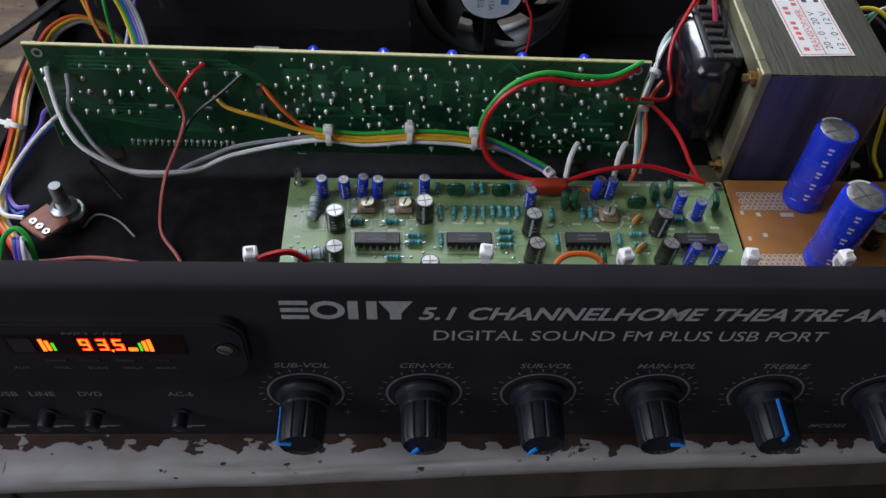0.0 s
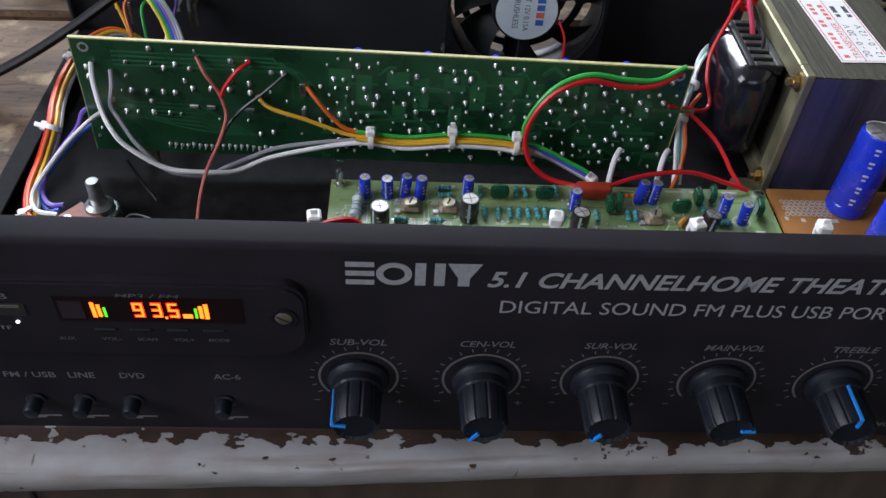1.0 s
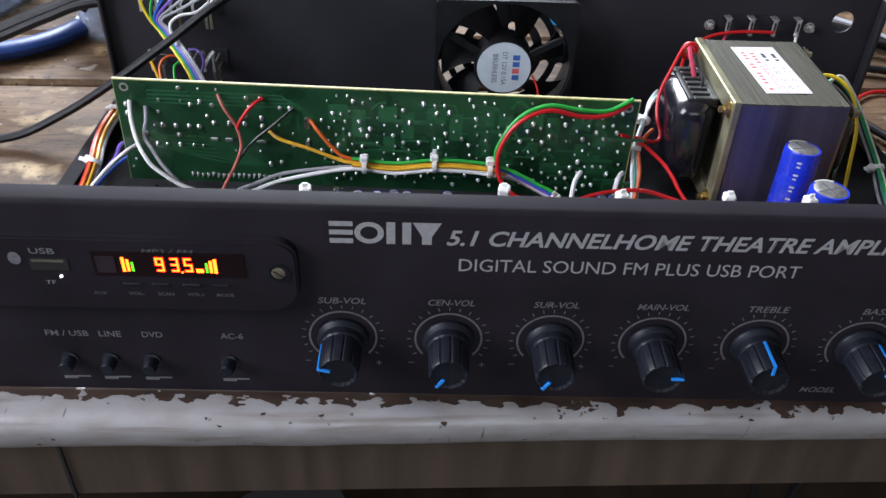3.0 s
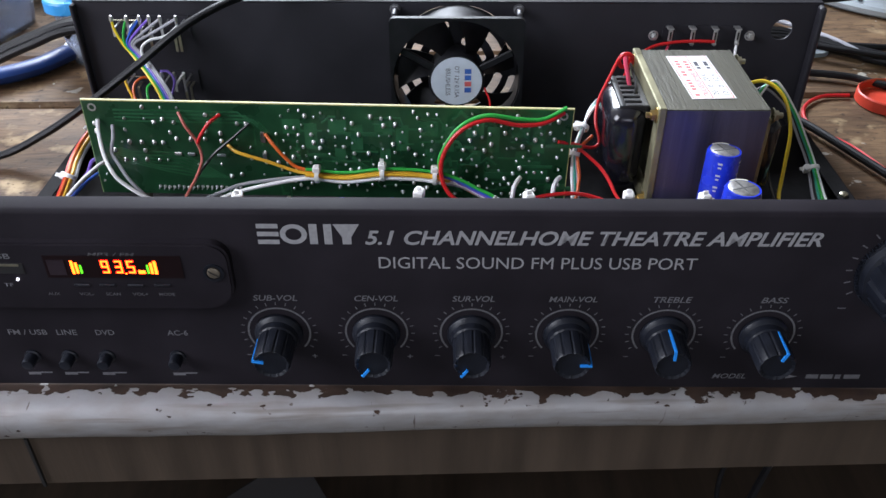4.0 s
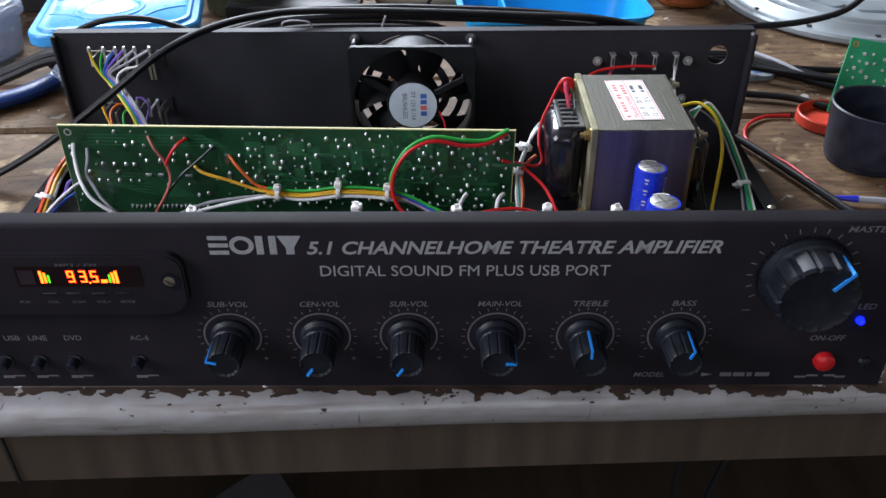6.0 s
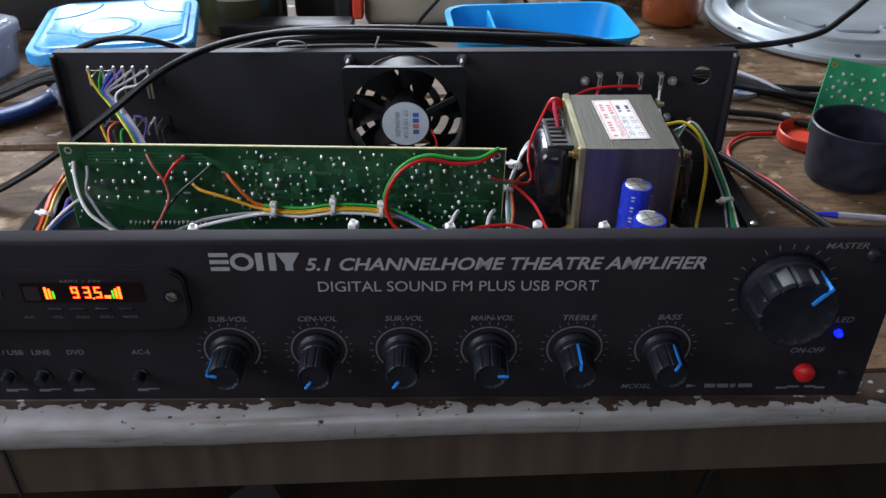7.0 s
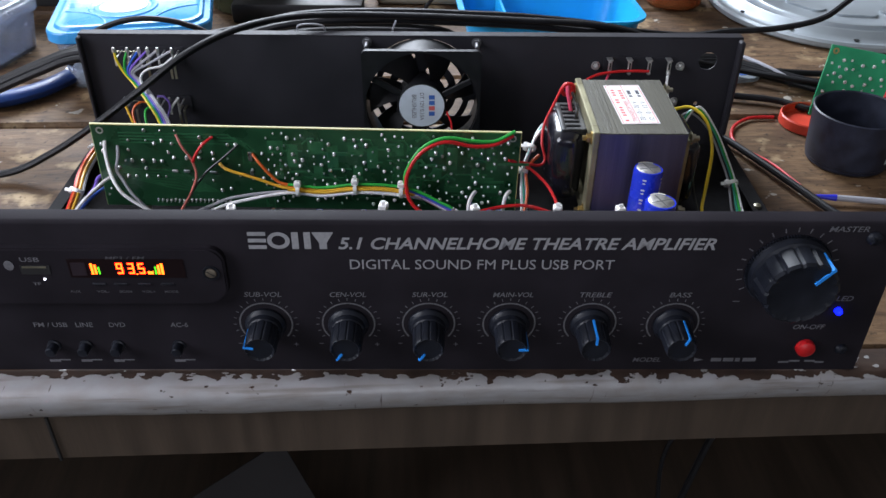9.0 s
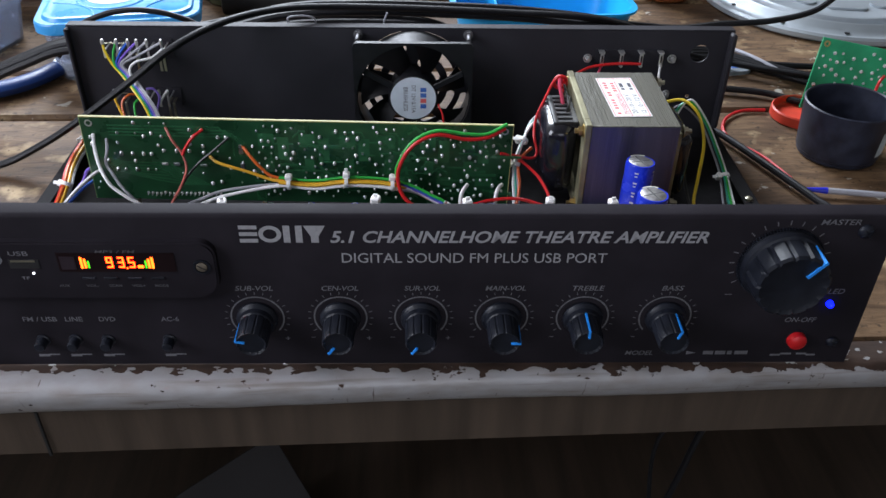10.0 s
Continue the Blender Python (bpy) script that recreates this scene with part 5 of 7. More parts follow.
for x, y, w in ((-0.0505, 0.1115, 0.004), (-0.040, 0.1118, 0.003), (-0.0335, 0.112, 0.003), (0.008, 0.1135, 0.004), (0.027, 0.1135, 0.004), (-0.034, 0.0855, 0.004), (-0.018, 0.0860, 0.004), (0.010, 0.0905, 0.004), (0.020, 0.0905, 0.004), (0.030, 0.0905, 0.005), (0.052, 0.0900, 0.003), (0.063, 0.0905, 0.004), (0.086, 0.0950, 0.003), (0.105, 0.0880, 0.003), (0.124, 0.0890, 0.004), (0.128, 0.0760, 0.003), (-0.058, 0.0820, 0.003)):
    part("printed_bar", make(add_box, (x, y - 0.0006, SZ), (x + w, y + 0.0006, SZ + 0.00006)), M_SILK, tone, smooth=0)
for x in (-22, 17, 68, 115.5):
    silk_rect(x / 1000 - 0.0112, 0.0735, x / 1000 + 0.0112, 0.0855, SZ, tone)

# ---- brown power-supply board with two large capacitors ----
psu = thing("power_board", "brown phenolic power supply board with two large blue capacitors", "circuit board")
part("board_sheet", make(add_box, (0.1366, 0.052, 0.0199), (0.2300, 0.1170, 0.0216)), M_PCB_BROWN, psu, smooth=0)
for x, y in ((0.1405, 0.1135), (0.2260, 0.1135), (0.1405, 0.056), (0.2260, 0.056)):
    part("standoff", make(add_rod, (x, y, 0.0026), (x, y, 0.0199), 0.0025, seg=6), M_BRASS, psu)
PZ = 0.0216
for x0, y0 in ((0.1410, 0.1000), (0.1410, 0.0640)):
    bm = bmesh.new()
    for i in range(9):
        for j in range(5):
            cx, cy = x0 + i * 0.0024 + (j % 2) * 0.0012, y0 + j * 0.0021
            add_lathe(bm, [(0.00085, 0), (0.00125, 0), (0.00125, 0.00005), (0.00085, 0.00005), (0.00085, 0)], pose(cx, cy, PZ), 6)
    tagged(part("hatched_print", bm, M_SILK, psu, smooth=0), kind="stuff")
for x, y, w in ((0.139, 0.096, 0.0016), (0.146, 0.095, 0.002), (0.146, 0.083, 0.002), (0.157, 0.095, 0.006), (0.139, 0.081, 0.0014)):
    part("printed_bar", make(add_box, (x, y, PZ), (x + w, y + 0.0022, PZ + 0.00005)), M_SILK, psu, smooth=0)
for x, y, lean in ((0.1685, 0.1045, (-3, 2)), (0.1680, 0.0695, (0, 1.5))):
    c = can("capacitor", x, y, PZ, 0.0088, 0.0415, M_CAP_BLUE, psu, lean, None, 32)
    tagged(c, "large blue electrolytic capacitor with a silver top")
    m = pose(x, y, PZ, lean[0], lean[1])
    for k in range(5):
        for a0 in (238, 318):
            bm = bmesh.new()
            add_lathe(bm, [(0.00884, 0.0366 - k * 0.0066), (0.00884, 0.0376 - k * 0.0066)], m, 4, a0, 15)
            add_lathe(bm, [(0.00884, 0.0345 - k * 0.0066), (0.00884, 0.0354 - k * 0.0066)], m, 3, a0 + 2, 11)
            part("printed_bar", bm, M_SILK, c, smooth=0)
    bm = bmesh.new()
    add_lathe(bm, [(0.0074, 0.0416), (0.0083, 0.0417)], m, 10, 60, 70)
    part("printed_arc", bm, M_SILK, c, smooth=0)
can("capacitor", 0.1915, 0.080, PZ, 0.0050, 0.012, M_CAP_BLACK, psu, (0, 0), 120)
bm = bmesh.new()
add_rod(bm, (0.196, 0.088, PZ + 0.004), (0.209, 0.089, PZ + 0.004), 0.004, seg=16)
part("diode", bm, M_IC, psu)
bm = bmesh.new()
add_lathe(bm, [(0.0018, 0), (0.0018, 0.005), (0, 0.006)], pose(0.1925, 0.1000, PZ), 12)
add_lathe(bm, [(0.0018, 0), (0.0018, 0.005), (0, 0.006)], pose(0.1995, 0.1000, PZ), 12)
part("terminal_post", bm, M_CHROME, psu)

# ---- mains transformer ----
tfr = thing("transformer", "laminated iron transformer with a white and red label", "transformer")
TX0, TX1, TY0, TY1, TZ0, TZ1 = 0.1425, 0.1965, 0.1262, 0.2055, 0.0126, 0.0760
rng = random.Random(5)
bm = bmesh.new()
n = 44
for i in range(n):
    xa, xb = TX0 + (TX1 - TX0) * i / n, TX0 + (TX1 - TX0) * (i + 1) / n
    j = rng.uniform(-0.00013, 0.00013)
    add_box(bm, (xa + 0.00005, TY0 + j, TZ0), (xb - 0.00004, TY1 + j, TZ1 + rng.uniform(-0.00016, 0.00010)))
tagged(part("core", bm, M_LAMIN, tfr, "stacked grey steel laminations", 0), kind="stuff")
bm = bmesh.new()
for i in range(22):
    xa, xb = TX0 + (TX1 - TX0) * i / 22, TX0 + (TX1 - TX0) * (i + 1) / 22
    add_box(bm, (xa, TY0 - 0.0005 + rng.uniform(-0.00012, 0.0001), TZ0 + 0.001), (xb, TY0 - 0.0001, TZ1 - 0.0006))
tagged(part("varnished_face", bm, M_LAMIN_BLUE, tfr, "violet-tinted varnished lamination edges", 0), kind="stuff")
part("core_fill", make(add_box, (TX0, TY0 + 0.0003, TZ0), (TX1, TY1 - 0.0003, TZ1 - 0.0003)), M_LAMIN, tfr, smooth=0)
bm = bmesh.new()
for y0, y1 in ((TY0 - 0.001, TY0 + 0.0085), (TY1 - 0.0085, TY1 + 0.001)):
    add_box(bm, (TX0 - 0.0042, y0, TZ0 - 0.0008), (TX0, y1, TZ1 + 0.0010), 0.0006)
add_box(bm, (TX0 - 0.0042, TY0 + 0.008, TZ1 - 0.0085), (TX0, TY1 - 0.008, TZ1 + 0.0010), 0.0006)
add_box(bm, (TX0 - 0.0042, TY0 + 0.008, TZ0 - 0.0008), (TX0, TY1 - 0.008, TZ0 + 0.008), 0.0006)
add_box(bm, (TX0 - 0.0150, TY0 - 0.001, 0.0028), (TX0, TY0 + 0.010, 0.0126), 0.0008)
part("bracket", bm, M_BRACKET, tfr, "dull zinc-plated clamp frame")
bm = bmesh.new()
add_box(bm, (TX1, TY0 + 0.002, TZ0 - 0.0008), (TX1 + 0.0030, TY1 - 0.002, TZ1 - 0.006), 0.0006)
add_box(bm, (TX1, TY0 + 0.008, 0.0028), (TX1 + 0.012, TY0 + 0.02, 0.0126), 0.0008)
part("bracket", bm, M_BRACKET, tfr, "dull zinc-plated clamp frame")
for y, z in ((TY0 + 0.0040, TZ1 - 0.0052), (TY1 - 0.0045, TZ1 - 0.0052), (TY0 + 0.0040, TZ0 + 0.006), (TY1 - 0.0045, TZ0 + 0.006)):
    for x, s in ((TX0 - 0.0042, -1), (TX1 + 0.0030, 1)):
        bm = bmesh.new()
        m = pose(x, y, z, 0, 90 * s, 0)
        add_lathe(bm, [(0.0042, 0), (0.0042, 0.0006), (0.0030, 0.0006)], m, 16)
        add_lathe(bm, [(0.0030, 0.0005), (0.0030, 0.0030), (0.0018, 0.0033)], m, 6)
        add_lathe(bm, [(0.0016, 0.003), (0.0016, 0.0055), (0, 0.0058)], m, 10)
        part("bolt", bm, M_BRASS if s < 0 else M_ZINC, tfr)
for x0, x1 in ((0.1165, 0.1386), (TX1 + 0.003, TX1 + 0.0155)):
    bm = bmesh.new()
    add_box(bm, (x0, 0.1410, 0.0165), (x1, 0.1905, 0.0672 if x0 < 0.15 else 0.060), 0.0095 if x0 < 0.15 else 0.005, None, 5)
    for v in bm.verts:
        k = noise.noise(v.co * 140)
        v.co += Vector((k * 0.0012, k * 0.0008, k * 0.0005))
    part("winding", bm, M_TAPE, tfr, "winding wrapped in glossy black tape")
bm = bmesh.new()
add_box(bm, (0.1225, 0.1470, 0.0625), (0.1386, 0.1870, 0.0648), 0.0006)
add_box(bm, (0.1225, 0.1470, 0.0645), (0.1262, 0.1870, 0.0680), 0.0010, None, 2)
add_box(bm, (0.1352, 0.1470, 0.0645), (0.1386, 0.1870, 0.0680), 0.0006)
for i in range(7):
    y = 0.1470 + i * 0.0060
    part("comb_tooth", make(add_box, (0.1255, y, 0.0645), (0.1356, y + 0.0036, 0.0680), 0.0005), M_IC, tfr)
part("bobbin_comb", bm, M_IC, tfr, "black plastic bobbin edge with lead slots")
LZ = TZ1 + 0.0002
LM = pose(0.1690, 0.1672, LZ, 0, 0, 2.5)
part("label", make(add_box, (-0.0120, -0.0285, 0), (0.0120, 0.0285, 0.0002), 0, LM), M_PAPER, tfr, "white paper label with red and dark print", smooth=0)
tl = tfr.children[-1]
for x0, y0, x1, y1 in ((-0.0112, -0.0277, -0.0108, 0.0277), (-0.0006, -0.0277, -0.0002, 0.0277), (-0.0110, -0.0277, -0.0004, -0.0273), (-0.0110, 0.0273, -0.0004, 0.0277),
                       (0.0108, -0.0277, 0.0112, 0.0277), (-0.0004, -0.0277, 0.0110, -0.0274), (-0.0004, 0.0274, 0.0110, 0.0277)):
    part("printed_line", make(add_box, (x0, y0, 0.0002), (x1, y1, 0.00024), 0, LM), M_INK_RED, tl, smooth=0)
for body, dx, y0, w, h, mt in (("TRANSFORMER", -0.0012, -0.0255, 0.030, 0.0031, M_INK_RED), ("20 - 0 - 20 V", 0.0042, -0.0240, 0.027, 0.0032, M_INK_DARK), ("12 - 0 - 12 V", 0.0098, -0.0240, 0.027, 0.0032, M_INK_DARK)):
    text_mesh("lettering", body, LM @ pose(dx, y0, 0.00024, 0, 0, 90), w, h, mt, tl)
for x0, y0, x1, y1, mt in (*[(-0.0090, -0.0250 + 0.0037 * k, -0.0066, -0.0228 + 0.0037 * k, M_INK_RED) for k in range(13) if k not in (1, 6, 9)], *[(-0.0042, 0.0075 + 0.0037 * k, -0.0018, 0.0097 + 0.0037 * k, M_INK_RED) for k in range(4)],
                           (0.0016, 0.010, 0.0038, 0.0125, M_INK_DARK), (0.0016, 0.014, 0.0038, 0.020, M_INK_DARK), (0.0072, 0.010, 0.0094, 0.0125, M_INK_DARK), (0.0072, 0.014, 0.0094, 0.020, M_INK_DARK)):
    part("printed_bar", make(add_box, (x0, y0, 0.0002), (x1, y1, 0.00024), 0, LM), mt, tl, smooth=0)

# ---- loose potentiometer on the chassis floor ----
M_POTSHAFT = material("dull_grey_shaft", (0.27, 0.28, 0.29), 0.45, 0.75, vary=0.3, scale=200, bump=0.1)
pot = thing("potentiometer", "loose potentiometer with a threaded shaft on the chassis floor", "potentiometer")
m = pose(-0.1635, 0.1055, 0.0028)
bm = bmesh.new()
add_lathe(bm, [(0, 0), (0.0078, 0), (0.0082, 0.0006), (0.0082, 0.0060), (0.0076, 0.0068), (0.0040, 0.0070)], m, 24)
part("can", bm, M_POTCAN, pot)
bm = bmesh.new()
add_lathe(bm, [(0.0066, 0.0068), (0.0062, 0.0096), (0.0046, 0.0108), (0.0040, 0.0112)], m, 20)
part("nut", bm, M_POTCAN, pot)
bm = bmesh.new()
prof = [(0.0034, 0.0080)]
for k in range(7):
    prof += [(0.0030, 0.0090 + k * 0.0008), (0.0034, 0.0094 + k * 0.0008)]
add_lathe(bm, prof + [(0.0030, 0.0150), (0.0029, 0.0222), (0.0025, 0.0230), (0, 0.0230)], m, 18)
part("shaft", bm, M_POTSHAFT, pot)
bm = bmesh.new()
add_box(bm, (-0.0178, -0.0085, 0.0072), (-0.0030, 0.0085, 0.0088), 0.0006, m @ Matrix.Rotation(radians(52), 4, "Z"))
part("wafer", bm, M_POT, pot, "brown phenolic wafer")
for k in (-1, 0, 1):
    bm = bmesh.new()
    add_lathe(bm, [(0.0007, 0.0088), (0.0017, 0.0088), (0.0017, 0.0095), (0.0007, 0.0095)], m @ Matrix.Rotation(radians(52), 4, "Z") @ Matrix.Translation((-0.0138, -0.0012 + k * 0.0047, 0)), 12)
    part("lug", bm, M_SOLDER, pot)


# ---- wiring inside the amplifier ----
G1, G2, G3 = "harness across the upright board", "leads at the side of the chassis", "leads beside the transformer"
wire([(-0.1203, 0.1425, 0.0655), (-0.1165, 0.1385, 0.0590), (-0.1115, 0.1375, 0.0500), (-0.1095, 0.1350, 0.0400), (-0.1120, 0.1250, 0.0330), (-0.1165, 0.1120, 0.0260), (-0.1195, 0.1020, 0.0140), (-0.1188, 0.0940, 0.0070), (-0.1110, 0.0840, 0.0042), (-0.1040, 0.0720, 0.0042)], "brown", "dull pinkish-red wire from the upright board to the chassis floor", 0.00085)
wire([(-0.0975, 0.1425, 0.0640), (-0.1030, 0.1385, 0.0610), (-0.1085, 0.1375, 0.0540), (-0.1110, 0.1370, 0.0490)], "red", "short red wire soldered to the upright board", 0.0010)
wire([(-0.0822, 0.1425, 0.0585), (-0.0920, 0.1385, 0.0510), (-0.1020, 0.1370, 0.0430), (-0.1085, 0.1352, 0.0360), (-0.1118, 0.1268, 0.0325), (-0.1168, 0.1135, 0.0250), (-0.1198, 0.1035, 0.0130), (-0.1190, 0.0955, 0.0060)], "black", "thin black wire soldered to the upright board", 0.0008)
harness = [(-0.052, 0.134, 0.0315), (-0.030, 0.133, 0.0300), (-0.009, 0.132, 0.0330), (0.010, 0.132, 0.0325), (0.024, 0.131, 0.0310)]


def off(pts, dy, dz):
    return [(x, y + dy, z + dz) for x, y, z in pts]


wire([(-0.0965, 0.1425, 0.0460), (-0.090, 0.1380, 0.0430), (-0.074, 0.1360, 0.0385), (-0.060, 0.1350, 0.0335), *off(harness, 0, 0.0006)], "gold", "yellow-ochre wire in the tied harness", 0.0010, group=G1)
wire([(-0.0740, 0.1425, 0.0520), (-0.069, 0.1385, 0.0470), (-0.062, 0.1360, 0.0395), (-0.054, 0.1345, 0.0345), *off(harness[1:3], 0.0014, 0.0012)], "orange", "orange wire in the tied harness", 0.0010, group=G1)
wire([(-0.1655, 0.1425, 0.0610), (-0.1653, 0.1389, 0.0543), (-0.1615, 0.1300, 0.0461), (-0.1561, 0.1220, 0.0407), (-0.1495, 0.1180, 0.0346), (-0.1343, 0.1160, 0.0251), (-0.1178, 0.1180, 0.0217), (-0.1053, 0.1220, 0.0197), (-0.0881, 0.1280, 0.0239), *off(harness, -0.0022, -0.0018)], "white", "white wire sagging into the tied harness", 0.0011, group=G1)
wire([(-0.1580, 0.1425, 0.0575), (-0.1575, 0.1380, 0.0520), (-0.1585, 0.1340, 0.0448), (-0.1538, 0.1280, 0.0410), (-0.1456, 0.1200, 0.0340), (-0.1334, 0.1170, 0.0227), (-0.1186, 0.1190, 0.0192), (-0.1093, 0.1240, 0.0205), (-0.0998, 0.1270, 0.0234), (-0.0852, 0.1310, 0.0269), *off(harness, 0.001, -0.0026)], "grey", "grey wire sagging into the tied harness", 0.0010, group=G1)
fan_out = [(0.036, 0.130, 0.0270), (0.046, 0.127, 0.0230), (0.056, 0.123, 0.0190)]
for k, (c, dy, dz) in enumerate((("green", 0.0002, 0.0028), ("blue", 0.0016, 0.0012), ("violet", 0.0012, -0.0004), ("white", -0.0018, -0.0006), ("grey", -0.0016, -0.0020), ("orange", 0.0020, -0.0008), ("gold", -0.0024, 0.0006))):
    s = 0.0013 * (k - 3)
    wire([*off(harness, dy, dz), *[(x + 0.3 * s, y + 0.4 * s, z + dz * 0.4 - 0.8 * s) for x, y, z in fan_out], (0.062 + s, 0.116, 0.0150), (0.066 + 2 * s, 0.110, 0.0215)], c, c + " wire fanning out of the tied harness", 0.00095, group=G1)
wire([(0.0915, 0.1420, 0.0660), (0.080, 0.1375, 0.0620), (0.066, 0.1350, 0.0620), (0.048, 0.1330, 0.0660), (0.033, 0.1310, 0.0590), (0.0245, 0.1290, 0.0440), (0.0255, 0.1260, 0.0300), (0.033, 0.1220, 0.0220), (0.045, 0.1180, 0.0200), (0.055, 0.1130, 0.0235)], "red", "thick red wire looped in front of the upright board", 0.00125)
wire([(0.0925, 0.1420, 0.0690), (0.080, 0.1385, 0.0640), (0.066, 0.1365, 0.0650), (0.048, 0.1345, 0.0680), (0.033, 0.1325, 0.0610), (0.0235, 0.1305, 0.0450), (0.0240, 0.1300, 0.0340)], "green", "bright green wire looped beside the red one", 0.0011)
wire([(0.060, 0.1120, 0.0240), (0.072, 0.1150, 0.0270), (0.085, 0.1170, 0.0290), (0.100, 0.118, 0.0290), (0.115, 0.117, 0.0250), (0.127, 0.115, 0.0220)], "red", "dark red wire lying over the edge of the tone board", 0.0011)
for x, dz in ((0.0650, 0), (0.0870, 0.001)):
    wire([(x - 0.002, 0.118, 0.0215), (x - 0.001, 0.121, 0.0300 + dz), (x + 0.001, 0.125, 0.0325 + dz), (x + 0.003, 0.128, 0.0335)], "white", "stub of white wire rising from the tone board", 0.0013)


def cable_tie(x, y, z, r, turn, label="white nylon cable tie round a wire bundle", tail=0.006):
    bm = bmesh.new()
    if isinstance(turn, Vector):
        m = Matrix.Translation((x, y, z)) @ turn.to_track_quat("Z", "Y").to_matrix().to_4x4()
    else:
        m = pose(x, y, z, 0, 90, 0) if turn is None else pose(x, y, z, *turn)
    add_lathe(bm, [(r, -0.0012), (r + 0.0011, -0.0012), (r + 0.0013, 0), (r + 0.0011, 0.0012), (r, 0.0012), (r, -0.0012)], m, 16)
    t = thing("cable_tie", label, "cable tie", "white cable ties")
    part("band", bm, M_NYLON, t)
    part("tie_head", make(add_box, (-r - 0.0032, -0.0024, -0.0022), (-r + 0.0003, 0.0024, 0.0022), 0.0006, m), M_NYLON, t)
    part("tie_tail", make(add_box, (-r - 0.0026 - tail, -0.0004, -0.0011), (-r - 0.0024, 0.0004, 0.0011), 0.0002, m), M_NYLON, t)


cable_tie(-0.0455, 0.1325, 0.0312, 0.0030, None, tail=0.0015)
cable_tie(-0.0088, 0.1320, 0.0332, 0.0032, None, tail=0.0035)
cable_tie(0.0205, 0.1312, 0.0315, 0.0034, None, tail=0.0018)
cable_tie(0.0575, 0.1215, 0.0180, 0.0034, (0, 60, 35), tail=0.004)
for x, z, t in ((-0.0580, 0.0875, 8), (0.0163, 0.0895, -10), (0.0610, 0.0880, 14), (0.1015, 0.0885, -6), (0.1325, 0.0880, 10)):
    cable_tie(x, 0.0165, z - 0.0006, 0.0022, (0, 90, t), "white nylon cable tie behind the front panel", 0.0022)
run = [(-0.0580, 0.0165, 0.0825), (-0.0300, 0.0130, 0.0810), (0.0163, 0.0165, 0.0843), (0.0400, 0.0135, 0.0815), (0.0610, 0.0165, 0.0828), (0.0820, 0.0135, 0.0815), (0.1015, 0.0165, 0.0833), (0.1325, 0.0165, 0.0828), (0.1500, 0.0130, 0.0800)]
for c, dy, dz in (("red", 0, 0.0010), ("blue", 0.0012, 0), ("yellow", -0.0011, 0), ("black", 0.0, -0.0011)):
    wire(off(run, dy, dz), c, c + " wire running behind the front panel", 0.0008, group="leads behind the front panel")
wire([(0.046, 0.050, 0.024), (0.053, 0.064, 0.0275), (0.062, 0.067, 0.0290), (0.071, 0.064, 0.0275), (0.077, 0.050, 0.024)], "orange", "orange wire arching over the front of the tone board", 0.0012)
wire([(-0.0580, 0.0180, 0.0850), (-0.0530, 0.0205, 0.0852), (-0.0470, 0.0230, 0.0835), (-0.0420, 0.0240, 0.0780)], "red", "short red wire behind the front panel", 0.0011)

# leads from the socket blocks, over and round the end of the upright board
side = [(-0.1630, 0.2240, 0.0080), (-0.1670, 0.2235, 0.0180), (-0.1730, 0.2230, 0.0250), (-0.1830, 0.2215, 0.0285), (-0.1930, 0.2160, 0.0260), (-0.1988, 0.2060, 0.0210), (-0.2005, 0.1880, 0.0190), (-0.1980, 0.1680, 0.0195), (-0.1945, 0.1500, 0.0190), (-0.1965, 0.1360, 0.0115), (-0.1965, 0.1180, 0.0090), (-0.1920, 0.1020, 0.0085), (-0.1840, 0.0910, 0.0085), (-0.1760, 0.0800, 0.0080), (-0.1700, 0.0680, 0.0060)]
for c, dx, dz in (("orange", -0.0012, 0.0014), ("red", -0.0024, 0.0006), ("gold", 0.0010, 0.0004), ("grey", 0.0024, -0.0016), ("yellow", 0.0, -0.0016)):
    wire([(x + dx, y, z + dz) for x, y, z in side], c, c + " wire running down the side of the chassis", 0.00115, group=G2)
wire([(-0.1735, 0.1490, 0.0330), (-0.1765, 0.1445, 0.0325), (-0.1790, 0.1410, 0.0270), (-0.1850, 0.1310, 0.0215), (-0.1895, 0.1220, 0.0170), (-0.1895, 0.1120, 0.0130), (-0.1850, 0.1060, 0.0110), (-0.1790, 0.1060, 0.0110)], "violet", "violet wire from the board to the potentiometer", 0.00105, group=G2)
wire([(-0.1670, 0.1425, 0.0345), (-0.1710, 0.1390, 0.0330), (-0.1800, 0.1300, 0.0270), (-0.1885, 0.1190, 0.0190), (-0.1925, 0.1090, 0.0140), (-0.1890, 0.1010, 0.0120), (-0.1800, 0.0995, 0.0110)], "white", "white wire from the board to the potentiometer", 0.00105, group=G2)
wire([(-0.1735, 0.1470, 0.0250), (-0.1800, 0.1380, 0.0225), (-0.1870, 0.1270, 0.0170), (-0.1910, 0.1140, 0.0125), (-0.1860, 0.1040, 0.0095), (-0.1800, 0.1030, 0.0110)], "blue", "blue wire from the board to the potentiometer", 0.00095, group=G2)
wire([(-0.1850, 0.0740, 0.0050), (-0.1825, 0.0840, 0.0150), (-0.1765, 0.0865, 0.0190), (-0.1715, 0.0830, 0.0150), (-0.1690, 0.0760, 0.0050)], "green", "green wire looping at the front corner of the chassis", 0.0012, group=G2)
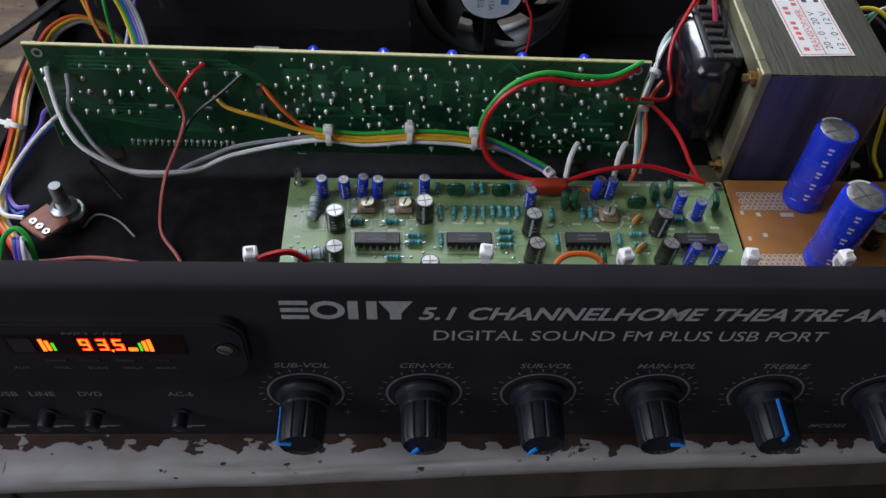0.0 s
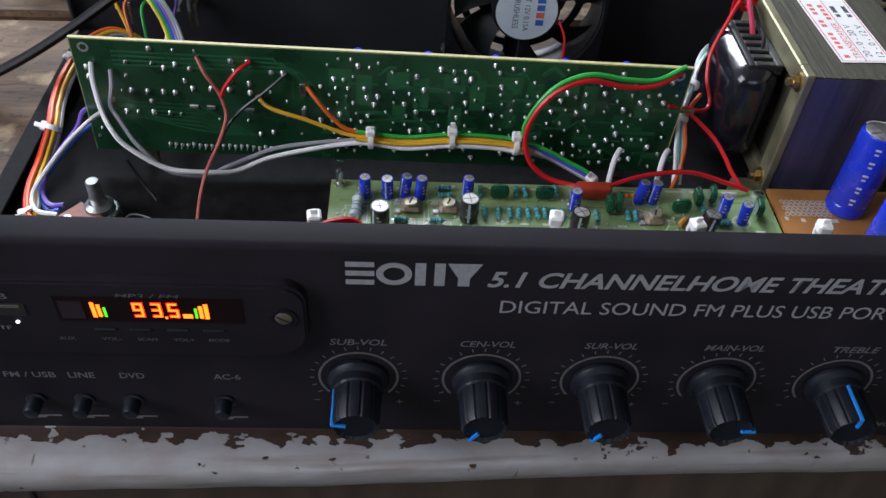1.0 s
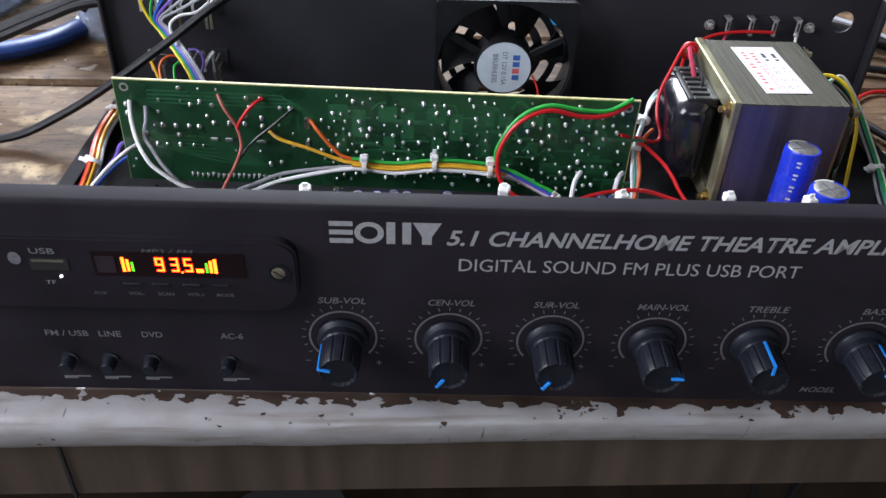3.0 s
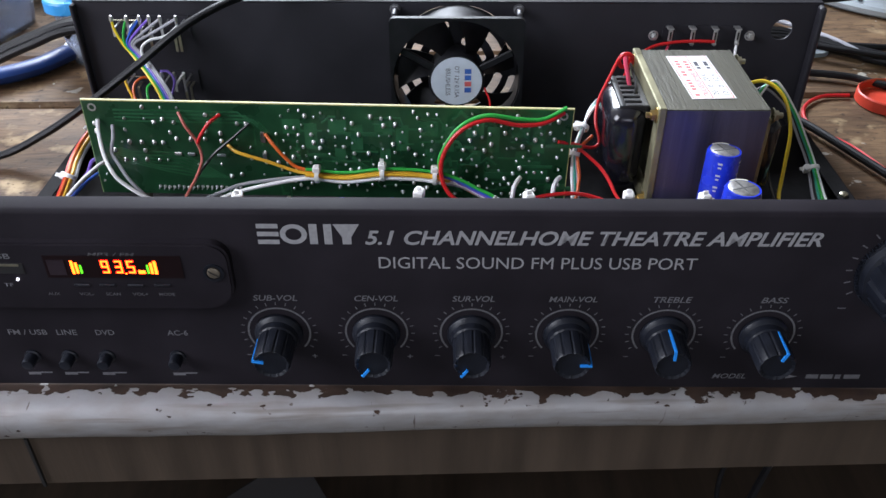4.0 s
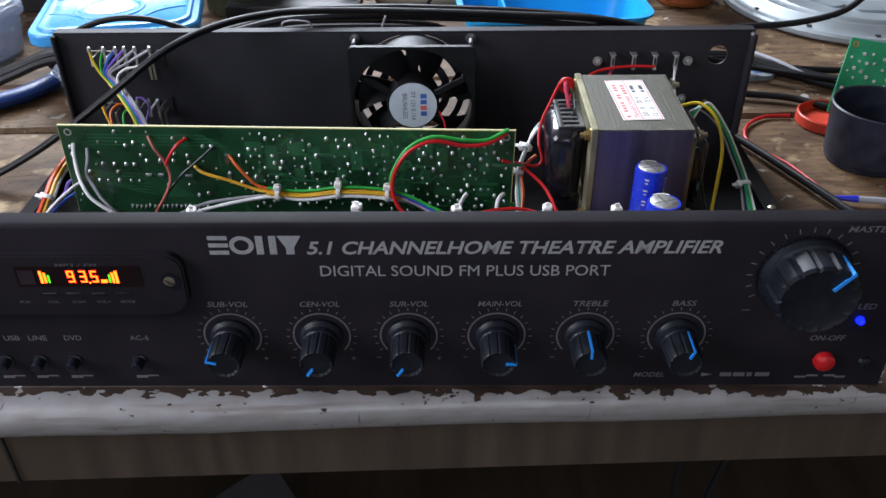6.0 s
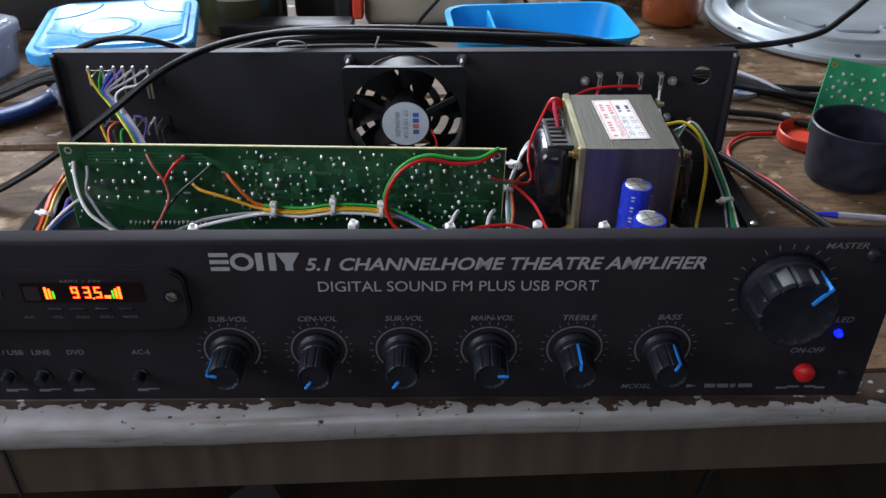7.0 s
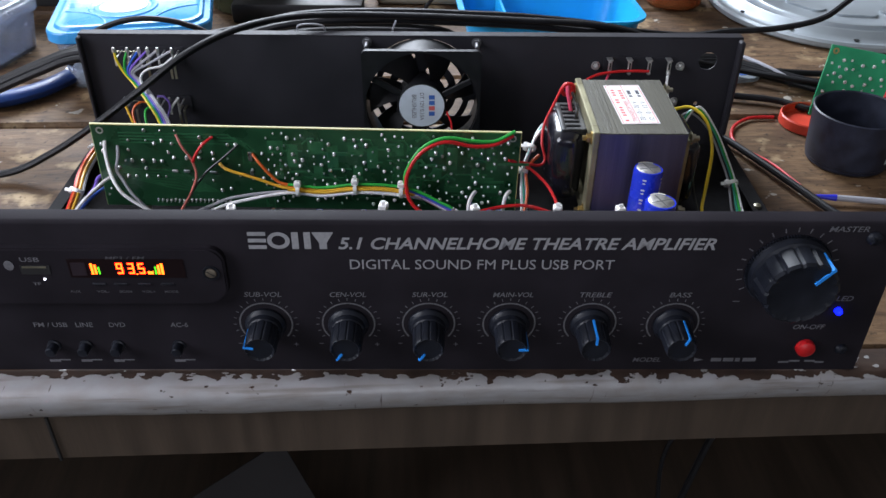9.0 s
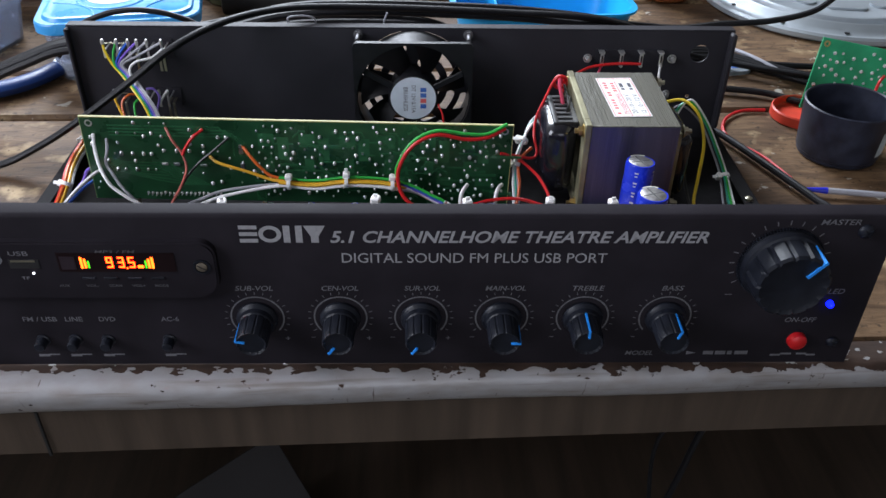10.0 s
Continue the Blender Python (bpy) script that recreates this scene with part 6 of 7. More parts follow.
for k, c in enumerate(("blue", "violet", "white")):
    s = 0.0016 * (k - 1)
    wire([(-0.1785 + s, 0.0880, 0.0100), (-0.1765 + s, 0.0840, 0.0150), (-0.1745 + s, 0.0790, 0.0150), (-0.1735 + 1.2 * s, 0.0720, 0.0080), (-0.1725 + 1.4 * s, 0.0600, 0.0050)], c, c + " wire looping at the front corner of the chassis", 0.0010, group=G2)
cable_tie(-0.1945, 0.1500, 0.0190, 0.0026, Vector((-0.004, -0.012, -0.010)), tail=0.005)
cable_tie(-0.1988, 0.2060, 0.0210, 0.0026, Vector((-0.006, -0.016, -0.006)), tail=0.003)
cable_tie(-0.1925, 0.1030, 0.0085, 0.0022, Vector((0.006, -0.013, 0)), tail=0.004)
LUGS = (-0.1835, -0.1740, -0.1660, -0.1600, -0.1530, -0.1430)
for k, (c, sx) in enumerate(zip(("yellow", "green", "blue", "violet", "grey", "grey"), LUGS)):
    s = 0.0014 * k
    wire([(sx, 0.2352, 0.0830), (0.55 * sx - 0.0815, 0.2345, 0.0755 - 0.0004 * k), (-0.1785 + s, 0.2325, 0.0675), (-0.1730 + s, 0.2300, 0.0610), (-0.1620 + s, 0.2200, 0.0510), (-0.1510 + s, 0.2050, 0.0420), (-0.1440 + s, 0.1880, 0.0300), (-0.1400 + s, 0.1700, 0.0200), (-0.1380 + s, 0.1550, 0.0200)], c, c + " wire of the ribbon from the socket block", 0.00088, group="ribbon from the sockets")
for c, pts in (("gold", [(-0.1830, 0.2352, 0.0440), (-0.1815, 0.2300, 0.0420), (-0.1770, 0.2240, 0.0350), (-0.1700, 0.2140, 0.0220)]),
               ("orange", [(-0.1650, 0.2330, 0.0445), (-0.1710, 0.2300, 0.0455), (-0.1755, 0.2260, 0.0410), (-0.1730, 0.2190, 0.0320), (-0.1660, 0.2080, 0.0200)]),
               ("green", [(-0.1640, 0.2320, 0.0420), (-0.1670, 0.2270, 0.0400), (-0.1660, 0.2210, 0.0330), (-0.1620, 0.2100, 0.0200)]),
               ("violet", [(-0.1590, 0.2352, 0.0480), (-0.1530, 0.2320, 0.0490), (-0.1490, 0.2280, 0.0440), (-0.1515, 0.2210, 0.0340), (-0.1540, 0.2100, 0.0200)]),
               ("white", [(-0.1440, 0.2352, 0.0470), (-0.1475, 0.2300, 0.0430), (-0.1530, 0.2210, 0.0330), (-0.1570, 0.2100, 0.0200)]),
               ("white", [(-0.1430, 0.2352, 0.0780), (-0.1500, 0.2310, 0.0735), (-0.1600, 0.2290, 0.0715), (-0.1655, 0.2270, 0.0660), (-0.1620, 0.2230, 0.0560)])):
    wire(pts, c, c + " wire soldered to the audio sockets", 0.00088, group="ribbon from the sockets")
wire([(-0.1560, 0.1000, 0.0040), (-0.1510, 0.1060, 0.0060), (-0.1410, 0.1030, 0.0060), (-0.1320, 0.0950, 0.0040)], "brown", "bare twisted lead lying on the chassis floor", 0.0005, mat=M_POTSHAFT)
wire([(-0.155, 0.127, 0.020), (-0.148, 0.122, 0.0100), (-0.142, 0.117, 0.0050)], "black", "short black lead with a tinned end", 0.0008)
wire([(-0.170, 0.0800, 0.0045), (-0.145, 0.0820, 0.0050), (-0.115, 0.0770, 0.0045), (-0.085, 0.070, 0.0045)], "brown", "dark wire along the chassis floor", 0.0009)

# transformer leads
wire([(0.1345, 0.1960, 0.0700), (0.1325, 0.1945, 0.0770), (0.1280, 0.1890, 0.0790), (0.1215, 0.1820, 0.0690), (0.1150, 0.1740, 0.0570), (0.1135, 0.1660, 0.0480), (0.1152, 0.1585, 0.0400), (0.1110, 0.1530, 0.0385), (0.1000, 0.1465, 0.0440), (0.0894, 0.1422, 0.0480)], "red", "red mains lead looping beside the transformer", 0.0010, group=G3)
wire([(0.1335, 0.1930, 0.0730), (0.1310, 0.1890, 0.0790), (0.1300, 0.1830, 0.0770), (0.1310, 0.1770, 0.0720), (0.1320, 0.1740, 0.0670)], "pink", "pink lead hanging into the bobbin slot", 0.0013, group=G3)
wire([(0.1360, 0.1930, 0.0730), (0.1345, 0.1890, 0.0790), (0.1300, 0.1880, 0.0805), (0.1270, 0.1880, 0.0770), (0.1290, 0.1880, 0.0730), (0.1335, 0.1890, 0.0735), (0.1350, 0.1920, 0.0765)], "red", "red lead knotted round the bobbin bolt", 0.0013, group=G3)
wire([(0.1340, 0.1880, 0.0745), (0.1345, 0.1780, 0.0720), (0.1340, 0.1660, 0.0705), (0.1325, 0.1610, 0.0670)], "black", "black lead into the bobbin slot", 0.0009, group=G3)
wire([(0.1000, 0.1500, 0.0420), (0.1090, 0.1450, 0.0360), (0.1150, 0.1390, 0.0320), (0.1190, 0.1310, 0.0280), (0.1210, 0.1250, 0.0250), (0.1250, 0.1180, 0.0210)], "red", "red lead running down to the power board", 0.0010, group=G3)
for k, (c, s) in enumerate((("white", 0.0), ("teal", 0.0015), ("grey", 0.0030))):
    wire([(0.1260, 0.1900 + s, 0.0500), (0.1180, 0.1850 + s, 0.0510 + 0.3 * s), (0.1110, 0.1740 + s, 0.0500), (0.1056 + 0.3 * s, 0.1626, 0.0465 + 0.3 * s), (0.1020 + 0.3 * s, 0.1550, 0.0420), (0.0995 + 0.3 * s, 0.1490, 0.0365), (0.0990 + s, 0.1430, 0.0260), (0.0995 + s, 0.1380, 0.0180), (0.0990 + s, 0.1320, 0.0100)], c, c + " lead round the end of the upright board", 0.0010, group=G3)
wire([(0.1120, 0.1640, 0.0400), (0.1060, 0.1560, 0.0390), (0.1020, 0.1480, 0.0350), (0.1030, 0.1420, 0.0260), (0.1015, 0.1360, 0.0160), (0.0970, 0.128, 0.0080)], "orange", "orange lead round the end of the upright board", 0.0011, group=G3)
cable_tie(0.1000, 0.1490, 0.0365, 0.0022, Vector((-0.003, -0.008, -0.011)), tail=0.004)
cable_tie(0.1060, 0.1625, 0.0465, 0.0022, Vector((-0.0065, -0.013, -0.008)), tail=0.004)
wire([(0.1990, 0.2445, 0.0655), (0.1870, 0.2440, 0.0660), (0.1720, 0.2430, 0.0655), (0.1580, 0.2410, 0.0630), (0.1450, 0.2340, 0.0560), (0.1350, 0.2100, 0.0500)], "red", "red lead soldered to the terminal strip", 0.0011)
wire([(0.1702, 0.2450, 0.0640), (0.1660, 0.2380, 0.0580), (0.1600, 0.228, 0.0520), (0.150, 0.220, 0.040)], "pink", "pink lead soldered to the terminal strip", 0.0009)
wire([(0.2135, 0.2450, 0.0640), (0.2120, 0.2380, 0.0560), (0.2130, 0.2300, 0.0460), (0.212, 0.224, 0.030)], "white", "white lead soldered to the terminal strip", 0.0009)
wire([(0.2090, 0.2020, 0.0560), (0.2190, 0.1960, 0.0600), (0.2280, 0.1860, 0.0540), (0.2320, 0.1760, 0.0380), (0.2280, 0.1620, 0.0200), (0.2230, 0.1480, 0.0090), (0.2190, 0.130, 0.0120)], "yellow", "yellow lead arching from the transformer to the floor", 0.0011, group=G3)
for k, c in enumerate(("grey", "black", "teal", "green", "white")):
    s = 0.0012 * (k - 2)
    wire([(0.2110, 0.1850, 0.0400 + s), (0.2150 + s, 0.1960, 0.0520), (0.2240 + s, 0.2000, 0.0560 + s), (0.2360 + s, 0.1930, 0.0440), (0.2440 + s, 0.1820, 0.0280), (0.2480 + s, 0.1700, 0.0170), (0.2470 + 1.5 * s, 0.1480, 0.0080), (0.244 + 1.5 * s, 0.124, 0.0060)], c, c + " lead tied beside the transformer", 0.0008, group=G3)
wire([(0.2130, 0.185, 0.030), (0.2190, 0.176, 0.0260), (0.2200, 0.160, 0.0130), (0.2190, 0.140, 0.0080)], "black", "black lead beside the transformer", 0.0010, group=G3)
cable_tie(0.2482, 0.1680, 0.0165, 0.0026, Vector((0.002, -0.022, -0.014)), tail=0.003)
scr = thing("chassis_screw", "small pale screw on the chassis side flange", "screw")
bm = bmesh.new()
add_lathe(bm, [(0.0026, 0.0124), (0.0026, 0.0138), (0.0014, 0.0146), (0, 0.0147)], pose(0.2585, 0.1440, 0), 12)
part("screw_head", bm, M_ZINC, scr)

# ---- black cables over the back of the amplifier ----
over = [(-0.345, 0.175, 0.0045), (-0.300, 0.190, 0.006), (-0.262, 0.197, 0.0060), (-0.230, 0.200, 0.0200), (-0.198, 0.2005, 0.0400), (-0.161, 0.203, 0.0660), (-0.128, 0.212, 0.0890), (-0.098, 0.232, 0.0990), (-0.066, 0.256, 0.0995), (-0.030, 0.272, 0.0965), (0.030, 0.280, 0.0930), (0.100, 0.284, 0.0890), (0.165, 0.286, 0.0845), (0.218, 0.310, 0.0640), (0.258, 0.360, 0.0300), (0.300, 0.386, 0.0100), (0.355, 0.362, 0.0095), (0.42, 0.335, 0.0090)]
wire(over, "black", "thick flat black cable arching over the back panel", 0.0040, "power_cable", mat=M_CABLE, flat=0.62, seg=12)
for k, (dy, dz, rr) in enumerate(((-0.012, -0.004, 0.0032), (-0.005, 0.001, 0.0032), (0.003, -0.006, 0.0032), (0.003, 0.001, 0.0030), (0.009, -0.002, 0.0030), (0.014, 0.001, 0.0028))):
    pts = [(-0.06, 0.288 + dy, 0.0850 + dz), (0.0, 0.290 + dy, 0.0870 + dz), (0.056, 0.290 + dy, 0.0860 + dz), (0.122, 0.292 + dy, 0.0820 + dz), (0.19, 0.296 + dy, 0.0720 + dz), (0.235, 0.326 + dy, 0.0460 + dz), (0.272, 0.380 + dy, 0.0170), (0.310, 0.402 + dy, 0.0068), (0.350, 0.380 + dy, 0.0040), (0.39, 0.350 + dy, 0.0040), (0.45, 0.33 + dy, 0.0040)]
    if k in (0, 2):
        pts = [(-0.06, 0.288 + dy, 0.0850 + dz), (0.0, 0.290 + dy, 0.0865 + dz), (0.045, 0.290 + dy, 0.0835 + dz), (0.068, 0.290 + dy, 0.072 + dz), (0.090, 0.290 + dy, 0.045), (0.12, 0.285 + dy, 0.020), (0.18, 0.280 + dy, 0.0045), (0.24, 0.285 + dy, 0.0040)]
    lead_in = [(-0.42, 0.27 + 0.6 * dy, 0.0040), (-0.36, 0.272 + 0.6 * dy, 0.0120), (-0.297, 0.274 + 0.6 * dy, 0.0375 + 0.6 * dz), (-0.258, 0.276 + 0.6 * dy, 0.0535 + 0.6 * dz), (-0.223, 0.278 + 0.6 * dy, 0.0645 + 0.6 * dz), (-0.16, 0.284 + dy, 0.0660 + dz), (-0.11, 0.286 + dy, 0.0740 + dz)]
    wire(lead_in + pts, "black", "black cable lying behind the back panel", rr * 0.92, "power_cable", "bundle of black cables", mat=M_CABLE, seg=8)
wire([(0.262, 0.265, 0.0045), (0.272, 0.254, 0.0045), (0.285, 0.225, 0.0045), (0.297, 0.195, 0.0045), (0.307, 0.170, 0.0045), (0.318, 0.145, 0.0045), (0.345, 0.115, 0.0045), (0.41, 0.08, 0.0045)], "black", "black cable lying on the bench beside the amplifier", 0.0027, "power_cable", mat=M_CABLE, seg=10)
wire([(0.262, 0.345, 0.0040), (0.300, 0.337, 0.0040), (0.335, 0.328, 0.0040), (0.365, 0.308, 0.0040), (0.42, 0.30, 0.0040)], "black", "black cable on the bench behind the amplifier", 0.0028, "power_cable", mat=M_CABLE, seg=10)
wire([(0.255, 0.395, 0.0034), (0.330, 0.394, 0.0034), (0.400, 0.386, 0.0034), (0.47, 0.384, 0.0034)], "black", "thin black cable on the bench", 0.0028, "power_cable", mat=M_CABLE, seg=8)
wire([(0.290, 0.470, 0.003), (0.318, 0.448, 0.003), (0.345, 0.400, 0.0068), (0.368, 0.365, 0.003)], "grey", "clear grey twin lead on the bench", 0.0019, "power_cable", mat=M_WIRE["grey"], seg=8)
wire([(0.325, 0.301, 0.0015), (0.305, 0.299, 0.0015), (0.287, 0.284, 0.0015), (0.279, 0.262, 0.0015), (0.284, 0.243, 0.0015), (0.297, 0.222, 0.0015), (0.307, 0.190, 0.0015)], "red", "loose red wire curling on the bench", 0.0014)
wire([(0.150, 0.315, 0.068), (0.195, 0.365, 0.052), (0.235, 0.400, 0.0360), (0.275, 0.402, 0.0330), (0.310, 0.402, 0.0370), (0.353, 0.402, 0.0400), (0.392, 0.405, 0.0480), (0.420, 0.420, 0.060), (0.47, 0.45, 0.085), (0.56, 0.50, 0.11)], "black", "black cable rising over the grey metal dish", 0.0028, "power_cable", mat=M_CABLE, seg=8)
wire([(-0.245, 0.30, 0.045), (-0.225, 0.30, 0.068), (-0.205, 0.30, 0.0780), (-0.187, 0.30, 0.0820), (-0.170, 0.30, 0.0822), (-0.152, 0.30, 0.0790), (-0.132, 0.30, 0.070), (-0.12, 0.30, 0.050)], "black", "thin black cable over the blue-lidded box", 0.0022, "power_cable", mat=M_CABLE, seg=8)
wire([(0.02, 0.50, 0.003), (0.05, 0.49, 0.045), (0.085, 0.505, 0.070), (0.125, 0.53, 0.060), (0.160, 0.52, 0.020)], "grey", "thin grey lead arching into the blue tray", 0.0018, "power_cable", mat=M_CABLE, seg=8)

# ---- things on the bench ----
def lidded_box(m, w, d, h, lid_mat, label, ring):
    """A food box: tapered milky body, overhanging lid with a raised border and a round embossed centre."""
    t = thing("food_box", label, "storage box")
    bm = bmesh.new()
    rings = []
    for k, z in ((0.86, 0.001), (0.88, 0.0), (0.99, h - 0.004), (0.97, h - 0.004), (0.86, 0.003)):
        rings.append([bm.verts.new((x * k, y * k, z)) for x, y in rounded(w, d, 0.016, 5)])
    for p, q in zip(rings[1:], rings[2:]):
        for i in range(len(p)):
            j = (i + 1) % len(p)
            bm.faces.new((p[i], p[j], q[j], q[i]))
    bm.faces.new(rings[1][::-1]), bm.faces.new(rings[-1])
    bmesh.ops.transform(bm, matrix=m, verts=bm.verts)
    part("body", bm, M_CLEAR, t, "milky clear plastic body")
    bm = bmesh.new()
    steps = ((1.03, h - 0.008), (1.05, h - 0.007), (1.05, h + 0.0005), (1.035, h + 0.002), (0.96, h + 0.002), (0.94, h + 0.0045), (0.90, h + 0.0050), (0.86, h + 0.0035))
    rings = [[bm.verts.new((x * k, y * k, z)) for x, y in rounded(w, d, 0.018, 5)] for k, z in steps]
    for p, q in zip(rings, rings[1:]):
        for i in range(len(p)):
            j = (i + 1) % len(p)
            bm.faces.new((p[i], p[j], q[j], q[i]))
    bm.faces.new(rings[-1])
    if ring:
        add_lathe(bm, [(0.030, 0), (0.029, 0.0012), (0.026, 0.0014), (0.024, 0.0003)], Matrix.Translation((-0.008, -0.012, h + 0.0034)), 32)
    bmesh.ops.transform(bm, matrix=m, verts=bm.verts)
    lid = part("lid", bm, lid_mat, t, "snap-on plastic lid")
    if ring:
        bm = bmesh.new()
        add_lathe(bm, [(0.0205, 0), (0.0205, 0.0003), (0, 0.0003)], m @ Matrix.Translation((-0.008, -0.012, h + 0.0037)) @ Matrix.Diagonal((1.0, 0.8, 1, 1)), 28)
        part("sticker", bm, M_PAPER, lid, "round white sticker")
        for a in range(0, 360, 90):
            bm = bmesh.new()
            mm = m @ Matrix.Translation((0, 0, h + 0.0033)) @ Matrix.Rotation(radians(a + 45), 4, "Z") @ Matrix.Translation((0.084, 0, 0))
            add_lathe(bm, [(0.0400, 0), (0.0405, 0.0010), (0.0416, 0.0010), (0.0422, 0)], mm, 18, 132, 96)
            part("embossed_arc", bm, lid_mat, lid)
    return t


lidded_box(pose(-0.2275, 0.4200, -0.001, 0, 0, 11), 0.129, 0.129, 0.052, M_BLUE_LID, "milky plastic food box with a sky-blue lid on the bench", True)
lidded_box(pose(-0.392, 0.430, -0.001, 0, 0, -14), 0.105, 0.090, 0.045, M_CLEAR, "small clear food box with a clear lid on the bench", False)
bm = bmesh.new()
rng = random.Random(8)
for i in range(60):
    a, rr = rng.uniform(0, 6.28), rng.uniform(0, 0.034)
    add_box(bm, (-0.004, -0.003, 0), (0.004, 0.003, 0.003), 0.0006, pose(-0.392 + rr * math.cos(a) * 1.2, 0.430 + rr * math.sin(a) * 0.8, 0.004 + rng.uniform(0, 0.010), rng.uniform(-40, 40), rng.uniform(-40, 40), rng.uniform(0, 90)))
solo("small_parts", bm, M_BEIGE, "heap of small tan parts inside the clear box", "small parts", kind="stuff")

# pliers with blue grips
pl = thing("pliers", "pliers with long blue rubber grips lying on the bench", "pliers")
part("grip", make(add_tube, [(-0.372, 0.306, 0.007), (-0.340, 0.308, 0.007), (-0.312, 0.318, 0.007), (-0.291, 0.336, 0.007), (-0.277, 0.362, 0.007)], 0.0105, 14, 7, 0.62), M_PLIER, pl, "blue rubber grip")
bm = bmesh.new()
add_box(bm, (-0.283, 0.366, 0.002), (-0.262, 0.396, 0.012), 0.002)
add_box(bm, (-0.268, 0.382, 0.003), (-0.235, 0.392, 0.011), 0.002)
part("jaw", bm, M_BLADE, pl)

# blue tray
tray = thing("plastic_tray", "bright blue open plastic tray with a divider on the bench", "tray")
bm = bmesh.new()
rings = []
TM = pose(0.151, 0.456, 0.0, 0, 0, 4)
for k, e, z in ((0.88, 0, 0.0), (1.0, 0, 0.040), (1.05, 0, 0.0405), (1.05, 0, 0.043), (0.985, 0, 0.043), (0.87, 0, 0.003)):
    rings.append([bm.verts.new((x * k, y * k, z)) for x, y in rounded(0.164, 0.102, 0.022, 6)])
for p, q in zip(rings, rings[1:]):
    for i in range(len(p)):
        j = (i + 1) % len(p)
        bm.faces.new((p[i], p[j], q[j], q[i]))
bm.faces.new(rings[0][::-1]), bm.faces.new(rings[-1])
bmesh.ops.transform(bm, matrix=TM, verts=bm.verts)
part("tub", bm, M_TRAY, tray)
part("divider", make(add_box, (-0.044, -0.044, 0.003), (-0.0415, 0.044, 0.040), 0.0005, TM), M_TRAY, tray)
bm = bmesh.new()
for i in range(14):
    add_box(bm, (-0.005, -0.002, 0), (0.005, 0.002, 0.003), 0.0005, TM @ pose(rng.uniform(-0.07, 0.07), rng.uniform(-0.03, 0.03), 0.004, 0, 0, rng.uniform(0, 180)))
solo("small_parts", bm, M_IC, "few small dark parts lying in the blue tray", "small parts", kind="stuff")

# grey metal dish, rim down
dish = thing("metal_dish", "large round grey metal dish with a rolled rim", "dish")
bm = bmesh.new()
DM = pose(0.488, 0.579, 0.0)
add_lathe(bm, [(0.1365, 0.0), (0.139, 0.002), (0.139, 0.006), (0.1365, 0.0082), (0.1330, 0.0082), (0.1315, 0.0068), (0.1290, 0.0070), (0.1230, 0.0100), (0.1200, 0.0145), (0.1180, 0.0158), (0.1160, 0.0150), (0.1150, 0.0030), (0.0985, 0.0025), (0.0965, 0.0110), (0.0945, 0.0128), (0.0900, 0.0132), (0.0885, 0.0124), (0.05, 0.0130), (0, 0.0135)], DM, 72)
part("shell", bm, M_GREY_LID, dish)
for a in range(200, 340, 28):
    bm = bmesh.new()
    q = DM @ Matrix.Rotation(radians(a), 4, "Z") @ Matrix.Translation((0.1262, 0, 0.0082))
    add_lathe(bm, [(0.0026, 0), (0.0026, 0.0008), (0, 0.0010)], q, 14)
    part("screw_hole", bm, M_IC, dish)
for a in (215, 262, 310):
    bm = bmesh.new()
    q = DM @ Matrix.Rotation(radians(a), 4, "Z") @ Matrix.Translation((0.062, 0, 0.0120))
    add_plate(bm, rounded(0.018, 0.044, 0.008, 5), 0.0030, q)
    part("pressed_panel", bm, M_GREY_LID, dish)

# dark cup, red lid, loose green board
cup = thing("plastic_cup", "dark navy round plastic cup without its lid on the bench", "cup")
bm = bmesh.new()
add_lathe(bm, [(0, 0), (0.0275, 0), (0.0292, 0.0014), (0.0294, 0.0042), (0.0302, 0.0050), (0.0326, 0.0400), (0.0332, 0.0420), (0.0322, 0.0428), (0.0311, 0.0420), (0.0284, 0.0030), (0, 0.0030)], pose(0.3580, 0.2340, -0.001), 48)
part("cup_wall", bm, M_CUP, cup)
bm = bmesh.new()
add_lathe(bm, [(0.0308, 0.010), (0.0322, 0.030)], pose(0.3580, 0.2340, -0.001), 8, 300, 40)
part("sticker", bm, M_RES_BIG, cup, "pale worn sticker")
bm = bmesh.new()
add_lathe(bm, [(0, 0.0016), (0.024, 0.0016), (0.0250, 0.003), (0.0250, 0.0085), (0.0258, 0.0095), (0.0268, 0.0085), (0.0272, 0.001), (0.026, 0), (0, 0)], pose(0.3530, 0.2930, -0.001) @ Matrix.Scale(0.93, 4), 40)
solo("jar_lid", bm, M_RED_LID, "red-orange screw lid lying open side up on the bench", "lid")
gb = thing("loose_circuit_board", "small bright green circuit board leaning solder side up behind the cup", "circuit board")
GM = pose(0.3885, 0.300, 0.0235, -14, 10, -2)
part("board_sheet", make(add_box, (-0.034, 0, -0.024), (0.042, 0.0016, 0.034), 0.0003, GM), M_PCB_BRIGHT, gb, smooth=0)
bm = bmesh.new()
gs = []
for i in range(260):
    x, z = rng.uniform(-0.030, 0.038), rng.uniform(-0.02, 0.029)
    if any((x - a) ** 2 + (z - b) ** 2 < 0.0048 ** 2 for a, b in gs):
        continue
    gs.append((x, z))
    r = rng.choice((0.0009, 0.0012, 0.0016))
    add_lathe(bm, [(r, 0), (r * 0.8, r * 0.5), (r * 0.3, r * 0.8), (0, r * 1.1)], GM @ pose(x, 0, z, 90), 8)
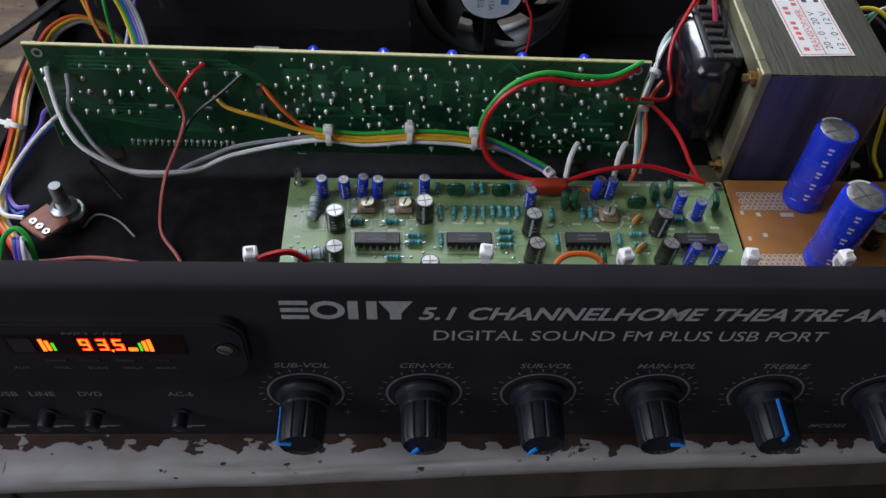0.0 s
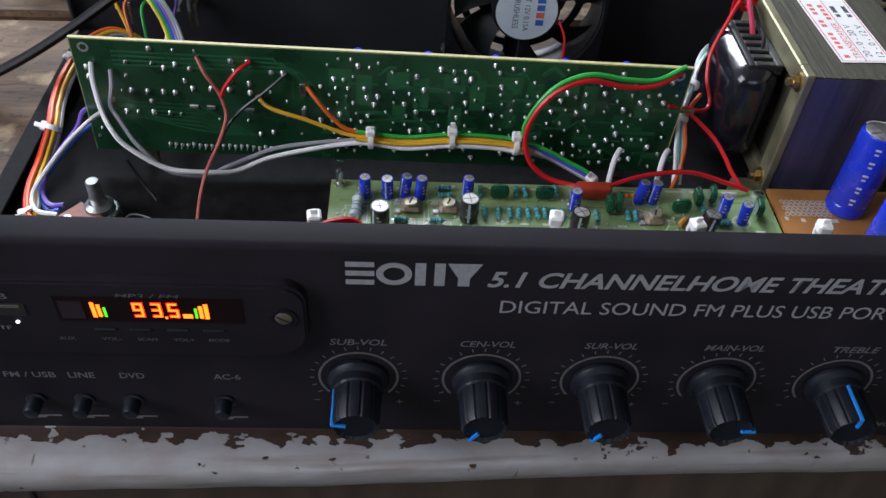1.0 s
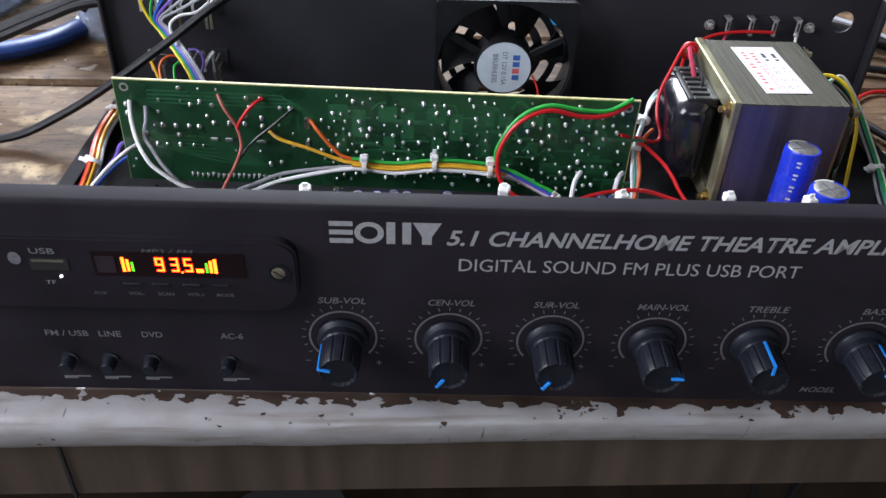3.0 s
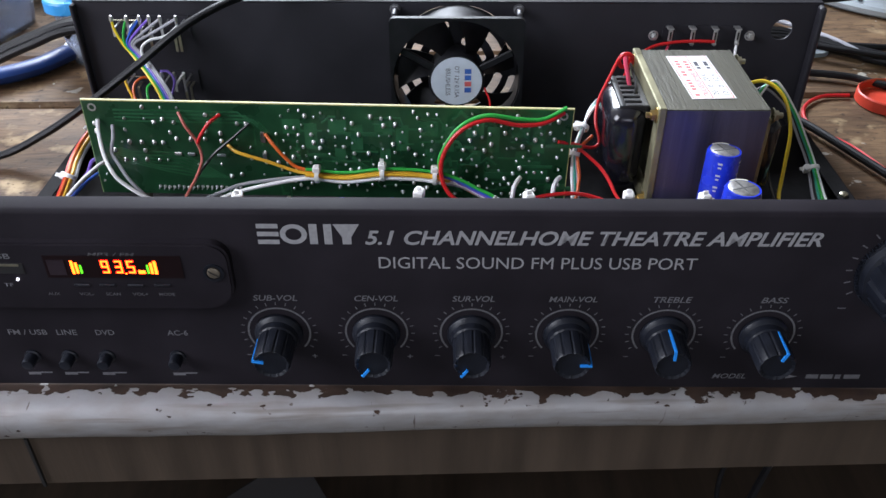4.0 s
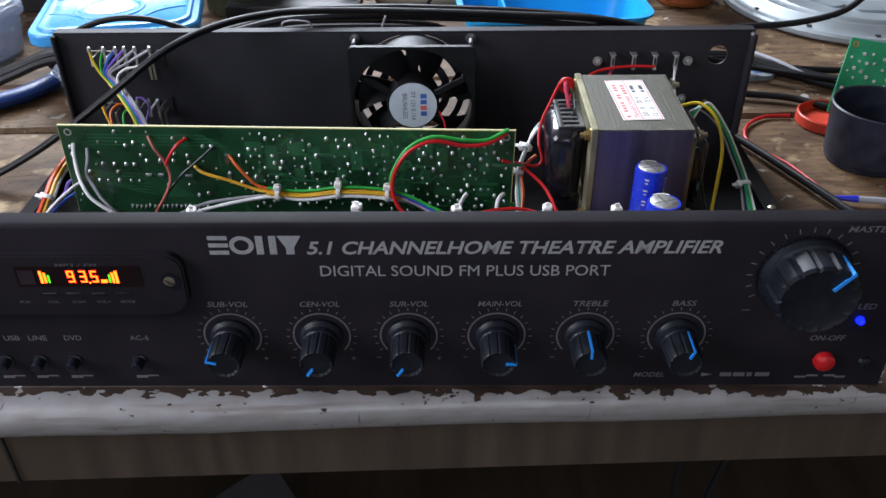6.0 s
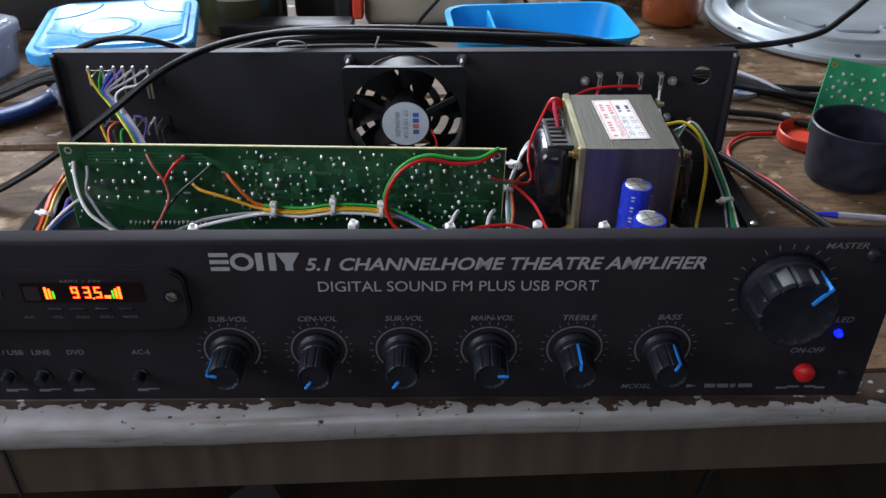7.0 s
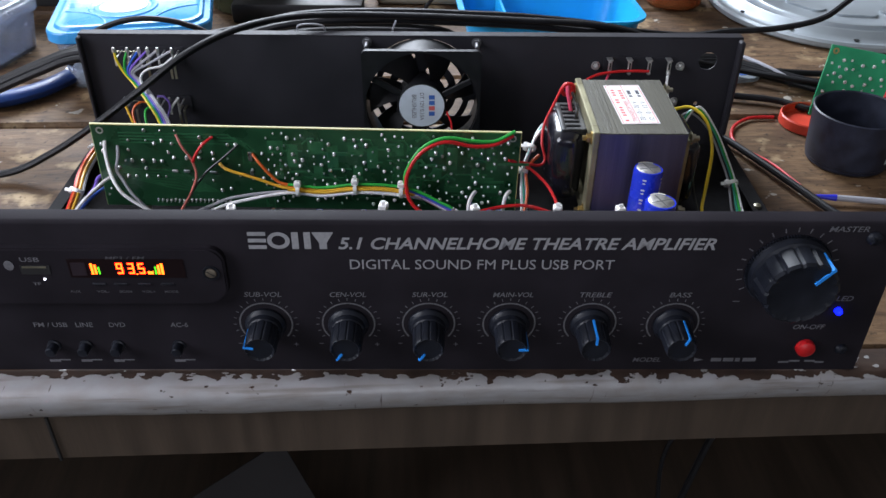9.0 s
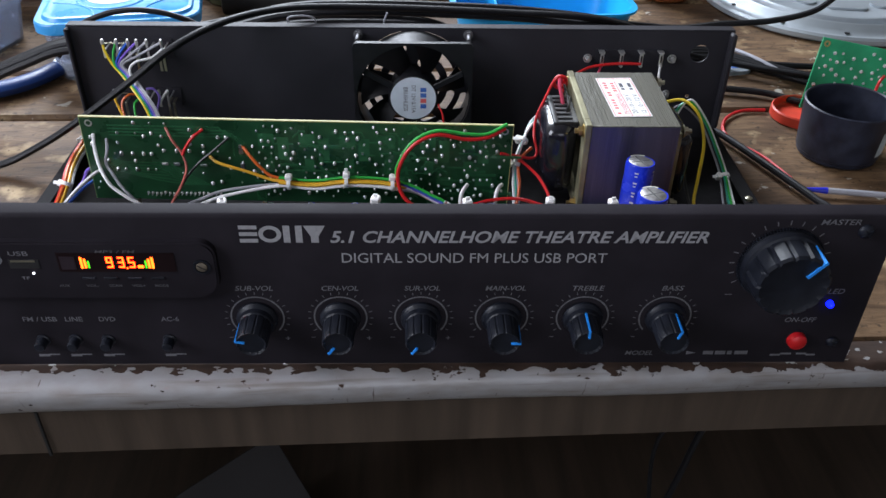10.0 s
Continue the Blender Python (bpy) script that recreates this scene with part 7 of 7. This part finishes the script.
tagged(part("solder_joints", bm, material("bright_tinned_solder", (0.82, 0.84, 0.86), 0.30, 0.4, vary=0.3, scale=700, bump=0.1), gb, "bright solder joints"), kind="stuff")
bm = bmesh.new()
add_lathe(bm, [(0.0012, 0), (0.0026, 0), (0.0026, 0.0002), (0.0012, 0.0002), (0.0012, 0)], GM @ pose(-0.0295, -0.0001, 0.0295, 90), 16)
part("mounting_ring", bm, M_BRASS, gb)
part("component", make(add_box, (-0.012, 0.0018, -0.018), (0.016, 0.016, 0.004), 0.001, GM), M_IC, gb)
wire([(0.4105, 0.292, 0.036), (0.4045, 0.286, 0.033), (0.4005, 0.281, 0.020)], "red", "short red wire soldered to the loose green board", 0.0013)

pen = thing("ball_pen", "clear ball pen with a blue tip lying on the bench", "pen")
part("pen_tip", make(add_rod, (0.3100, 0.1722, 0.0036), (0.3250, 0.1700, 0.0036), 0.0012, 0.0024), M_PEN_BLUE, pen, "blue pen end")
part("barrel", make(add_rod, (0.3250, 0.1700, 0.0036), (0.4300, 0.1545, 0.0036), 0.0022), M_WIRE["grey"], pen)
tab = thing("keypad_plate", "flat grey plate with round marks lying behind the amplifier", "electronic part")
KM = pose(0.3080, 0.4000, -0.001, 0, 0, 14)
bm = bmesh.new()
add_plate(bm, rounded(0.058, 0.056, 0.010, 5), 0.0035, KM)
part("plate", bm, material("dusty_grey_plate", (0.24, 0.27, 0.30), 0.55, vary=0.25, scale=120, bump=0.1), tab)
for kx, ky in ((-0.016, 0.016), (0.0, 0.017), (0.016, 0.014), (-0.016, 0.0), (0.014, -0.002)):
    bm = bmesh.new()
    add_lathe(bm, [(0.0042, 0), (0.0054, 0), (0.0054, 0.0004), (0.0042, 0.0004), (0.0042, 0)], KM @ Matrix.Translation((kx, ky, 0.0035)), 20)
    part("round_mark", bm, M_GREY_LID, tab)
part("blue_mark", make(add_box, (0.010, -0.020, 0.0035), (0.020, -0.0165, 0.0038), 0, KM), M_INK_BLUE, tab, smooth=0)

# amber jar, olive bottle, beige housing and dark clutter at the back of the bench
jar = thing("glass_jar", "round amber glass jar on the bench", "jar")
bm = bmesh.new()
add_lathe(bm, [(0, 0), (0.026, 0), (0.0295, 0.003), (0.031, 0.012), (0.031, 0.060), (0.027, 0.068), (0.0255, 0.068), (0.0285, 0.058), (0.0285, 0.006), (0, 0.004)], pose(0.3090, 0.588, -0.001), 40)
part("jar_glass", bm, M_AMBER, jar)
bm = bmesh.new()
add_lathe(bm, [(0.028, 0.068), (0.028, 0.080), (0.026, 0.082), (0, 0.082)], pose(0.3090, 0.588, -0.001), 32)
part("jar_cap", bm, M_IC, jar)
bot = thing("glass_bottle", "dark olive glass bottle with a torn pale label", "bottle")
bm = bmesh.new()
add_lathe(bm, [(0, 0), (0.042, 0), (0.046, 0.004), (0.046, 0.098), (0.034, 0.116), (0.016, 0.126), (0.015, 0.148), (0, 0.148)], pose(-0.1500, 0.575, -0.001), 36)
part("bottle_glass", bm, M_DARKJAR, bot)
bm = bmesh.new()
add_lathe(bm, [(0.0464, 0.040), (0.0464, 0.076)], pose(-0.1500, 0.575, -0.001), 12, 250, 60)
part("bottle_label", bm, M_BEIGE, bot, "torn pale label")
hs = thing("appliance_housing", "dusty beige plastic appliance housing on the bench", "appliance")
bm = bmesh.new()
add_box(bm, (-0.022, 0.570, -0.001), (0.130, 0.720, 0.046), 0.010, None, 3)
part("housing", bm, M_BEIGE, hs)
part("housing_foot", make(add_box, (-0.050, 0.560, -0.001), (-0.033, 0.585, 0.060), 0.003), M_IC, hs)
part("red_switch", make(add_box, (-0.033, 0.560, 0.010), (-0.022, 0.580, 0.034), 0.002), M_RED_LID, hs, "red plastic switch")
for x0, y0, x1, y1, h, lab in ((-0.100, 0.600, -0.056, 0.66, 0.050, "dark metal chassis part at the back of the bench"), (-0.285, 0.640, -0.205, 0.70, 0.10, "black plastic case at the back of the bench"), (-0.165, 0.515, -0.030, 0.545, 0.020, "dark strip of electronic scrap on the bench"),
                               (-0.42, 0.56, -0.24, 0.68, 0.11, "dark plastic case at the back of the bench"), (0.22, 0.66, 0.30, 0.74, 0.10, "dark plastic case at the back of the bench")):
    ob = solo("dark_case", make(add_box, (x0, y0, -0.001), (x1, y1, h), 0.004, None, 2), M_IC, lab, "case")
for xa, xb in ((-0.060, -0.037), (0.010, 0.014)):
    wire([(xa, 0.270, 0.060), (xa + 0.001, 0.268, 0.084), (xa + 0.004, 0.267, 0.0905), (xb - 0.004, 0.267, 0.0905), (xb - 0.001, 0.268, 0.084), (xb, 0.270, 0.060)] if xb - xa > 0.01 else
         [(xa, 0.270, 0.060), (xa + 0.001, 0.267, 0.084), (xb, 0.266, 0.0945)], "grey", "thin grey wire standing up behind the back panel", 0.0007, group="bare wire ends")
